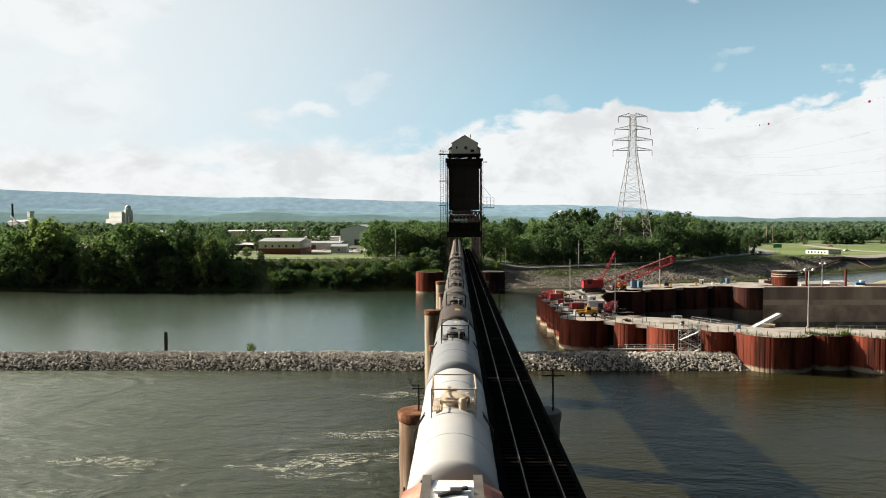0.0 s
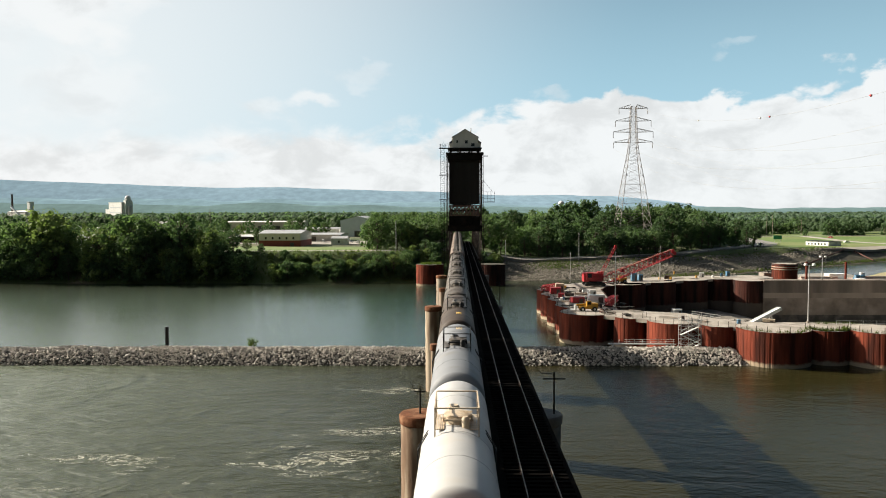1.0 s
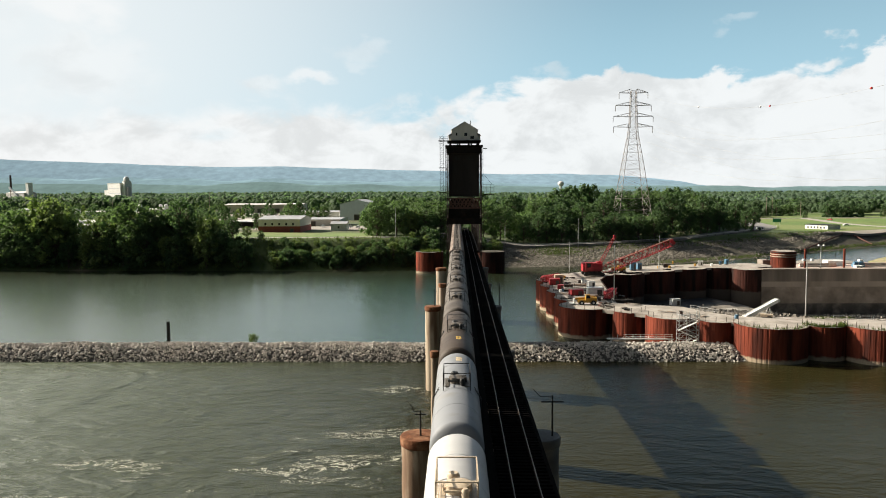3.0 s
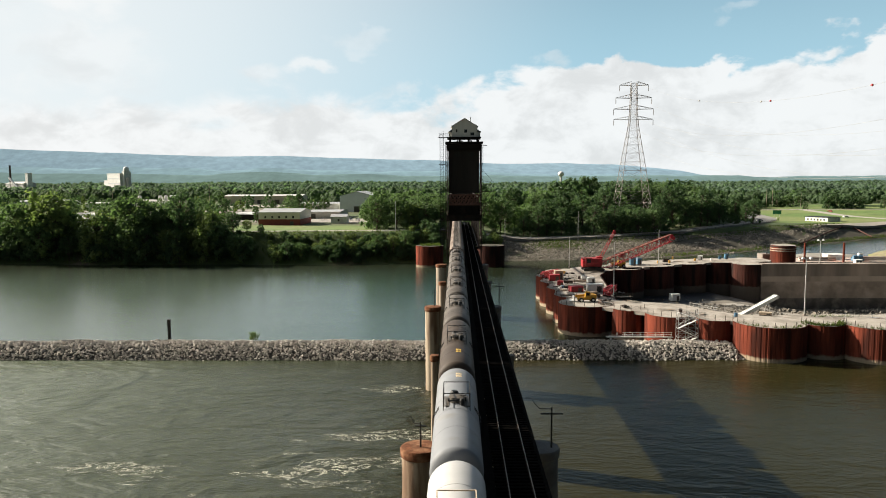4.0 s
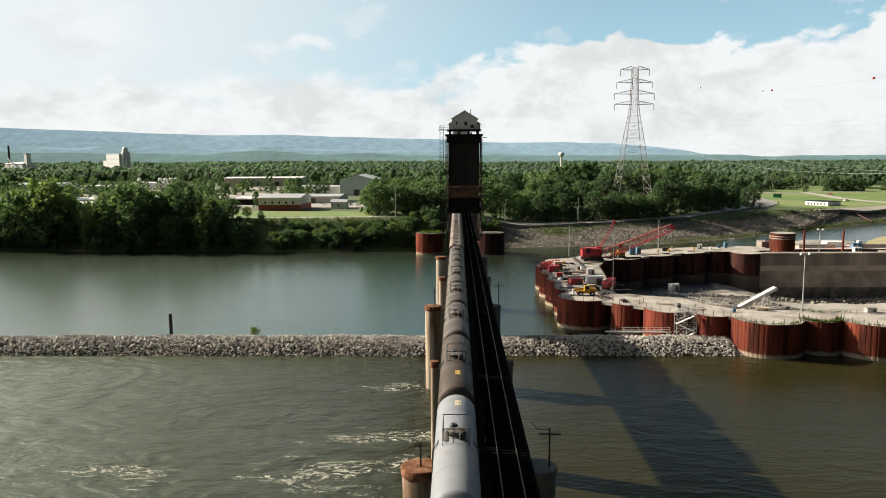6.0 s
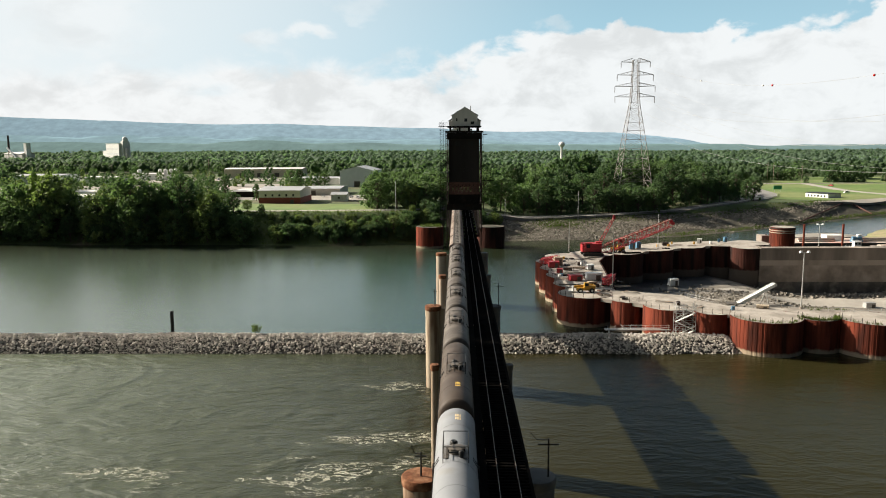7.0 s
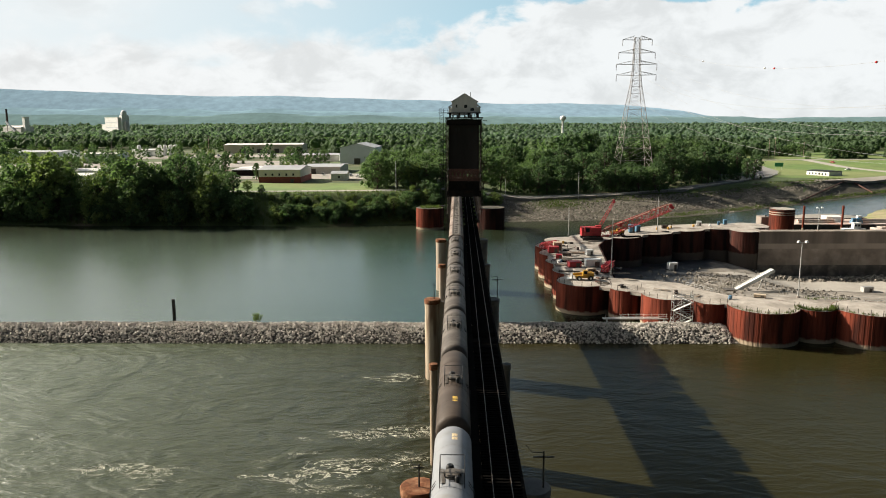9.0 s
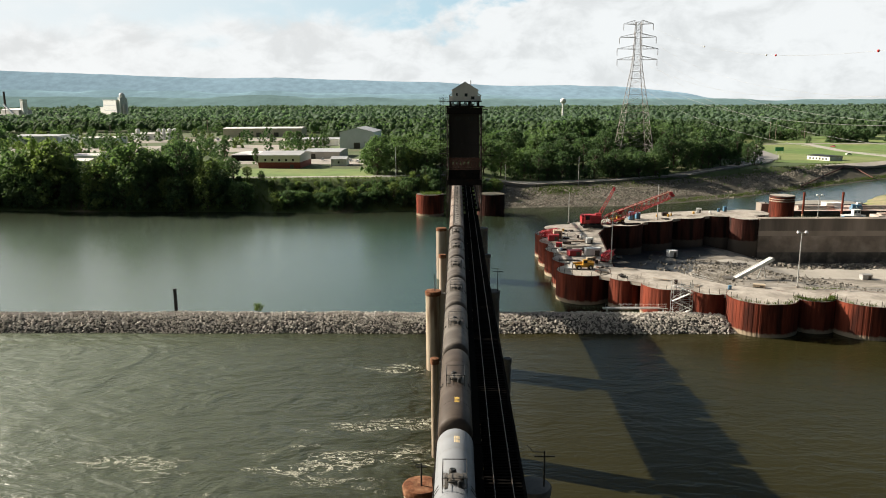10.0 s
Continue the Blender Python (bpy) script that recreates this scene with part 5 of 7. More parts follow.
def tank_car(length, mat, fit_mat, label, mark=None, edge=0.0, rust=False):
    """A tank car whose far head ends at y = edge; origin at rail level."""
    t = thing("tank_car", label, "tank car", "cars of the train", (TRACKS[0], edge - length / 2, RAIL))
    r, zc, L = 1.5, 2.86, length - 0.9
    prof = []
    for i in range(7):
        a = math.pi / 2 * i / 6
        prof.append((max(0.02, r * math.sin(a)), -L / 2 + 0.55 * (1 - math.cos(a))))
    rings = [-L / 2 + 0.6 + (L - 1.2) * k / 5 for k in range(6)]
    for y in rings[1:-1]:
        prof += [(r, y - 0.06), (r + 0.012, y - 0.05), (r + 0.012, y + 0.05), (r, y + 0.06)]
    prof += [(a, -b) for a, b in reversed(prof[:7])]
    part("tank", Shape().lathe((0, 0, zc), prof, 44, "y"), mat, t, "", True)
    part("underframe", Shape().box((0, 0, 1.05), (0.75, length - 0.3, 0.35)).box((0, -L / 2 + 1.2, 1.35), (2.5, 0.9, 0.5)).box((0, L / 2 - 1.2, 1.35), (2.5, 0.9, 0.5)).box((0, -length / 2 + 0.4, 1.15), (2.7, 0.25, 0.2)).box((0, length / 2 - 0.4, 1.15), (2.7, 0.25, 0.2)), "soot", t)
    for s in (-1, 1):
        truck(t, s * (L / 2 - 1.3))
        part("coupler", Shape().box((0, s * (length / 2 + 0.05), 0.88), (0.25, 0.9, 0.25)), "gear", t)
        part("end_rail", Shape().beam((-1.3, s * (length / 2 - 0.4), 1.2), (-1.3, s * (length / 2 - 0.4), 2.1), 0.05).beam((1.3, s * (length / 2 - 0.4), 1.2), (1.3, s * (length / 2 - 0.4), 2.1), 0.05).beam((-1.3, s * (length / 2 - 0.4), 2.1), (1.3, s * (length / 2 - 0.4), 2.1), 0.05), "soot", t)
    # top platform, railing and fittings
    zt = zc + r
    dark = "gear_pale" if rust else "soot"
    for x in (-0.68, 0.68):
        pl = Shape()
        for i in range(5):
            pl.box((x + (i - 2) * 0.075, 0, zt - 0.06), (0.055, 2.1, 0.05))
        part("grating", pl, fit_mat, t)
    rmat = "gear_pale" if rust else "soot"
    for x in (-0.86, 0.86):
        rl = part("railing", Shape().beam((x, -1.3, zt + 0.85), (x, 1.45, zt + 0.85), 0.05), rmat, t)
        part("mid_rail", Shape().beam((x, -1.3, zt + 0.4), (x, 1.45, zt + 0.4), 0.04), rmat, rl)
        for y in (-1.3, -0.4, 0.5, 1.45):
            part("rail_post", Shape().beam((x, y, zt - 0.3), (x, y, zt + 0.85), 0.05), rmat, rl)
    for y in (-1.3, 1.45):
        part("end_bar", Shape().beam((-0.86, y, zt + 0.85), (0.86, y, zt + 0.85), 0.05), rmat, t)
    part("manway", Shape().lathe((0.05, -0.15, zt - 0.15), [(0.5, 0), (0.5, 0.4), (0.56, 0.42), (0.56, 0.5), (0.3, 0.58)], 20), fit_mat, t, "", True)
    part("valve", Shape().lathe((-0.15, 0.75, zt - 0.1), [(0.28, 0), (0.28, 0.45), (0.2, 0.55)], 14), dark, t, "", True)
    part("vent", Shape().lathe((0.35, -0.85, zt - 0.1), [(0.16, 0), (0.16, 0.4), (0.1, 0.5)], 12), dark, t, "", True)
    part("valve_box", Shape().box((0.5, 0.2, zt + 0.05), (0.3, 0.3, 0.3), 0, 0.9), dark, t)
    part("hinge_arm", Shape().beam((0.05, -0.15, zt + 0.38), (0.6, -0.5, zt + 0.5), 0.07), dark, t)
    part("pipe", Shape().tube((-0.5, -0.7, zt + 0.2), (0.55, -0.75, zt + 0.25), 0.06, 0.06, 8), dark, t)
    part("valve_box", Shape().box((-0.45, 0.15, zt + 0.0), (0.22, 0.5, 0.25), 0, 0.9), dark, t)
    for x in (-1, 1):
        lad = Shape()
        for y in (-0.75, -0.3):
            lad.beam((x * 1.57, y, 1.1), (x * 1.57, y, zc + 0.5), 0.04).beam((x * 1.57, y, zc + 0.5), (x * 1.15, y, zt - 0.3), 0.04)
        for i in range(8):
            lad.beam((x * 1.57, -0.75, 1.25 + i * 0.3), (x * 1.57, -0.3, 1.25 + i * 0.3), 0.03)
        part("ladder", lad, "soot", t)
    if mark:
        for i in range(2):
            mk = Shape()
            yb, ln = mark[1] + i * 0.62, 0.5
            for k in range(-2, 2):
                a0, a1 = (k + 0.1) * 0.075 + 0.1, (k + 0.9) * 0.075 + 0.1
                mk.add([(math.sin(a) * (r + 0.006), y, zc + math.cos(a) * (r + 0.006)) for a, y in ((a0, yb), (a1, yb), (a1, yb + ln), (a0, yb + ln))], [(0, 1, 2, 3)])
            part("marking", mk, mark[0], t, "painted marking bars")
    return t


def hopper_car(length, edge, side, roof, label):
    """A covered hopper with a row of roof hatches; origin at rail level."""
    t = thing("hopper_car", label, "hopper car", "cars of the train", (TRACKS[0], edge - length / 2, RAIL))
    L = length - 1.1
    prof = [(-1.45, 1.0), (-1.58, 1.6), (-1.58, 3.5), (-1.4, 3.95), (-0.75, 4.28), (0.75, 4.28), (1.4, 3.95), (1.58, 3.5), (1.58, 1.6), (1.45, 1.0)]
    s = Shape()
    n = len(prof)
    s.v = [(x, -L / 2, z) for x, z in prof] + [(x, L / 2, z) for x, z in prof]
    s.f = [tuple(range(n)), tuple(range(2 * n - 1, n - 1, -1))] + [(i, n + i, n + (i + 1) % n, (i + 1) % n) for i in range(n)]
    k = int(L / 1.3)
    for i in range(k + 1):
        for x in (-1.61, 1.61):
            s.box((x, -L / 2 + 0.1 + (L - 0.2) * i / k, 2.5), (0.09, 0.12, 2.3))
    part("body", s, side, t)
    part("roof_walk", Shape().box((0, 0, 4.31), (1.3, L - 0.3, 0.05)), roof, t, "pale roof strip")
    for i in range(5):
        y = -L / 2 + 1.5 + i * (L - 3) / 4
        h = part("hatch", Shape().box((0, y, 4.40), (0.85, 1.7, 0.13)).beam((-0.5, y, 4.5), (0.5, y, 4.5), 0.07), roof, t)
        part("latch", Shape().beam((-0.35, y - 0.3, 4.49), (0.4, y + 0.15, 4.55), 0.1).box((0.1, y, 4.52), (0.3, 0.25, 0.12)), "soot", h)
    for x in (-0.72, 0.72):
        part("running_board", Shape().box((x, 0, 4.42), (0.26, L, 0.04)), "gear", t)
    for yy in (-L / 4, L / 4):
        part("chute", Shape().box((0, yy, 0.95), (1.2, 2.0, 0.7), 0, 1.6), side, t)
    part("underframe", Shape().box((0, 0, 1.0), (0.6, length - 0.2, 0.3)).box((0, -length / 2 + 0.5, 1.1), (2.9, 0.5, 0.2)).box((0, length / 2 - 0.5, 1.1), (2.9, 0.5, 0.2)), "soot", t)
    for sg in (-1, 1):
        truck(t, sg * (L / 2 - 1.2))
        part("end_ladder", Shape().beam((-1.4, sg * (L / 2 + 0.2), 1.0), (-1.4, sg * (L / 2 + 0.2), 4.0), 0.05).beam((-0.9, sg * (L / 2 + 0.2), 1.0), (-0.9, sg * (L / 2 + 0.2), 4.2), 0.05).beam((-1.4, sg * (L / 2 + 0.2), 2.2), (-0.9, sg * (L / 2 + 0.2), 2.2), 0.04), "soot", t)
    return t


hop = hopper_car(16.6, 21.9, "hopper", "white", "rust-brown covered hopper with pale roof hatches")
copy_thing(hop, Matrix.Translation((TRACKS[0], 21.9 - 1.5 * 16.6, RAIL)))
tank_car(16.2, "tank_white", "gear_pale", "white tank car with rust-streaked top fittings", None, 38.2, True)
tank_car(18.7, "tank_grey", "gear", "light grey tank car with black railing", ("orange_mark", 5.9), 57.0)
tank_car(19.6, "tank_black", "gear", "faded black tank car with yellow marking bars", ("yellow_mark", -5.6), 76.9)
dk = tank_car(17.4, "tank_dark", "gear", "dusty dark grey tank car", None, 94.5)
dk2 = tank_car(15.4, "tank_dark", "gear", "short dusty dark grey tank car", None, 110.0)
for e in (125.4, 140.8, 156.2):
    copy_thing(dk2, Matrix.Translation((TRACKS[0], e - 7.7, RAIL)))
hp = hopper_car(16.0, 172.3, "hopper_grey", "hopper_roof", "weathered brown covered hopper with pale gridded roof")
for i in range(1, 10):
    copy_thing(hp, Matrix.Translation((TRACKS[0], 172.3 + 16.0 * i - 8.0, RAIL)))


# ---- crane and plant on the cofferdam ----
def lattice(s, p, q, w0, w1, n, r=0.09):
    """A square lattice boom from p to q."""
    p, q = Vector(p), Vector(q)
    d = (q - p).normalized()
    sd = d.cross(Vector((0, 0, 1))).normalized()
    up = sd.cross(d)
    ring = []
    for i in range(n + 1):
        f = i / n
        w = w0 + (w1 - w0) * f if f > 0.12 else 0.5 * w0 + (w0 - 0.5 * w0) * f / 0.12
        c = p + (q - p) * f
        ring.append([c + sd * (a * w / 2) + up * (b * w / 2) for a, b in ((-1, -1), (1, -1), (1, 1), (-1, 1))])
    for i in range(n):
        for k in range(4):
            s.beam(ring[i][k], ring[i + 1][k], r * 1.5)
            s.beam(ring[i][k], ring[i + 1][(k + 1) % 4], r)
            s.beam(ring[i][k], ring[i][(k + 1) % 4], r)
    return s


def crane():
    t = thing("crawler_crane", "red lattice-boom crawler crane on the cofferdam", "crane", "", (46.3, 251.0, TOP))
    for y in (-2.4, 2.4):
        tr = Shape()
        pts = [(-3.2, 0.1), (3.2, 0.1), (3.6, 0.6), (3.2, 1.15), (-3.2, 1.15), (-3.6, 0.6)]
        n = len(pts)
        tr.v = [(x, y - 0.45, z) for x, z in pts] + [(x, y + 0.45, z) for x, z in pts]
        tr.f = [tuple(range(n)), tuple(range(2 * n - 1, n - 1, -1))] + [(i, n + i, n + (i + 1) % n, (i + 1) % n) for i in range(n)]
        part("crawler_track", tr, "soot", t)
    part("turntable", Shape().lathe((0, 0, 0.9), [(1.6, 0), (1.6, 0.5)], 20), "soot", t)
    b = Shape().box((-0.3, 0.4, 2.9), (6.6, 3.6, 2.8)).box((-3.0, 0, 2.6), (1.4, 4.2, 2.2)).box((2.2, 0.8, 4.5), (1.8, 1.6, 0.5))
    part("machinery_house", b, "crane_red", t)
    cabn = part("cab", Shape().box((-1.8, -2.0, 3.3), (2.4, 1.3, 2.7), 0, 0.92), "crane_red", t)
    part("window", Shape().box((-1.8, -2.62, 3.6), (1.3, 0.12, 1.3)), "glass", cabn)
    m = lattice(Shape(), (1.8, 0, 3.0), (7.2, 0, 13.2), 1.0, 0.6, 8, 0.055)
    part("mast", m, "crane_red", t)
    part("mast_head", Shape().box((7.2, 0, 13.2), (0.8, 0.9, 1.1), 0, 0.8), "crane_red", t)
    part("boom", lattice(Shape(), (3.0, 0, 1.7), (26.3, 0, 11.1), 2.9, 2.2, 15, 0.13), "crane_red", t)
    # upper chord in a pale colour that stands in for sunlight on it
    part("boom_chord", Shape().beam((4.2, -1.1, 3.8), (26.0, -0.9, 12.4), 0.26), "gear_pale", t, "upper boom chord with sunlight put into its pale colour")
    part("boom_head", Shape().box((26.5, 0, 11.6), (1.1, 1.4, 1.2), 0, 0.7).tube((27.0, -0.6, 11.0), (27.0, 0.6, 11.0), 0.6, 0.6, 14), "crane_red", t)
    part("boom_knee", Shape().box((9.6, 0, 5.3), (0.9, 1.5, 1.5), 0, 0.8), "crane_red", t)
    pend = Shape()
    for y in (-0.5, 0.5):
        pend.beam((7.2, y, 13.8), (26.2, y, 12.3), 0.05).beam((7.2, y, 13.8), (-3, y, 4.2), 0.06).beam((27.0, y * 0.3, 11), (27.0, y * 0.3, 4.6), 0.04)
    part("pendant_lines", pend, "soot", t)
    part("hook_block", Shape().box((27.0, 0, 4.3), (0.4, 0.4, 0.9)), "yellow", t)
    return t


crane()


def telehandler(x, y, z, rz, col, label, category, group=""):
    t = thing("loader", label, category, group, (x, y, z), rz)
    part("chassis", Shape().box((0, 0, 1.0), (4.6, 1.5, 0.7)).box((1.6, 0, 1.6), (1.6, 1.6, 0.7)), col, t)
    c = part("cab", Shape().box((0.1, -0.5, 2.0), (1.3, 0.95, 1.4), 0, 0.85), col, t)
    part("window", Shape().box((0.1, -0.97, 2.15), (0.9, 0.06, 0.7)), "glass", c)
    part("boom", Shape().beam((2.0, 0.45, 1.9), (-2.9, 0.45, 1.5), 0.4, 0.5), col, t)
    part("fork", Shape().box((-3.2, 0.3, 1.0), (0.3, 1.9, 1.3)).box((-3.8, 0.3, 0.45), (1.1, 1.7, 0.12)), "galv", t)
    for a in (-1.5, 1.5):
        for b in (-0.85, 0.85):
            w = part("wheel", Shape().tube((a, b - 0.2, 0.62), (a, b + 0.2, 0.62), 0.62, 0.62, 18), "tyre", t)
            part("rim", Shape().tube((a, b - 0.22, 0.62), (a, b + 0.22, 0.62), 0.28, 0.28, 12), "white", w)
    return t


telehandler(33.0, 186.6, TOP - 0.05, 0.05, "yellow", "yellow telescopic loader parked on gravel", "loader")
telehandler(56.8, 259.0, TOP, 0.3, "yellow", "yellow loader beside the red crane", "loader")


def block(name, x, y, z, s, mat, label, category, rz=0.0, trim="soot"):
    """A plain-sided box container or machine with skids, doors and a raised rim."""
    t = thing(name, label, category, "", (x, back_row(x, y), z), rz)
    part("body", Shape().box((0, 0, s[2] / 2 + 0.12), (s[0], s[1], s[2] - 0.1), 0, 0.985), mat, t)
    for e in (-0.35, 0.35):
        part("skid", Shape().box((0, e * s[1], 0.06), (s[0], 0.2, 0.14)), trim, t)
    part("lid", Shape().box((0, 0, s[2] + 0.12), (s[0] * 1.02, s[1] * 1.02, 0.1)), mat, t)
    part("door", Shape().box((s[0] * 0.22, -s[1] / 2 - 0.01, s[2] * 0.45), (s[0] * 0.3, 0.05, s[2] * 0.7)), "gear", t)
    return t


block("generator", 30.0, 226.0, TOP, (3.2, 2.2, 1.8), "crane_red", "red generator set on the cell top", "generator")
block("generator", 33.0, 203.5, TOP, (3.6, 2.2, 1.5), "crane_red", "red compressor among stacked timber", "compressor", 0.2)
block("site_container", 38.3, 204.0, TOP, (4.4, 2.3, 2.0), "white", "small white site container", "container", 0.1)
block("site_container", 31.8, 229.5, TOP, (2.6, 2.2, 2.6), "gear_pale", "tan equipment cabin on the cell top", "cabin")
block("pump_unit", 63.6, 261.0, TOP, (2.0, 1.8, 2.8), "blue", "blue pump unit behind the crane boom", "pump")
block("pump_unit", 66.2, 262.0, TOP, (1.7, 1.6, 2.2), "blue", "smaller blue pump unit", "pump", 0.3)
block("site_container", 74.0, 250.0, pit_z(74, 250), (3.0, 2.2, 2.3), "white", "white cabin on the pit floor", "cabin", 0.2)
block("truck_box", 137.0, 243.0, pit_z(137, 243), (3.4, 2.0, 1.7), "galv", "grey truck body beside the haul road", "truck", 0.1)


def lattice_lift(x, y, rz):
    """A red scissor-framed boom section lying on the platform."""
    t = thing("crane_jib", "red lattice jib section lying on the cell top", "crane part", "", (x, y, TOP), rz)
    part("jib_frame", lattice(Shape(), (-3.2, 0, 1.0), (3.4, 0, 1.9), 1.8, 1.3, 6, 0.16), "crane_red", t)
    part("cradle", Shape().box((-2, 0, 0.15), (0.4, 2.2, 0.3)).box((2, 0, 0.3), (0.4, 2.2, 0.6)), "post", t)
    return t


lattice_lift(41.0, 197.0, 1.0)
lattice_lift(29.5, 232.5, 0.4)


def timber_stack(x, y, z, n, ln, rz, mat, label):
    t = thing("timber_stack", label, "timber", "", (x, back_row(x, y), z), rz)
    rng = random.Random(int(x * 7 + y))
    for i in range(n):
        part("timber", Shape().box((rng.uniform(-0.3, 0.3), (i % 4 - 1.5) * 0.45, 0.15 + 0.3 * (i // 4)), (ln * rng.uniform(0.85, 1), 0.36, 0.26), rng.uniform(-0.03, 0.03)), mat, t)
    return t


timber_stack(36.0, 216.0, TOP - 0.2, 8, 9.0, 0.1, "gravel", "pale stacked timber mats")
timber_stack(36.5, 225.0, TOP - 0.2, 8, 10.0, 0.0, "pier_pale", "weathered stacked timber mats")
timber_stack(34.0, 211.0, TOP - 0.2, 6, 8.0, -0.1, "walk", "dark stacked timber beams")
timber_stack(61.0, 252.5, TOP - 0.2, 6, 7.0, 0.2, "walk", "dark timber beams by the crane")


def drum(x, y, mat, label):
    t = thing("drum", label, "drum", "drums on the cells", (x, back_row(x, y), TOP - 0.05))
    part("shell", Shape().lathe((0, 0, 0), [(0.42, 0), (0.44, 0.05), (0.42, 0.4), (0.44, 0.42), (0.42, 0.45), (0.42, 0.8), (0.44, 0.85), (0.42, 0.9)], 16), mat, t, "", True)
    part("bung", Shape().lathe((0.2, 0, 0.9), [(0.06, 0), (0.06, 0.04)], 8), "soot", t)
    return t


rd = random.Random(14)
for x, y in ((29.5, 209), (30.2, 210.3), (37.5, 193.8), (36.2, 192.6), (38.5, 231), (39.6, 232), (35.5, 243), (55.5, 262.5), (74.5, 262), (79, 261), (90.5, 262.5), (97, 261), (52.2, 171.5), (63, 166)):
    c, m = rd.choice((("white", "white"), ("blue", "blue"), ("rusty", "steel_rust"), ("yellow", "yellow")))
    drum(x, y, m, c + " steel drum standing on gravel")
for x, y, w, d, h, m, l in ((36.5, 196.5, 2.4, 1.2, 1.0, "gear_pale", "tan tool chest on the cell top"), (30.5, 216.5, 1.8, 1.4, 1.2, "crane_red", "small red welding set"), (40.5, 222.5, 2.2, 1.5, 1.5, "white", "white pump cover on the platform"), (33.5, 221, 2.6, 1.0, 0.7, "steel_rust", "rusty steel bin on the cell top"), (29.0, 235.5, 1.6, 1.6, 1.3, "crane_red", "red fuel tank at the cell edge"), (78.5, 264.0, 2.2, 1.4, 1.1, "steel_rust", "rusty skip behind the pit"), (93.5, 264.5, 1.8, 1.2, 1.6, "white", "white cabinet behind the pit"), (104.5, 264.5, 1.2, 1.0, 1.8, "blue", "blue pump at the wall corner"), (101.5, 263.2, 0.9, 0.8, 1.3, "blue", "small blue valve set"), (70.5, 168.0, 2.6, 1.3, 0.6, "gear_pale", "timber pallet on the gravel")):
    block("site_box", x, y, TOP - 0.1, (w, d, h), m, l, "site box", rd.uniform(-0.4, 0.4))


def loose_lot(x, y, rz, kind):
    """A small lot of loose site material lying on the gravel."""
    rng = random.Random(int(x * 13 + y * 7))
    if kind == "pipe":
        t = thing("pipe_bundle", "rusty steel pipes lying on the gravel", "pipes", "", (x, back_row(x, y), TOP - 0.05), rz)
        for i in range(4):
            part("pipe", Shape().tube((rng.uniform(-3, -2.4), i * 0.3 - 0.45, 0.14), (rng.uniform(2.4, 3.2), i * 0.3 - 0.45, 0.14), 0.13, 0.13, 8), "steel_rust" if i % 2 else "gear", t)
    elif kind == "board":
        t = thing("board_pile", "loose pale boards lying on the gravel", "boards", "", (x, back_row(x, y), TOP - 0.05), rz)
        for i in range(5):
            part("board", Shape().box((rng.uniform(-0.5, 0.5), rng.uniform(-0.9, 0.9), 0.08 + 0.07 * i), (rng.uniform(2.6, 4.5), 0.28, 0.06), rng.uniform(-0.4, 0.4)), "pier_pale" if i % 2 else "haul", t)
    else:
        t = thing("scrap_heap", "small heap of dark scrap on the gravel", "scrap", "", (x, back_row(x, y), TOP - 0.05), rz)
        for i in range(7):
            part("scrap", Shape().box((rng.uniform(-1.2, 1.2), rng.uniform(-1, 1), rng.uniform(0.1, 0.4)), (rng.uniform(0.4, 1.5), rng.uniform(0.2, 0.7), rng.uniform(0.15, 0.5)), rng.uniform(0, 3)), ("soot", "gear", "steel_rust", "lattice_rust")[i % 4], t)


rl = random.Random(52)
for x, y in ((30, 240), (34, 238), (37, 243), (29.5, 222), (35, 229), (38.5, 226), (31, 213.5), (38, 212), (41, 216), (30, 206), (36.5, 208), (41.5, 207), (30.5, 197), (34.5, 193.5), (38, 188), (37, 182.5), (46, 248), (43, 244), (53, 255.5), (58, 256), (60, 264), (71, 257), (76, 256), (83, 262), (88, 257), (98, 256), (41, 178.5), (50, 175), (56, 169), (44.5, 186), (45, 200), (44, 194)):
    loose_lot(x, y, rl.uniform(-0.6, 0.6), rl.choice(("pipe", "board", "scrap", "scrap")))


def light_pole(x, y, z, h, label, heads):
    t = thing("light_pole", label, "light pole", "site light poles", (x, y, z))
    part("base", Shape().lathe((0, 0, 0), [(0.4, 0), (0.35, 0.4)], 12), "concrete", t)
    part("mast", Shape().tube((0, 0, 0.3), (0, 0, h), 0.15, 0.10, 10), "galv", t)
    if heads:
        part("crossarm", Shape().beam((-0.9, 0, h), (0.9, 0, h), 0.12), "galv", t)
        for dx in (-0.9, 0.9):
            part("lamp_head", Shape().box((dx, -0.25, h + 0.25), (0.6, 0.7, 0.45), 0, 0.7), "white", t)
    return t


light_pole(79.3, 168.0, TOP - 0.2, 13.0, "tall grey light pole with two floodlights", True)
light_pole(41.2, 193.0, TOP - 0.2, 14.8, "tall grey light pole by the pit edge", False)
light_pole(40.0, 262.0, TOP - 0.3, 11.0, "thin grey light pole behind the crane", False)
light_pole(73.2, 268.0, TOP - 0.3, 13.0, "thin grey pole at the boom tip", False)
for x, y, h in ((-30, 362, 15), (63, 384, 15), (25, 383, 9)):
    light_pole(x, y, land(x, y) - 0.2, h, "grey street lamp pole on the river road", False)


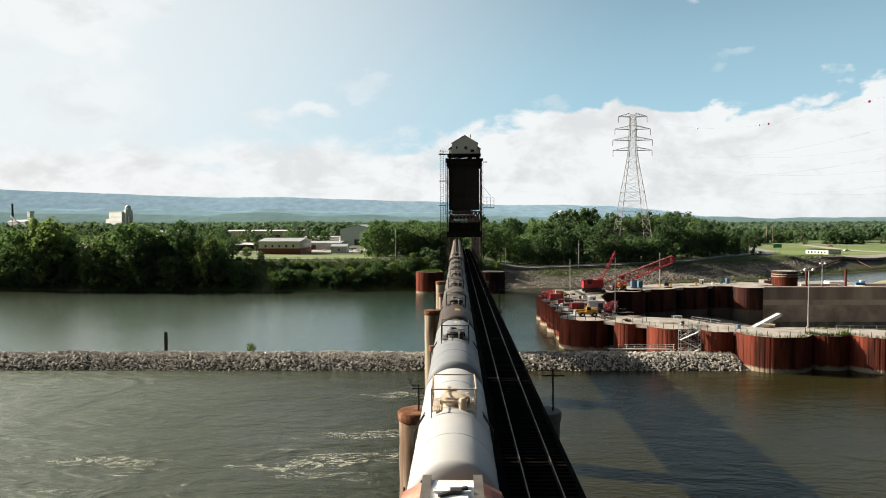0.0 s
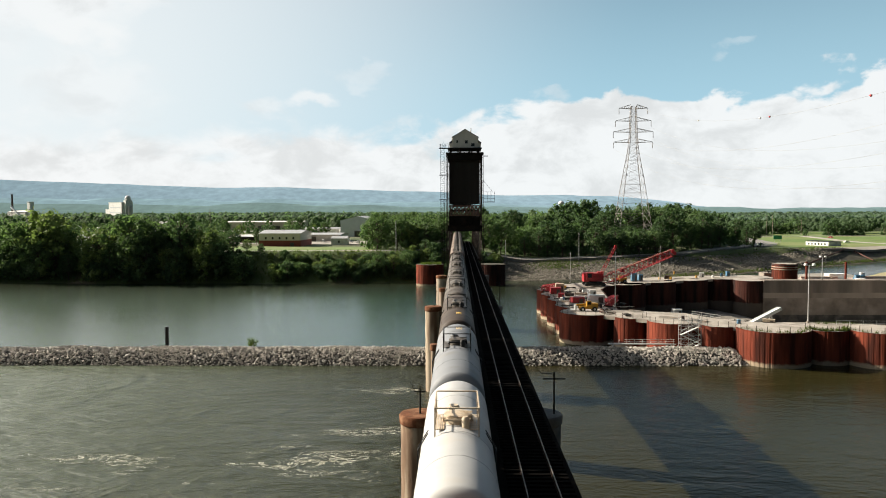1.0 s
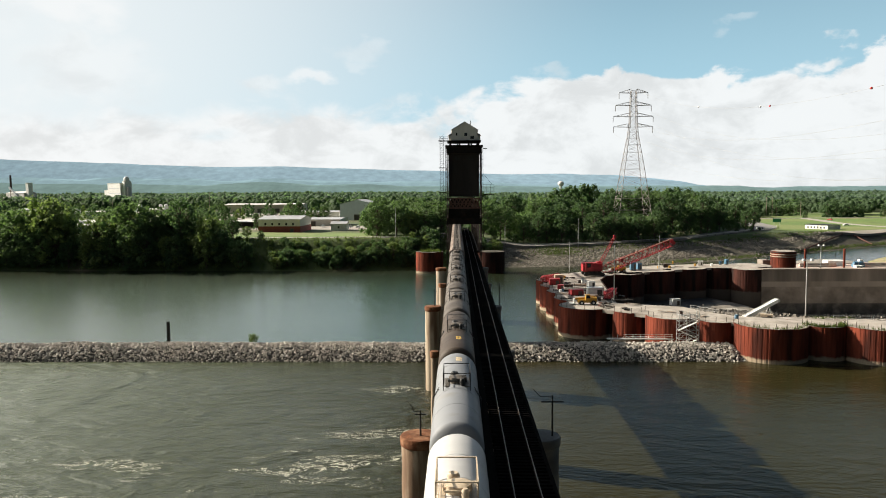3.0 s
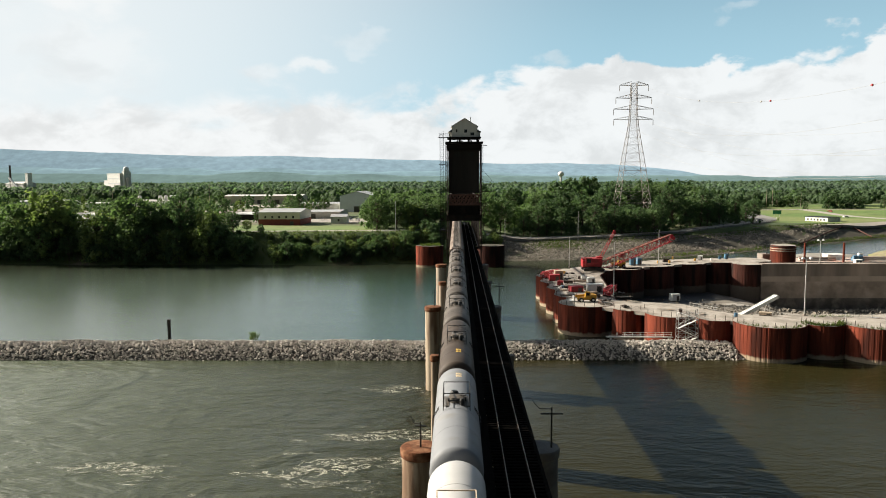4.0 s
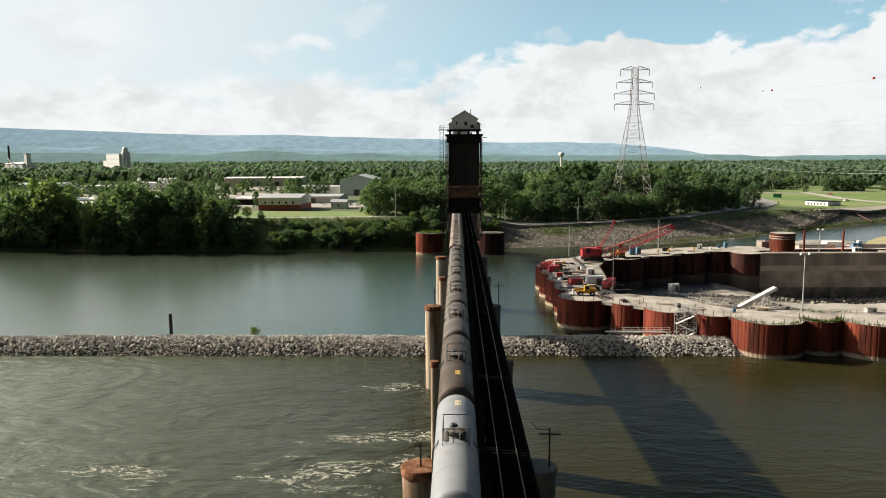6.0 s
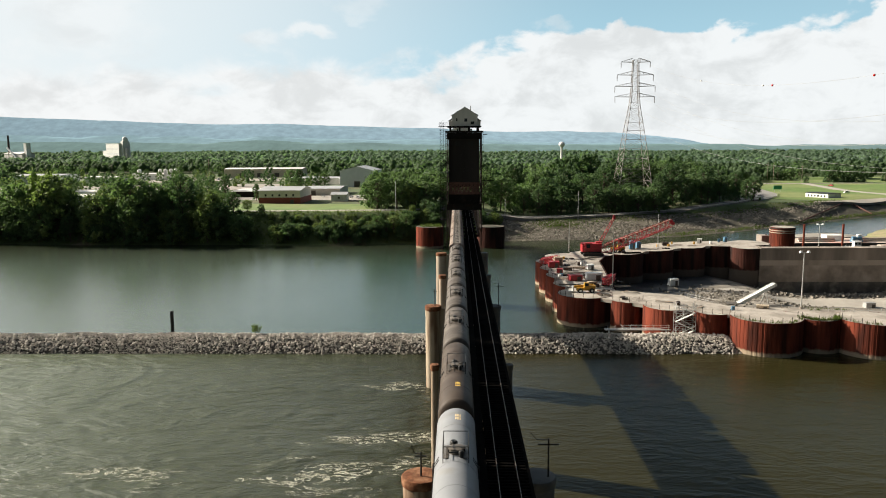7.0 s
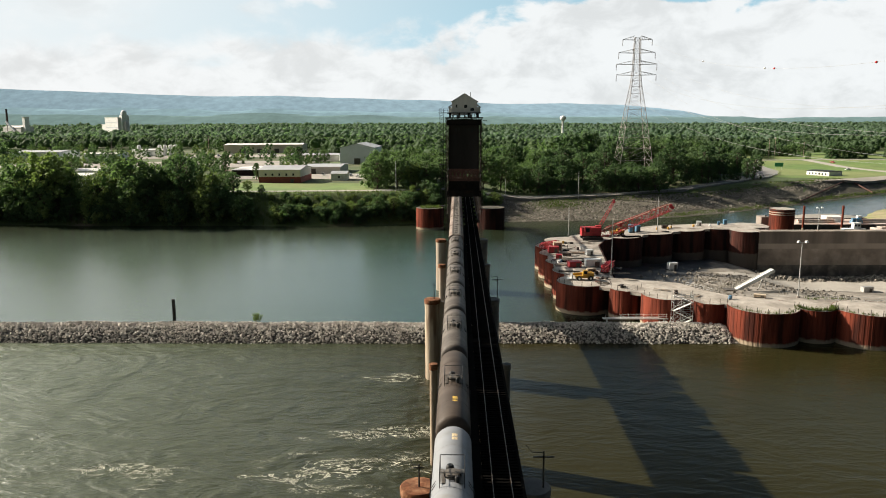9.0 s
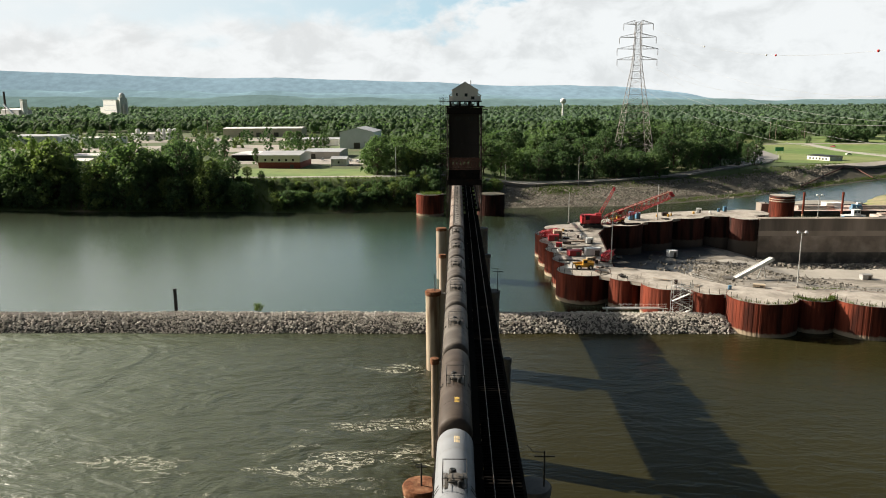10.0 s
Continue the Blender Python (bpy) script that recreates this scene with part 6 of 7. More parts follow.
def conveyor():
    t = thing("conveyor", "white conveyor tilted up from the pit edge", "conveyor", "", (0, 0, 0))
    a, b = Vector((78.4, 206.0, -0.4)), Vector((91.6, 211.5, 4.7))
    e = Vector((-0.25, 0.6, 0))
    part("belt_frame", Shape().beam(a, b, 1.5, 0.8).beam(a + e + Vector((0, 0, 0.5)), b + e + Vector((0, 0, 0.5)), 0.16).beam(a - e + Vector((0, 0, 0.5)), b - e + Vector((0, 0, 0.5)), 0.16), "white", t)
    for q in (0.35, 0.8):
        m = a.lerp(b, q)
        for sgn in (-1, 1):
            part("support", Shape().beam(m, (m.x + 1.2 * sgn, m.y + 0.8, pit_z(m.x + 1.2 * sgn, m.y + 0.8) - 0.3), 0.22), "galv", t)
    part("hopper", Shape().box((a.x - 0.9, a.y - 0.2, a.z + 0.3), (2.4, 2.2, 1.4), 0, 1.4).box((a.x - 0.9, a.y - 0.2, a.z - 1.0), (2.0, 1.8, 1.6)), "gear", t)
    part("drive_drum", Shape().tube((b.x + 0.1, b.y - 0.8, b.z), (b.x + 0.1, b.y + 0.8, b.z), 0.5, 0.5, 14), "galv", t)
    return t


conveyor()


def stair_tower():
    t = thing("scaffold_stair", "galvanised scaffold stair tower beside a cell", "scaffold stair", "", (51.6, 164.3, 0.9))
    w, d, h = 4.4, 1.8, 7.6
    for x in (-w / 2, 0, w / 2):
        for y in (-d / 2, d / 2):
            part("standard", Shape().tube((x, y, 0), (x, y, h + 1), 0.06, 0.06, 6), "galv", t)
    for z in (0.3, 2.3, 4.3, 6.3, 7.6):
        for y in (-d / 2, d / 2):
            part("ledger", Shape().beam((-w / 2, y, z), (w / 2, y, z), 0.07), "galv", t)
        for x in (-w / 2, w / 2):
            part("transom", Shape().beam((x, -d / 2, z), (x, d / 2, z), 0.07), "galv", t)
    for z in (1.3, 3.3, 5.3, 7.0):
        for y in (-d / 2, d / 2):
            part("guard_bar", Shape().beam((-w / 2, y, z), (w / 2, y, z), 0.05), "galv", t)
    for z in (0.3, 2.3, 4.3):
        for y in (-d / 2, d / 2):
            for x in (-w / 2, w / 2):
                part("brace", Shape().beam((x, y, z), (0, y, z + 2), 0.05), "galv", t)
    for i, (z0, z1) in enumerate(((0.3, 2.3), (2.3, 4.3), (4.3, 6.3), (6.3, 7.9))):
        a, b = (-w / 2, w / 2) if i % 2 == 0 else (w / 2, -w / 2)
        f = Shape().beam((a, -0.5, z0), (b, -0.5, z1), 0.7, 0.12).beam((a, -0.9, z0 + 1), (b, -0.9, z1 + 1), 0.08)
        for k in range(7):
            q = (k + 0.5) / 7
            f.box((a + (b - a) * q, -0.5, z0 + (z1 - z0) * q + 0.08), (0.3, 0.7, 0.05))
        part("flight", f, "white", t)
    return t


stair_tower()
gang = thing("gangway", "pale walkway with railings along the cell foot", "gangway", "", (41.6, 166.6, 2.75))
part("deck", Shape().box((0, 0, 0), (15, 1.2, 0.2)), "galv", gang)
gr = Shape()
for i in range(9):
    gr.beam((-7 + i * 1.75, -0.55, 0), (-7 + i * 1.75, -0.55, 1.1), 0.06)
gr.beam((-4, -0.55, 1.1), (7.2, -0.55, 1.1), 0.06).beam((-4, -0.55, 0.6), (7.2, -0.55, 0.6), 0.05).beam((-4, -0.55, 1.1), (-2, -0.55, 0.1), 0.06)
part("railing", gr, "white", gang)
part("leg", Shape().box((-6.5, 0, -0.9), (0.3, 0.8, 1.8)).box((6.5, 0, -0.9), (0.3, 0.8, 1.8)), "galv", gang)


# handrails along the platform edge
def fence_line(pts, z, label):
    t = thing("safety_rail", label, "railing", "", (0, 0, 0))
    for (xa, ya), (xb, yb) in zip(pts, pts[1:]):
        n = max(1, int(math.hypot(xb - xa, yb - ya) / 2.4))
        for i in range(n):
            x, y = xa + (xb - xa) * i / n, ya + (yb - ya) * i / n
            part("post", Shape().beam((x, y, z), (x, y, z + 1.1), 0.08), "galv", t)
        part("top_rail", Shape().beam((xa, ya, z + 1.1), (xb, yb, z + 1.1), 0.06).beam((xa, ya, z + 0.55), (xb, yb, z + 0.55), 0.05), "galv", t)
    return t


fence_line([(57.2, 180.5), (61.4, 173.0)], TOP - 0.3, "low galvanised safety rail at the pit edge")
fence_line([(84, 164.8), (98, 163.4), (120, 163.3)], TOP - 0.3, "post and wire fence along the grass strip")

# ---- barge behind the lock wall ----
bg_ = thing("work_barge", "faded red work barge moored behind the lock wall", "barge", "", (181.5, 333.0, 0))
part("hull", Shape().prism([(-34, -9), (40, -9), (40, 9), (-34, 9)], -1.5, 1.9), "soot", bg_)
part("deck", Shape().box((3, 0, 1.95), (72, 17, 0.12)), "pink", bg_, "faded pinkish deck")
part("deck_house", Shape().box((-12, 1, 3.2), (8, 5, 2.4), 0, 0.97), "white", bg_)
part("winch", Shape().box((-5, -6, 2.7), (4.5, 2.5, 1.4)).tube((-7, -6, 3.6), (-3, -6, 3.6), 0.9, 0.9, 14), "blue", bg_)
part("wheelhouse", Shape().box((-3.6, -5.2, 4.0), (1.8, 1.8, 2.6), 0, 0.9), "white", bg_)
part("crate", Shape().box((-16, -4, 2.6), (3, 2, 1.2), 0.3), "gear_pale", bg_)
part("crate", Shape().box((-25, 3, 2.5), (2.4, 2, 1.0), -0.2), "steel_rust", bg_)
part("gangway", Shape().box((16, -7, 2.9), (14, 1.1, 0.18), 0.06), "pink", bg_)
for i, x in enumerate((-22, 6, 22)):
    part("pipe_rack", Shape().tube((x - 8, -5 + i, 2.5), (x + 8, -5 + i, 2.5), 0.45, 0.45, 12).tube((x - 8, -4 + i, 2.5), (x + 8, -4 + i, 2.5), 0.45, 0.45, 12).tube((x - 8, -4.5 + i, 3.3), (x + 8, -4.5 + i, 3.3), 0.45, 0.45, 12), "pink", bg_)
t = thing("workboat", "small blue and white workboat behind the lock wall", "boat", "", (169.5, 315.5, 0))
hull = Shape()
hull.prism([(-4.6, -1.5), (3.2, -1.6), (5.2, 0), (3.2, 1.6), (-4.6, 1.5)], -0.6, 1.3)
part("hull", hull, "blue", t)
part("gunwale", Shape().prism([(-4.7, -1.6), (3.2, -1.7), (5.4, 0), (3.2, 1.7), (-4.7, 1.6)], 1.3, 1.5), "white", t)
cb = part("cabin", Shape().box((1.0, 0, 2.6), (3.0, 2.3, 2.4), 0, 0.9).box((1.0, 0, 3.85), (3.3, 2.5, 0.14)), "white", t)
for x in (0.2, 1.6):
    part("window", Shape().box((x, -1.12, 2.9), (0.9, 0.1, 0.8)), "glass", cb)
part("mast", Shape().tube((1.0, 0, 3.9), (1.0, 0, 6.2), 0.07, 0.05, 8), "galv", t)
part("wheel_rail", Shape().beam((-4.4, -1.4, 2.4), (-0.8, -1.4, 2.4), 0.06).beam((-4.4, -1.4, 1.5), (-4.4, -1.4, 2.4), 0.06).beam((-2.6, -1.4, 1.5), (-2.6, -1.4, 2.4), 0.06), "white", t)
t = thing("pontoon", "faded red pontoon with stacked pipes", "pontoon", "", (191.0, 315.0, 0))
part("hull", Shape().prism([(-13, -3.5), (14, -3.5), (14, 3.5), (-13, 3.5)], -1.0, 1.6), "pink", t)
for i in range(4):
    part("pipe", Shape().tube((-11, -1.5 + i, 2.0), (12, -1.5 + i, 2.0), 0.4, 0.4, 10), "pink", t)
light_pole(132.2, 270.0, 7.6, 8.2, "grey lamp post on the lock wall", True)
for x, y in ((151.0, 322), (168.0, 322.4)):
    t = thing("mooring_pile", "rust-red steel mooring pile standing in the river", "pile", "mooring piles", (x, y, 0))
    part("shaft", Shape().tube((0, 0, -12), (0, 0, 10.5), 0.45, 0.45, 12), "pile", t)
t = thing("gravel_barge", "barge loaded with pale crushed stone", "barge", "", (172, 352, 0))
part("hull", Shape().prism([(-16, -5), (20, -5), (20, 5), (-16, 5)], -1.5, 1.6), "steel_rust", t)
part("load", grid(span(-15, 19, 12), span(-4.5, 4.5, 6), lambda x, y: 1.5 + 1.6 * (1 - abs(y) / 4.5) * (1 - abs((x - 2) / 17) ** 3) + 0.3 * noise.noise((x, y, 1))), "haul", t)
spoil = grid(span(178, 262, 28), span(312, 402, 24), lambda x, y: -1.4 + 3.6 * max(0.0, 1 - ((x - 222) / 40) ** 2 - ((y - 352 - 0.9 * (x - 215)) / 36) ** 2) ** 0.6 + 0.5 * noise.noise((x * 0.12, y * 0.12, 3)))
structure("spoil_bank", spoil, "spoil", "low spoil bank of tan gravel and thin grass", "bank", True)
t = thing("marker_post", "dark square timber marker post behind the dike", "post", "", (-69.0, 173.5, 0))
part("shaft", Shape().box((0, 0, 2.3), (0.62, 0.6, 6.4)), "post", t)
part("cap", Shape().box((0, 0, 5.55), (0.7, 0.68, 0.12)), "soot", t)


def bank_pipe(path, label):
    t = thing("dredge_pipe", label, "pipe", "pipes on the bank", (0, 0, 0))
    pts = []
    for (xa, ya), (xb, yb) in zip(path, path[1:]):
        pts += [(xa + (xb - xa) * i / 8, ya + (yb - ya) * i / 8) for i in range(8)]
    pts.append(path[-1])
    q = [(x, y, max(0.3, land(x, y)) + 0.8) for x, y in pts]
    for a, b in zip(q, q[1:]):
        part("pipe_length", Shape().tube(a, b, 0.42, 0.42, 10), "lattice_rust", t)


bank_pipe([(195, 422), (220, 449), (249, 480)], "long dark dredge pipe up the river bank")
bank_pipe([(256, 482), (262, 470)], "short dark branch pipe down the bank")


# ---- pylon and lines ----
def pylon(x, y):
    zb, zt = land(x, y) - 0.5, 94.4
    t = thing("power_pylon", "tall weathered steel lattice power pylon among trees", "pylon", "", (x, y, zb))
    H = zt - zb
    prof = [(0.0, 10.6), (0.16, 8.9), (0.45, 5.6), (0.68, 2.6), (0.76, 2.0), (0.98, 1.5)]

    def w(f):
        return float(np.interp(f, [a for a, _ in prof], [b for _, b in prof]))

    lv = [0, 0.09, 0.17, 0.25, 0.32, 0.39, 0.45, 0.51, 0.565, 0.615, 0.66, 0.70, 0.735, 0.77, 0.805, 0.84, 0.875, 0.91, 0.945, 0.98]
    legs = [Shape() for _ in range(4)]
    br = Shape()
    sg = ((-1, -1), (1, -1), (1, 1), (-1, 1))
    for a, b in zip(lv, lv[1:]):
        for k in range(4):
            p0 = [sg[k][0] * w(a), sg[k][1] * w(a), a * H]
            p1 = [sg[k][0] * w(b), sg[k][1] * w(b), b * H]
            n = sg[(k + 1) % 4]
            q0, q1 = [n[0] * w(a), n[1] * w(a), a * H], [n[0] * w(b), n[1] * w(b), b * H]
            br.beam(p0, q1, 0.11).beam(q0, p1, 0.11).beam(p1, q1, 0.12)
    for k, leg in enumerate(legs):
        for f in lv:
            cx, cy = sg[k][0] * w(f), sg[k][1] * w(f)
            leg.v += [(cx + a * 0.13, cy + b * 0.13, f * H) for a, b in sg]
        for i in range(len(lv) - 1):
            leg.f += [(4 * i + j, 4 * i + (j + 1) % 4, 4 * i + 4 + (j + 1) % 4, 4 * i + 4 + j) for j in range(4)]
        part("leg", leg, "pylon", t)
    part("bracing", br, "pylon", t)
    for f, half in ((0.735, 11.2), (0.805, 11.4), (0.88, 10.2), (0.965, 8.2)):
        z = f * H
        for s in (-1, 1):
            arm = Shape()
            for dy in (-1.2, 1.2):
                arm.beam((s * 1.8, dy, z), (s * half, 0, z + 0.2), 0.22).beam((s * 1.7, dy, z + 2.2), (s * half, 0, z + 0.3), 0.18)
            for k in range(1, 5):
                xx = s * (1.8 + (half - 1.8) * k / 5)
                arm.beam((xx, 0, z), (s * (1.8 + (half - 1.8) * (k - 0.7) / 5), 0, z + 2.2 * (1 - (k - 0.7) / 5)), 0.13)
            a = part("crossarm", arm, "pylon", t)
            part("insulator", Shape().tube((s * half, 0, z), (s * half, 0, z - 3.2), 0.16, 0.16, 6), "gear", a)
    return t


pylon(101.3, 430.0)


# marker balls on the top wire, and the conductors below the crossarms
def sagging(x, z, sag):
    def at(y):
        u = (430.0 - y) / 490.0
        return (x, y, z - 4 * sag * u * (1 - u))
    return at


def hang(x, z, sag, r, label):
    at = sagging(x, z, sag)
    s = Shape()
    ys = span(430, -60, 36)
    for y in ys:
        x_, y_, z_ = at(y)
        s.v += [(x_ + r * math.cos(k * 1.2566), y_, z_ + r * math.sin(k * 1.2566)) for k in range(5)]
    for i in range(len(ys) - 1):
        s.f += [(5 * i + k, 5 * i + (k + 1) % 5, 5 * i + 5 + (k + 1) % 5, 5 * i + 5 + k) for k in range(5)]
    tagged(new("power_line", s.mesh("power_line", "wire")), label, "power line", "power lines")
    return at


for z in (68.4, 74.4, 80.6):
    for s_ in (-1, 1):
        hang(101.3 + s_ * 10.6, z, 30, 0.027, "pale sagging conductor from the pylon")
at = hang(106.9, 91.2, 29, 0.03, "thin top wire with marker balls")
for y, m, c in ((195, "balloon", "red"), (265, "white", "white"), (257, "balloon", "red"), (332, "white", "white")):
    p = at(y)
    ball = thing("marker_ball", c + " round marker ball on the top wire", "marker ball", "marker balls", p)
    part("shell", Shape().lathe((0, 0, 0), [(0.34 * math.sin(a) + 0.01, -0.34 * math.cos(a)) for a in span(0.02, 3.12, 10)], 16), m, ball, "", True)
    part("clamp", Shape().beam((0, -0.75, 0), (0, 0.75, 0), 0.12), "gear", ball)


def open_ground(x, y):
    """Where the far plain carries works, lawns or fields instead of trees."""
    if x < -52 and y < 640 or -0.62 * y < x < -0.085 * y and y < (700 if x > -0.17 * y else 830 if x > -250 else 890):
        return True
    if y < 640 and x > 180:
        return True
    if 180 < x < 520 and y < 900 and noise.noise((x * 0.012, y * 0.008, 9)) > -0.35:
        return True
    if -420 < x < 60 and 1000 < y < 1160 and noise.noise((x * 0.01, y * 0.006, 2)) > 0.28:
        return True
    return 900 < y and noise.noise((x * 0.004, y * 0.002, 6)) > 0.52


# ---- trees ----
def leaf_cloud(s, rng, c, rad, n, size):
    """n small leaf sprays spread through the outer shell of an ellipsoid."""
    for _ in range(n):
        while True:
            d = Vector((rng.uniform(-1, 1), rng.uniform(-1, 1), rng.uniform(-1, 1)))
            if 0.05 < d.length < 1:
                break
        d = d.normalized() * (0.50 + 0.75 * rng.random() ** 1.5)
        p = Vector((c[0] + d.x * rad[0], c[1] + d.y * rad[1], c[2] + d.z * rad[2]))
        nrm = (d + Vector((rng.uniform(-1, 1), rng.uniform(-1, 1), rng.uniform(-0.6, 1.2))) * 0.45).normalized()
        a = nrm.orthogonal().normalized()
        b = nrm.cross(a)
        th = rng.uniform(0, 6.28)
        u, v = a * math.cos(th) + b * math.sin(th), b * math.cos(th) - a * math.sin(th)
        k = size * rng.uniform(0.6, 1.3)
        w = k * rng.uniform(0.5, 0.9)
        s.add([tuple(p - u * k), tuple(p - v * w + nrm * k * 0.15), tuple(p + u * k), tuple(p + v * w + nrm * k * 0.15)], [(0, 1, 2, 3)])


def broadleaf(name, seed, height, width, leaves, mat, size, low, label, skirt=False, n=56):
    """A tapered trunk with limbs and a crown of leaf sprays on many lobes."""
    rng = random.Random(seed)
    t = thing(name, label, "tree", "trees on the banks", (0, 0, -200))
    tr = Shape()
    bend = (rng.uniform(-0.04, 0.04), rng.uniform(-0.04, 0.04))
    prev, r = Vector((0, 0, -0.6)), height * 0.020
    for i in range(1, 6):
        z = height * 0.75 * i / 5
        q = Vector((bend[0] * z + rng.uniform(-0.15, 0.15), bend[1] * z + rng.uniform(-0.15, 0.15), z))
        tr.tube(prev, q, r, r * 0.78, 8, i == 5)
        prev, r = q, r * 0.78
    lobes = []
    zc, rz_ = height * (low + 1.0) / 2, height * (1.0 - low) / 2
    for i in range(n):
        h = -0.85 + 1.8 * (i + 0.5) / n
        a = i * 2.4 + rng.uniform(-0.5, 0.5)
        k = math.sqrt(max(0.05, 1 - min(1, h * h))) * rng.uniform(0.38, 0.92)
        c = Vector((math.cos(a) * k * width / 2 + bend[0] * zc, math.sin(a) * k * width / 2 + bend[1] * zc, zc + h * rz_ * 0.74))
        b = width * (rng.uniform(0.07, 0.17) if n > 20 else rng.uniform(0.10, 0.21))
        lobes.append((c, (b, b, b * rng.uniform(0.65, 0.95))))
        tr.tube(Vector((bend[0] * c.z, bend[1] * c.z, max(height * 0.12, c.z - height * 0.18))), c, height * 0.006, height * 0.003, 3, False)
    if skirt:
        for i in range(6):
            a = rng.uniform(0, 6.28)
            b = width * rng.uniform(0.13, 0.22)
            lobes.append((Vector((math.cos(a) * width * 0.33, math.sin(a) * width * 0.33, height * rng.uniform(0.06, 0.22))), (b, b, b)))
    part("trunk", tr, "bark", t)
    cr = Shape()
    per = leaves // len(lobes)
    for c, rad in lobes:
        leaf_cloud(cr, rng, c, rad, per, size)
    for c, rad in lobes:
        cr.lathe(c, [(max(0.02, math.sin(a)) * rad[0] * (0.46 if n > 20 else 0.62) * rng.uniform(0.75, 1.2), -math.cos(a) * rad[2] * (0.46 if n > 20 else 0.62)) for a in span(0.3, 2.85, 2)], 4 if n > 20 else 6)
    part("crown", cr, mat, t)
    return t


KINDS = [
    broadleaf("broadleaf_tree", 1, 22, 17, 1850, "leaf_a", 0.45, 0.16, "full green broadleaf tree on the bank", True),
    broadleaf("broadleaf_tree", 2, 25, 17, 1850, "leaf_b", 0.45, 0.18, "tall dark green broadleaf tree", True),
    broadleaf("broadleaf_tree", 3, 18, 14, 1600, "leaf_c", 0.42, 0.14, "sunlit yellow-green broadleaf tree", True),
    broadleaf("broadleaf_tree", 4, 20, 19, 1900, "leaf_a", 0.46, 0.14, "broad green river-bank tree", True),
    broadleaf("broadleaf_tree", 5, 23, 13, 1600, "leaf_b", 0.43, 0.14, "slender dark green bank tree", True),
    broadleaf("shrub", 6, 8, 8, 520, "leaf_c", 0.46, 0.05, "low yellow-green bank shrub", True),
    broadleaf("shrub", 7, 9, 9, 520, "leaf_b", 0.46, 0.05, "low dark bank shrub", True),
    broadleaf("conifer", 8, 16, 6.5, 1300, "leaf_b", 0.42, 0.06, "dark narrow evergreen tree", True),
]
KINDS += [
    broadleaf("broadleaf_tree", 11, 22, 18, 620, "leaf_a", 0.78, 0.12, "rounded green tree in the valley", True, 13),
    broadleaf("broadleaf_tree", 12, 24, 17, 620, "leaf_b", 0.78, 0.12, "rounded dark tree in the valley", True, 13),
    broadleaf("broadleaf_tree", 13, 19, 18, 620, "leaf_c", 0.75, 0.12, "pale green tree in the valley", True, 13),
]
FIRST = [0] * len(KINDS)


def plant(k, x, y, scale, rz, sink=0.3):
    m = Matrix.Translation((x, y, land(x, y) - sink)) @ Matrix.Rotation(rz, 4, "Z") @ Matrix.Diagonal((scale, scale, scale, 1))
    if FIRST[k]:
        ob = copy_thing(KINDS[k], m)
    else:
        ob = KINDS[k]
        ob.matrix_basis = Matrix.Translation((x, y, land(x, y) - sink))
        FIRST[k] = 1
    return ob


rng = random.Random(21)
WORKS = [(-111, -86, 405, 440), (-93, -64, 570, 616), (-144, -99, 624, 656), (-100, -76, 478, 516), (-141, -121, 455, 500), (-182, -124, 520, 570), (-228, -194, 470, 510), (-241, -217, 440, 470), (-231, -211, 405, 437), (-301, -263, 445, 492), (-75, -62, 425, 438)]
# wooded left bank: the skyline of the crowns rises and falls along it
HEIGHTS = (22, 25, 18, 20, 23)


def skyline(x):
    return float(np.interp(x, [-290, -217, -203, -193, -186, -178, -165, -150, -140, -130, -121, -108, -99, -93], [28, 29, 30, 36, 25, 23, 31, 34, 30, 35, 28, 27, 19, 11]))


for i in range(88):
    x = -290 + 194 * (i + rng.uniform(-0.8, 0.8)) / 87
    d = 1.5 + 20 * rng.random() ** 1.3
    k = rng.choice((0, 1, 2, 3, 3, 4))
    y = bank_y(x) + d
    plant(k, x, y, max(0.3, (skyline(x) * (rng.uniform(0.72, 0.98) if d > 8 else rng.uniform(0.45, 0.80)) - land(x, y)) / HEIGHTS[k]), rng.uniform(0, 6.28))
for i in range(46):
    x = rng.uniform(-275, -70)
    plant(rng.choice((5, 6, 6)), x, bank_y(x) + rng.uniform(0.5, 6), rng.uniform(0.6, 1.15), rng.uniform(0, 6.28))
for x, d, k, z in ((-196, 7, 2, 37), (-191, 5, 2, 33), (-152, 6, 3, 34), (-130, 8, 4, 36), (-116, 5, 2, 27), (-168, 4, 2, 27), (-209, 6, 3, 31)):
    plant(k, x, bank_y(x) + d, (z - land(x, bank_y(x) + d)) / HEIGHTS[k], rng.uniform(0, 6.28))
# low growth before the lawn
for i in range(84):
    x = rng.uniform(-92, -19)
    d = rng.uniform(0.5, 14)
    plant(rng.choice((5, 6, 6)), x, bank_y(x) + d, rng.uniform(0.5, 0.9) * (1 - 0.03 * d), rng.uniform(0, 6.28))
for x, d, sc in ((-72, 4, 0.36), (-57, 4, 0.36), (-48, 5, 0.38), (-37, 5, 0.45), (-30, 6, 0.5), (-24, 6, 0.5)):
    plant(rng.choice((0, 2, 3)), x, bank_y(x) + d, sc, rng.uniform(0, 6.28))
for i in range(40):
    x = rng.uniform(-24, 22)
    plant(rng.choice((5, 6, 6)), x, bank_y(x) + rng.uniform(2, 22), rng.uniform(0.4, 0.85), rng.uniform(0, 6.28))
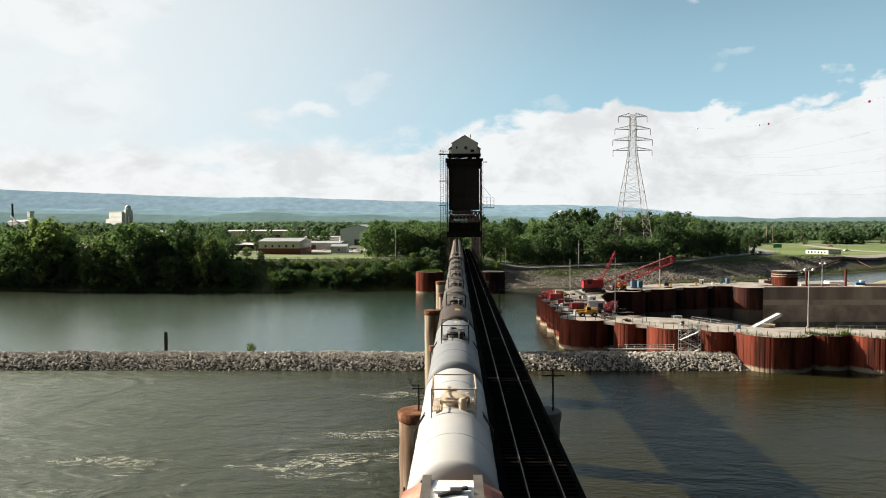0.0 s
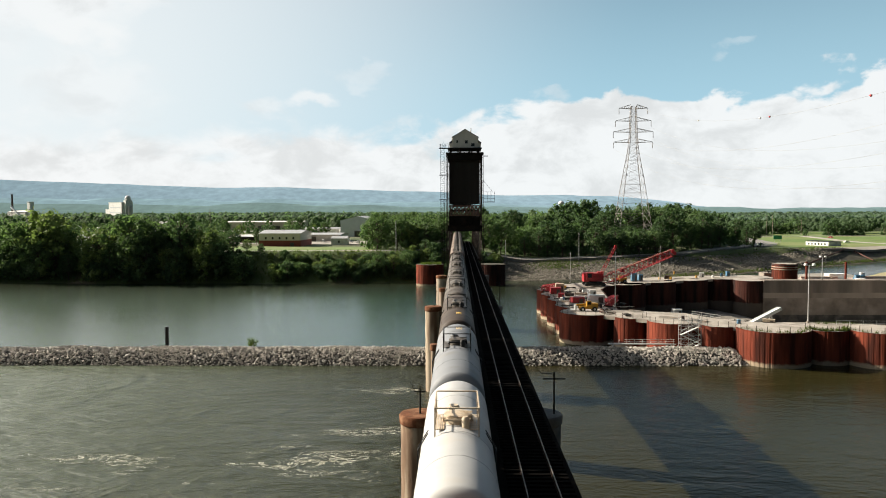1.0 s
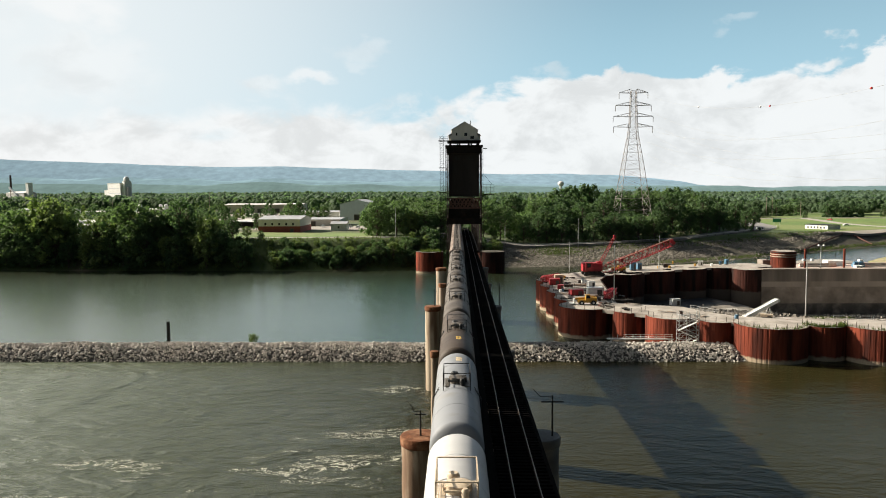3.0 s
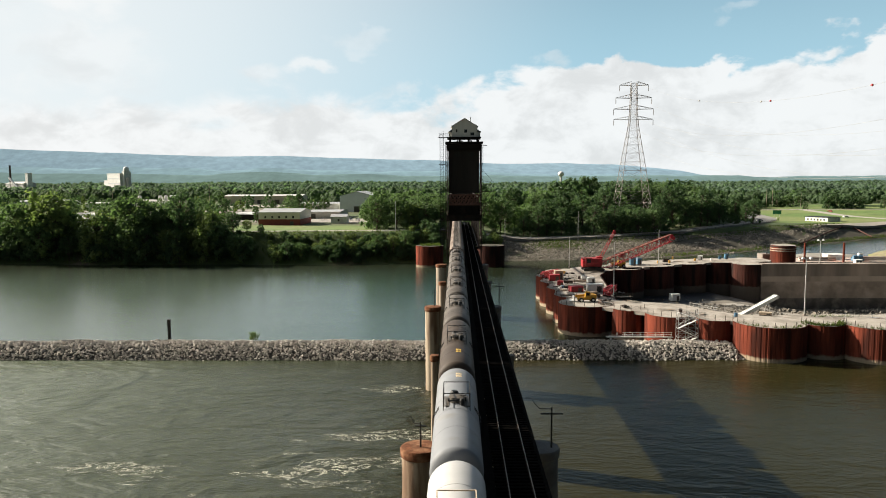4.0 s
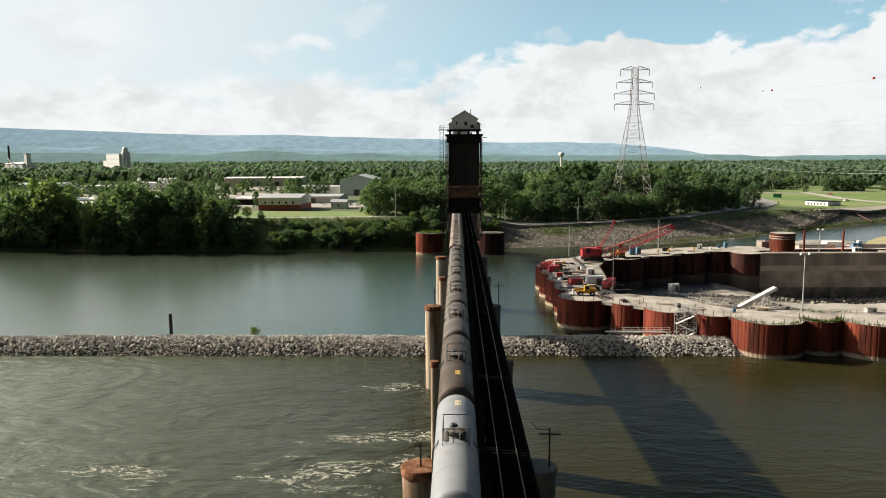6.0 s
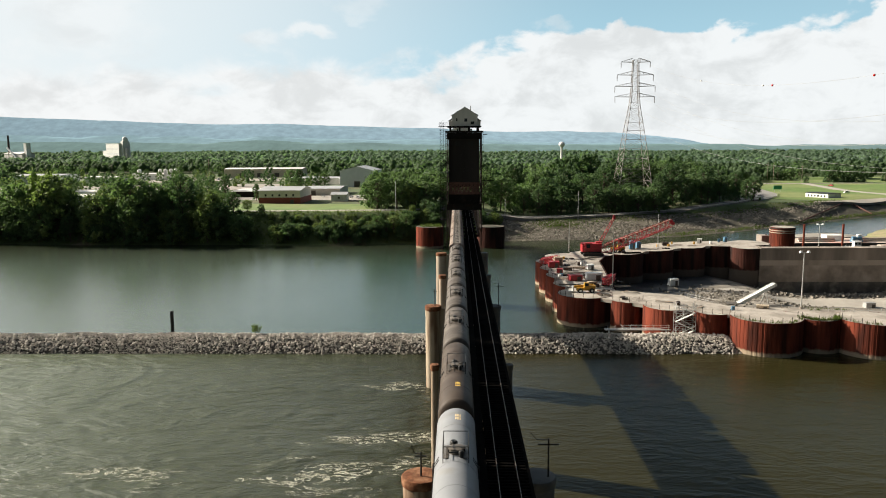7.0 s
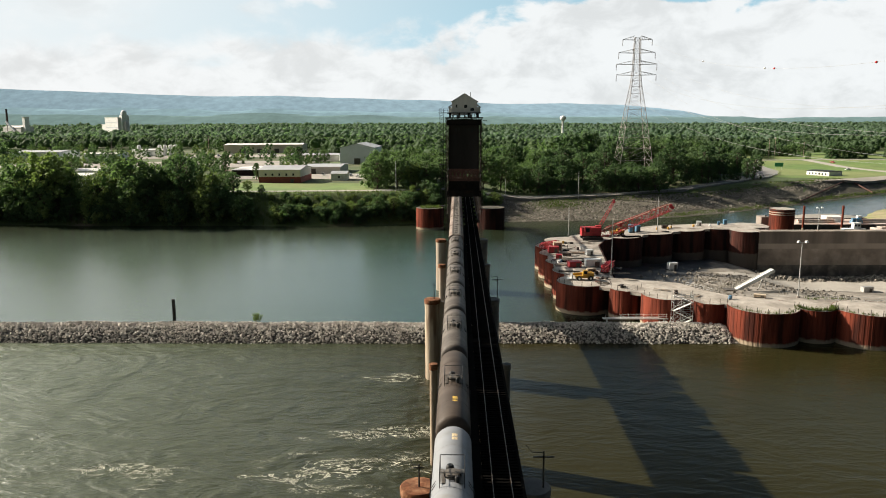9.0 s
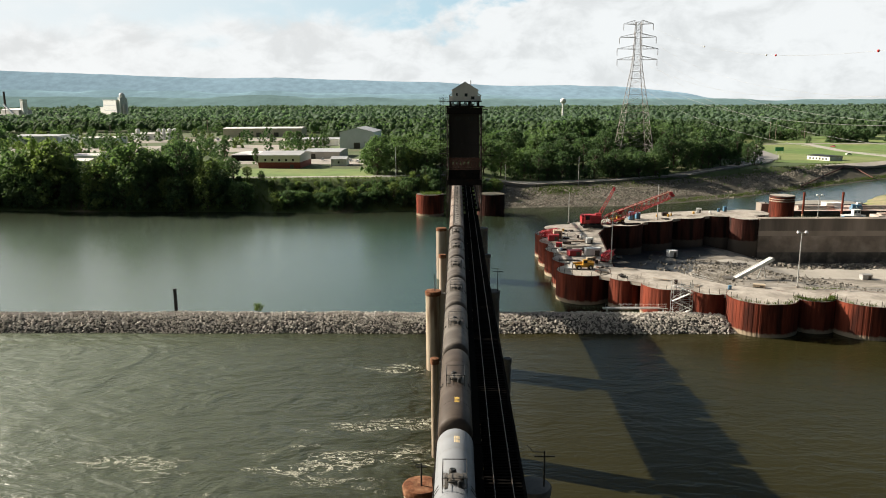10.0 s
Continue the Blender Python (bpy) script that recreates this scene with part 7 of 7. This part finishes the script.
# grove left of the tower
for i in range(30):
    x = rng.uniform(-47, 2)
    y = rng.uniform(368, 440) + max(0, -20 - x) * 0.2
    plant(rng.choice((0, 0, 2, 3, 3)), x, y, rng.uniform(0.72, 1.0), rng.uniform(0, 6.28))
# wooded hill right of the tower
for i in range(125):
    x = rng.uniform(10, 192)
    y = bank_y(x) + 50 + rng.random() ** 1.3 * 95
    if x > 150:
        y = max(y, 478 + (x - 150) * 1.1)
    k = rng.choice((0, 1, 1, 3, 3, 4)) if y < bank_y(x) + 92 else rng.choice((8, 9))
    sc = rng.uniform(0.82, 1.12) * (1 - 0.38 * step(140, 195, x))
    if abs(x - 0.235 * y) < 16 and y < 446:
        if y > 418:
            continue
        sc *= 0.62
    plant(k, x, y, sc, rng.uniform(0, 6.28))
for dx, y in ((-14, 404), (-9, 410), (-5, 401), (0, 408), (4, 400), (8, 407), (13, 402), (16, 410), (10, 415), (-2, 414)):
    plant(rng.choice((0, 1, 3)), 0.235 * y + dx, y, rng.uniform(0.58, 0.68), rng.uniform(0, 6.28))
for i in range(26):
    x = 30 + 155 * (i + rng.uniform(-0.4, 0.4)) / 25
    y = bank_y(x) + rng.uniform(39, 47) + (8 if x > 120 else 0)
    plant(rng.choice((1, 4, 6, 1)), x, y, rng.uniform(0.5, 0.72), rng.uniform(0, 6.28))
# scattered trees among the works and on the field
for x, y, k, s_ in ((-148, 470, 7, 0.8), (-118, 432, 7, 0.72), (-120, 560, 7, 1.1), (-103, 575, 0, 0.6), (-160, 440, 7, 0.75), (-172, 455, 0, 0.6), (-185, 470, 2, 0.6), (-150, 425, 2, 0.55), (-200, 440, 3, 0.6),
                     (-165, 415, 4, 0.62), (-225, 480, 7, 0.9), (-240, 455, 0, 0.7), (-135, 600, 0, 0.7)):
    plant(k, x, y, s_, rng.uniform(0, 6.28))
for i in range(34):
    y = rng.uniform(505, 600)
    x = float(np.interp(y, [482, 528, 570, 620], [194, 222, 240, 250])) - 22 - rng.random() ** 1.5 * 30
    plant(rng.choice((0, 1, 3, 4)), x, y, rng.uniform(0.6, 0.85) * (0.75 if x > 205 else 1), rng.uniform(0, 6.28))
for cx, cy, sx, sy, n_, sc in ((312, 790, 14, 6, 8, 0.62), (340, 775, 8, 6, 6, 0.6), (378, 830, 10, 6, 4, 0.6), (331, 716, 5, 3, 2, 0.36), (371, 735, 14, 8, 8, 0.7), (392, 742, 14, 8, 8, 0.75), (440, 745, 18, 10, 9, 0.7)):
    for i in range(n_):
        plant(rng.choice((8, 9, 9)), cx + rng.uniform(-sx, sx), cy + rng.uniform(-sy, sy), sc * rng.uniform(0.75, 1.1), rng.uniform(0, 6.28))
WORK_TREES = []
WORKS += [(-246, -160, 765, 812), (-333, -282, 735, 776), (-339, -305, 660, 692), (-397, -351, 648, 692), (-250, -110, 690, 750)]
for i in range(380):
    x, y = rng.uniform(-480, -60), 415 + 445 * rng.random() ** 1.2
    if x < -0.62 * y or any(a - 6 < x < b + 6 and c - 8 < y < d + 6 for a, b, c, d in WORKS) or (x > -128 and y < 470):
        continue
    WORK_TREES.append((rng.choice((8, 9, 9, 10)), x, y, rng.uniform(0.32, 0.62), rng.uniform(0, 6.28)))
valley = []
valley += WORK_TREES


def scatter(name, label, rows):
    """Many crowns of the low kinds joined into one mesh."""
    vs, fs, ms, base = [], [], [], 0
    store = {}
    for k in (7, 8, 9, 10):
        me = [o for o in KINDS[k].children if o.name.startswith("crown")][0].data
        co = np.empty(len(me.vertices) * 3)
        me.vertices.foreach_get("co", co)
        store[k] = (co.reshape(-1, 3), [tuple(p.vertices) for p in me.polygons])
    for k, x, y, sc, a in rows:
        co, polys = store[k]
        ca, sa = math.cos(a) * sc, math.sin(a) * sc
        q = np.empty_like(co)
        q[:, 0] = co[:, 0] * ca - co[:, 1] * sa + x
        q[:, 1] = co[:, 0] * sa + co[:, 1] * ca + y
        q[:, 2] = co[:, 2] * sc + land(x, y) - 0.3
        vs.append(q)
        fs += [tuple(i + base for i in p) for p in polys]
        ms += [{7: 1, 8: 0, 9: 1, 10: 2}[k]] * len(polys)
        base += len(co)
    me = bpy.data.meshes.new(name)
    me.from_pydata(np.concatenate(vs).tolist(), [], fs)
    for m in ("leaf_a", "leaf_b", "leaf_c"):
        me.materials.append(MAT[m])
    me.polygons.foreach_set("material_index", ms)
    return tagged(new(name, me), label, "woods", "", "stuff")


scatter("woodland", "green trees standing about the valley works", valley)


def woods(name, label, spots, quads, seed, squash=1.0):
    """Distant woodland: lumpy crowns with loose leaf sprays, all in one mesh."""
    rs = np.random.RandomState(seed)
    P = np.array(spots)
    n = len(P)
    rad = P[:, 3:4]
    seg, rings = 6, 3
    th = np.linspace(0.35, 2.3, rings)
    ph = np.arange(seg) * 2 * math.pi / seg
    unit = np.array([(math.sin(a) * math.cos(b), math.sin(a) * math.sin(b), math.cos(a)) for a in th for b in ph])
    jit = rs.uniform(0.80, 1.08, (n, seg * rings, 1))
    flat = np.array((1.0, 1.0, squash))
    blob = unit[None] * jit * 0.86 * rad[..., None] * flat + P[:, None, :3]
    q = [(r * seg + k, (r + 1) * seg + k, (r + 1) * seg + (k + 1) % seg, r * seg + (k + 1) % seg) for r in range(rings - 1) for k in range(seg)]
    faces = (np.array(q)[None] + (np.arange(n) * seg * rings)[:, None, None]).reshape(-1, 4)
    caps = (np.arange(seg)[None] + (np.arange(n) * seg * rings)[:, None])
    d = rs.normal(size=(n, quads, 3))
    d[..., 2] = np.abs(d[..., 2]) - 0.35
    d /= np.linalg.norm(d, axis=2, keepdims=True)
    c = d * rad[..., None] * rs.uniform(0.80, 1.12, (n, quads, 1)) * flat + P[:, None, :3]
    nr = d + 0.55 * rs.normal(size=(n, quads, 3))
    nr /= np.linalg.norm(nr, axis=2, keepdims=True)
    u = np.cross(nr, rs.normal(size=(n, quads, 3)))
    u /= np.linalg.norm(u, axis=2, keepdims=True) + 1e-9
    v = np.cross(nr, u)
    k = (rad * rs.uniform(0.15, 0.30, (n, quads)))[..., None]
    cards = np.stack([c - u * k, c - v * k * 0.8, c + u * k, c + v * k * 0.8], axis=2).reshape(-1, 3)
    base = n * seg * rings
    f2 = base + np.arange(len(cards)).reshape(-1, 4)
    me = bpy.data.meshes.new(name)
    me.from_pydata(blob.reshape(-1, 3).tolist() + cards.tolist(), [], faces.tolist() + caps.tolist() + f2.tolist())
    me.polygons.foreach_set("use_smooth", [True] * len(me.polygons))
    me.materials.append(MAT["woods" if squash == 1.0 else "woods_hazed"])
    return tagged(new(name, me), label, "woods", "", "stuff")


def lobed(spots, rng, x, y, r):
    """One tree as a main crown with smaller lobes about it."""
    z = land(x, y)
    spots.append((x, y, z + r * 1.05, r))
    for _ in range(2):
        a, q = rng.uniform(0, 6.28), r * rng.uniform(0.45, 0.62)
        spots.append((x + math.cos(a) * r * 0.72, y + math.sin(a) * r * 0.72, z + r * rng.uniform(0.75, 1.75), q))


near_spots, spots = [], []
rw = random.Random(77)
y = 470.0
while y < 1060:
    half = y * 0.64 + 40
    x = -half
    while x < half:
        xx, yy = x + rw.uniform(-3, 3), y + rw.uniform(-6, 6)
        if not open_ground(xx, yy) and yy > bank_y(xx) + 75 and not (yy < 560 and -10 < xx < 215):
            lobed(near_spots, rw, xx, yy, rw.uniform(4.2, 7.4) * (1 + 0.35 * noise.noise((xx * 0.02, yy * 0.02, 1))))
        x += rw.uniform(9, 15)
    y += 12.5
woods("woodland", "dense rounded green woods behind the works", near_spots, 12, 3)
y = 1060.0
while y < 3500:
    half = y * 0.64 + 60
    gap = 7.5 + y * 0.0016
    x = -half
    while x < half:
        xx, yy = x + rw.uniform(-4, 4), y + rw.uniform(-0.5, 0.5) * (14 + y * 0.02)
        if not open_ground(xx, yy):
            r = (4.6 + 4.6 * rw.random() ** 2) * (1 + y * 0.00012)
            spots.append((xx, yy, land(xx, yy) + 7.5 + 8.0 * noise.noise((xx * 0.008, yy * 0.006, 3)) + rw.uniform(-1.0, 2.0), r))
        x += gap * rw.uniform(0.75, 1.3)
    y += 16 + y * 0.022
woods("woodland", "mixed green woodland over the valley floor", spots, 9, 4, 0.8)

# weeds on the cofferdam and dike
def tufts(name, label, spots_, h, seed):
    rg = random.Random(seed)
    s = Shape()
    for x, y, z in spots_:
        for _ in range(5):
            a, ln = rg.uniform(0, 6.28), h * rg.uniform(0.5, 1.2)
            dx, dy = math.cos(a), math.sin(a)
            w = 0.07
            px, py = x + rg.uniform(-0.3, 0.3), y + rg.uniform(-0.3, 0.3)
            s.add([(px - dy * w, py + dx * w, z), (px + dy * w, py - dx * w, z), (px + dx * ln * 0.5, py + dy * ln * 0.5, z + ln)], [(0, 1, 2)])
    return tagged(new(name, s.mesh(name, "grass_tuft")), label, "grass", "", "stuff")


rg = random.Random(31)
sp_ = [(lambda x, y: (x, y, pit_z(x, y)))(rg.uniform(80, 150), 166 + 16 * rg.random() ** 1.6) for _ in range(1500)]
for x, y, r in FRONT[8:]:
    for _ in range(120 if r < 6 else 45):
        a = radians(rg.uniform(190, 345))
        q = r * rg.uniform(0.72 if r < 6 else 0.86, 0.97)
        sp_.append((x + math.cos(a) * q, y + math.sin(a) * q, TOP - 0.2))
tufts("weeds", "rough green weeds along the cell edges", sp_, 0.8, 1)
tufts("weeds", "small yellow weed bush on the dike", [(-46.5 + rg.gauss(0, 0.5), 165.5 + rg.gauss(0, 0.5), 2.2 + rg.uniform(0, 1.5)) for _ in range(45)], 0.9, 2)
tufts("weeds", "green scrub on the stone bank", [(lambda x, d: (x, bank_y(x) + d, land(x, bank_y(x) + d)))(rg.gauss(52, 9), rg.gauss(22, 4)) for _ in range(420)] + [(lambda x, d: (x, bank_y(x) + d, land(x, bank_y(x) + d)))(rg.uniform(40, 250), rg.uniform(24, 34)) for _ in range(900)], 1.3, 3)
tufts("weeds", "tangled low growth on the wooded bank", [(lambda x, d: (x, bank_y(x) + d, land(x, bank_y(x) + d) - 0.1))(rg.uniform(-285, 20), rg.uniform(0, 19)) for _ in range(5200)], 1.7, 5)
tufts("weeds", "grass fringe along the waterline of the bank", [(lambda x, d: (x, bank_y(x) + d, max(0.0, land(x, bank_y(x) + d))))(rg.uniform(95, 330), rg.uniform(0, 4.5)) for _ in range(1900)], 1.0, 6)
tufts("weeds", "weeds on the protection cell", [(-12.2 + rg.uniform(-4, 5), 329.5 + rg.uniform(-4, 4), 9.3) for _ in range(160)], 1.1, 4)


# ---- buildings ----
def building(name, x0, x1, y0, y1, h, wall, roof, label, category="building", rise=1.0, along="x", windows=0, band=None, rz=0.0, wz=0.55, doors=()):
    cx, cy = (x0 + x1) / 2, (y0 + y1) / 2
    zb = min(land(x0, y0), land(x1, y0), land(cx, cy)) - 0.2
    t = thing(name, label, category, "", (cx, cy, zb), rz)
    w, d = (x1 - x0) / 2, (y1 - y0) / 2
    s = Shape().box((0, 0, h / 2), (2 * w, 2 * d, h))
    if rise > 0.3:
        if along == "y":
            s.add([(-w, -d, h), (w, -d, h), (0, -d, h + rise), (-w, d, h), (w, d, h), (0, d, h + rise)], [(0, 1, 2), (5, 4, 3), (0, 2, 5, 3), (1, 4, 5, 2)])
        else:
            s.add([(-w, -d, h), (-w, d, h), (-w, 0, h + rise), (w, -d, h), (w, d, h), (w, 0, h + rise)], [(2, 1, 0), (3, 4, 5), (0, 3, 5, 2), (4, 1, 2, 5)])
    wl_ = part("wall", s, wall, t)
    part("roof", Shape().gable(-w, w, -d, d, h + 0.05, max(rise, 0.25), 0.4, 0.2, along), roof, t)
    if band:
        part("brick_base", Shape().box((0, 0, band[0] / 2), (2 * w + 0.16, 2 * d + 0.16, band[0])), band[1], t, "red brick lower wall")
    for i in range(windows):
        xx = -w + (i + 1) * 2 * w / (windows + 1)
        wd = part("window", Shape().box((xx, -d - 0.05, h * wz), (1.3, 0.2, 1.5)), "white", t)
        part("pane", Shape().box((xx, -d - 0.1, h * wz), (1.1, 0.16, 1.3)), "glass", wd, "dark window pane")
    for dx, dw, dh in doors:
        part("door", Shape().box((dx, -d - 0.06, dh / 2), (dw, 0.16, dh)), "gear", t)
    return t


building("brick_hall", -110.5, -87, 411, 438, 7.4, "wall_pale", "roof_grey", "low office hall with red brick base and grey roof", windows=5, band=(3.6, "brick"), rise=1.6, rz=-0.03, wz=0.66, doors=((7, 2, 2.4),))
building("metal_shed", -92.5, -65, 590, 630, 13.2, "wall_white", "roof_grey", "tall grey metal shed", rise=3.4, along="y", rz=-0.05, doors=((0, 5, 5),))
building("warehouse", -143, -100, 626, 655, 5.5, "wall_pale", "roof_grey", "long low warehouse with grey roof", rise=0.8, doors=((-10, 4, 3.5), (4, 4, 3.5)))
building("warehouse", -100, -76, 480, 515, 4.5, "wall_pale", "roof_grey", "flat workshop with a grey roof", rise=0.8, doors=((-6, 4, 3.5),))
# open sides are solid near-black walls, painting the shade under the roof
building("open_shed", -140, -122, 462, 498, 4.0, "steel_dark", "roof_white", "pale-roofed open shed, its inner shade painted as black walls", rise=0.7, rz=-0.1)
building("warehouse", -244, -163, 772, 808, 9.0, "wall_tan", "roof_white", "long tan warehouse with a white roof", rise=1.0, rz=0.06, doors=((-22, 5, 5), (-4, 5, 5), (14, 5, 5)))
building("factory", -330, -290, 748, 774, 6.0, "white", "roof_white", "white factory block with vents", rise=0.6, windows=4)
building("warehouse", -338, -308, 666, 690, 6.2, "white", "roof_white", "plain white warehouse with a flat roof", rise=0.5)
building("warehouse", -240, -218.5, 451, 468, 4.6, "wall_grey", "roof_white", "small warehouse with a white roof", rise=1.0)
building("warehouse", -230, -212, 422, 436, 3.6, "wall_pale", "roof_white", "white-roofed shed behind the trees", rise=1.0)
building("warehouse", -396, -354, 654, 690, 8.0, "wall_grey", "roof_grey", "grey warehouse at the edge of the works", rise=1.0)
building("cottage", -73, -64, 427, 437, 4.0, "white", "roof_grey", "small white hut by the yard", rise=1.2, windows=1)
for x in (-320, -299, -293.5, -288, -283):
    zt = land(x, 742)
    t = thing("storage_silo", "white upright storage tank at the factory", "silo", "factory silos", (x, 742, zt - 0.1))
    part("shell", Shape().lathe((0, 0, 0), [(1.9, 0), (1.9, 10.2), (1.5, 11.0), (0.4, 11.4)], 18), "white", t, "", True)
    part("rim", Shape().lathe((0, 0, 10.1), [(1.97, 0), (1.97, 0.18)], 18), "galv", t)
building("office_block", 248.05, 265.55, 516.6, 530.2, 3.2, "white", "soot", "long low white building with a dark flat roof", rise=0.3, windows=6, wz=0.5, rz=radians(-62))
def elevator_works(x, y, rz):
    """A white processing block with an annex, window bands and a domed tower."""
    t = thing("processing_plant", "distant white processing plant with a domed tower", "factory", "", (x, y, land(x, y) - 0.5), rz)
    part("main_block", Shape().box((0, 0, 20), (52, 24, 40)).box((0, 0, 40.4), (53, 25, 0.8)), "white", t)
    part("annex", Shape().box((-33, -2, 13), (14, 20, 26)).box((-33, -2, 26.3), (14.6, 20.6, 0.6)), "white", t)
    twr = part("tower", Shape().box((29, 0, 22), (9, 14, 44)).box((29, 0, 44.4), (9.6, 14.6, 0.8)), "white", t)
    part("dome", Shape().lathe((29, 0, 44.8), [(5.6, 0), (5.8, 3), (5.2, 6), (3.4, 8.4), (0.4, 9.6)], 20), "white", twr, "", True)
    part("side_bin", Shape().lathe((37, 0, 0), [(4.2, 0), (4.2, 30), (2.8, 32.5), (0.3, 33.5)], 16), "wall_pale", t, "", True)
    for k in range(3):
        part("window_band", Shape().box((0, -12.1, 10 + k * 10), (44, 0.3, 1.6)), "wall_grey", t)
    return t


elevator_works(-690, 1505, radians(-38))


def smelter(x, y, rz):
    """A low pale works with a stair tower, a lean-to and a raised conveyor."""
    t = thing("factory", "distant pale factory with a raised conveyor", "factory", "", (x, y, land(x, y) - 0.5), rz)
    part("hall", Shape().box((0, 0, 11), (64, 26, 22)).gable(-32, 32, -13, 13, 22, 3.5, 0.6, 0.4, "x"), "roof_white", t)
    part("tower", Shape().box((36, -4, 21), (9, 9, 42)).box((36, -4, 42.4), (10, 10, 0.8)), "white", t)
    part("lean_to", Shape().box((-38, -3, 7), (16, 18, 14)), "wall_pale", t)
    part("conveyor", Shape().beam((26, -16, 8), (-14, -16, 34), 2.6, 2.8), "wall_grey", t)
    for q in (-10, 6, 20):
        part("trestle", Shape().beam((q, -16, 0), (q, -16, 31 - (q + 14) * 0.65), 0.9), "gear", t)
    return t


smelter(-885, 1490, radians(-30))
t = thing("chimney", "distant dark factory chimney", "chimney", "", (-912, 1500, 8))
part("shaft", Shape().tube((0, 0, 0), (0, 0, 63), 2.6, 1.8, 16), "steel_rust", t)
part("rim", Shape().tube((0, 0, 63), (0, 0, 64), 2.1, 2.1, 16), "soot", t)
t = thing("water_tower", "distant white water tower", "water tower", "", (196, 1400, 12))
part("stem", Shape().lathe((0, 0, 0), [(4, 0), (2.2, 5), (2.0, 30), (3.5, 34)], 16), "white", t, "", True)
part("tank", Shape().lathe((0, 0, 36), [(5.8 * math.sin(a) + 0.02, -5.0 * math.cos(a)) for a in span(0.02, 3.12, 10)], 20), "white", t, "", True)
structure("lawn", grid(span(-125, -42, 24), span(356, 408, 14), lambda x, y: land(x, y) + 0.12), "grass_lawn", "mown green lawn before the hall", "lawn")
ribbon([(-135, 360), (-90, 361), (-40, 364)], 5.5, 0.35, "path", "pale path along the lawn", "path", "haul")
structure("yard", grid(span(-150, -50, 20), span(436, 476, 8), lambda x, y: land(x, y) + 0.12), "asphalt_pale", "pale asphalt yard behind the hall", "yard")
structure("yard", grid(span(-345, -112, 26), span(694, 742, 8), lambda x, y: land(x, y) + 0.12), "asphalt_pale", "pale gravel yard between the warehouses", "yard")
structure("yard", grid(span(-360, -118, 24), span(548, 628, 10), lambda x, y: land(x, y) + 0.12), "asphalt_pale", "dusty storage yard among the works", "yard")
structure("field", grid(span(205, 560, 40), span(495, 860, 40), lambda x, y: land(x, y) + 0.14), "grass_lawn", "mown green field", "lawn")


# ---- vehicles ----
def car(x, y, z, rz, mat, label, tall=False):
    t = thing("car", label, "car", "parked cars", (x, y, z), rz)
    s = Shape().box((0, 0, 0.62), (4.4, 1.75, 0.65), 0, 0.96)
    part("body", s, mat, t)
    c = part("cabin", Shape().box((-0.2, 0, 1.2), (2.4, 1.55, 0.7 if not tall else 1.1), 0, 0.8), mat, t)
    part("glasshouse", Shape().box((-0.2, 0, 1.2), (2.3, 1.6, 0.4), 0, 0.9), "glass", c)
    for a in (-1.35, 1.35):
        for b in (-0.8, 0.8):
            part("wheel", Shape().tube((a, b - 0.11, 0.33), (a, b + 0.11, 0.33), 0.33, 0.33, 14), "tyre", t)
    return t


rc = random.Random(9)
for x, y, m, l in ((-96, 360.5, "soot", "black car on the lawn path"), (95, 405.5, "white", "white car on the river road"), (101, 408, "white", "white van on the river road"), (110, 411.5, "wall_grey", "silver car on the river road"), (207, 508, "white", "white car on the bend"),
                   (-60, 447, "white", "white car in the yard"), (-66, 452, "wall_grey", "silver car in the yard"), (-72, 446, "soot", "dark car in the yard"), (-84, 462, "white", "white pickup in the yard"), (-56, 456, "white", "white van in the yard"),
                   (300, 575, "white", "white car beside the long building"), (262, 655, "white", "white car on the far road"), (330, 660, "crane_red", "red car on the far road")):
    car(x, y, land(x, y) + 0.38, rc.uniform(0, 3.1), m, l)
for i in range(22):
    x, y = -236 + 6.2 * i + rc.uniform(-1, 1), 722 + rc.choice((-9, 0, 8))
    m, l = rc.choice((("white", "white car parked in the gravel yard"), ("wall_grey", "silver car parked in the gravel yard"), ("soot", "dark car parked in the gravel yard"), ("white", "white van parked in the gravel yard")))
    car(x, y, land(x, y) + 0.15, 1.57 + rc.uniform(-0.1, 0.1), m, l, "van" in l)
t = thing("road_sign", "green road sign on two posts", "road sign", "", (251, 584, land(251, 584)))
part("panel", Shape().box((0, 0, 4.0), (6.5, 0.15, 3.0)), "sign_green", t)
part("post", Shape().box((-2.2, 0.15, 1.7), (0.2, 0.15, 4.4)), "galv", t)
part("post", Shape().box((2.2, 0.15, 1.7), (0.2, 0.15, 4.4)), "galv", t)
for x, y, h in ((308, 742, 20), (315, 745, 20), (342, 742, 16), (395, 640, 17), (-196, 520, 16), (-205, 610, 22), (-300, 640, 18)):
    t = thing("utility_pole", "weathered timber utility pole", "utility pole", "utility poles", (x, y, land(x, y) - 0.2))
    part("shaft", Shape().tube((0, 0, 0), (0, 0, h), 0.22, 0.15, 8), "pier_pale", t)
    part("crossarm", Shape().beam((-1.3, 0, h - 0.8), (1.3, 0, h - 0.8), 0.14), "pier_pale", t)
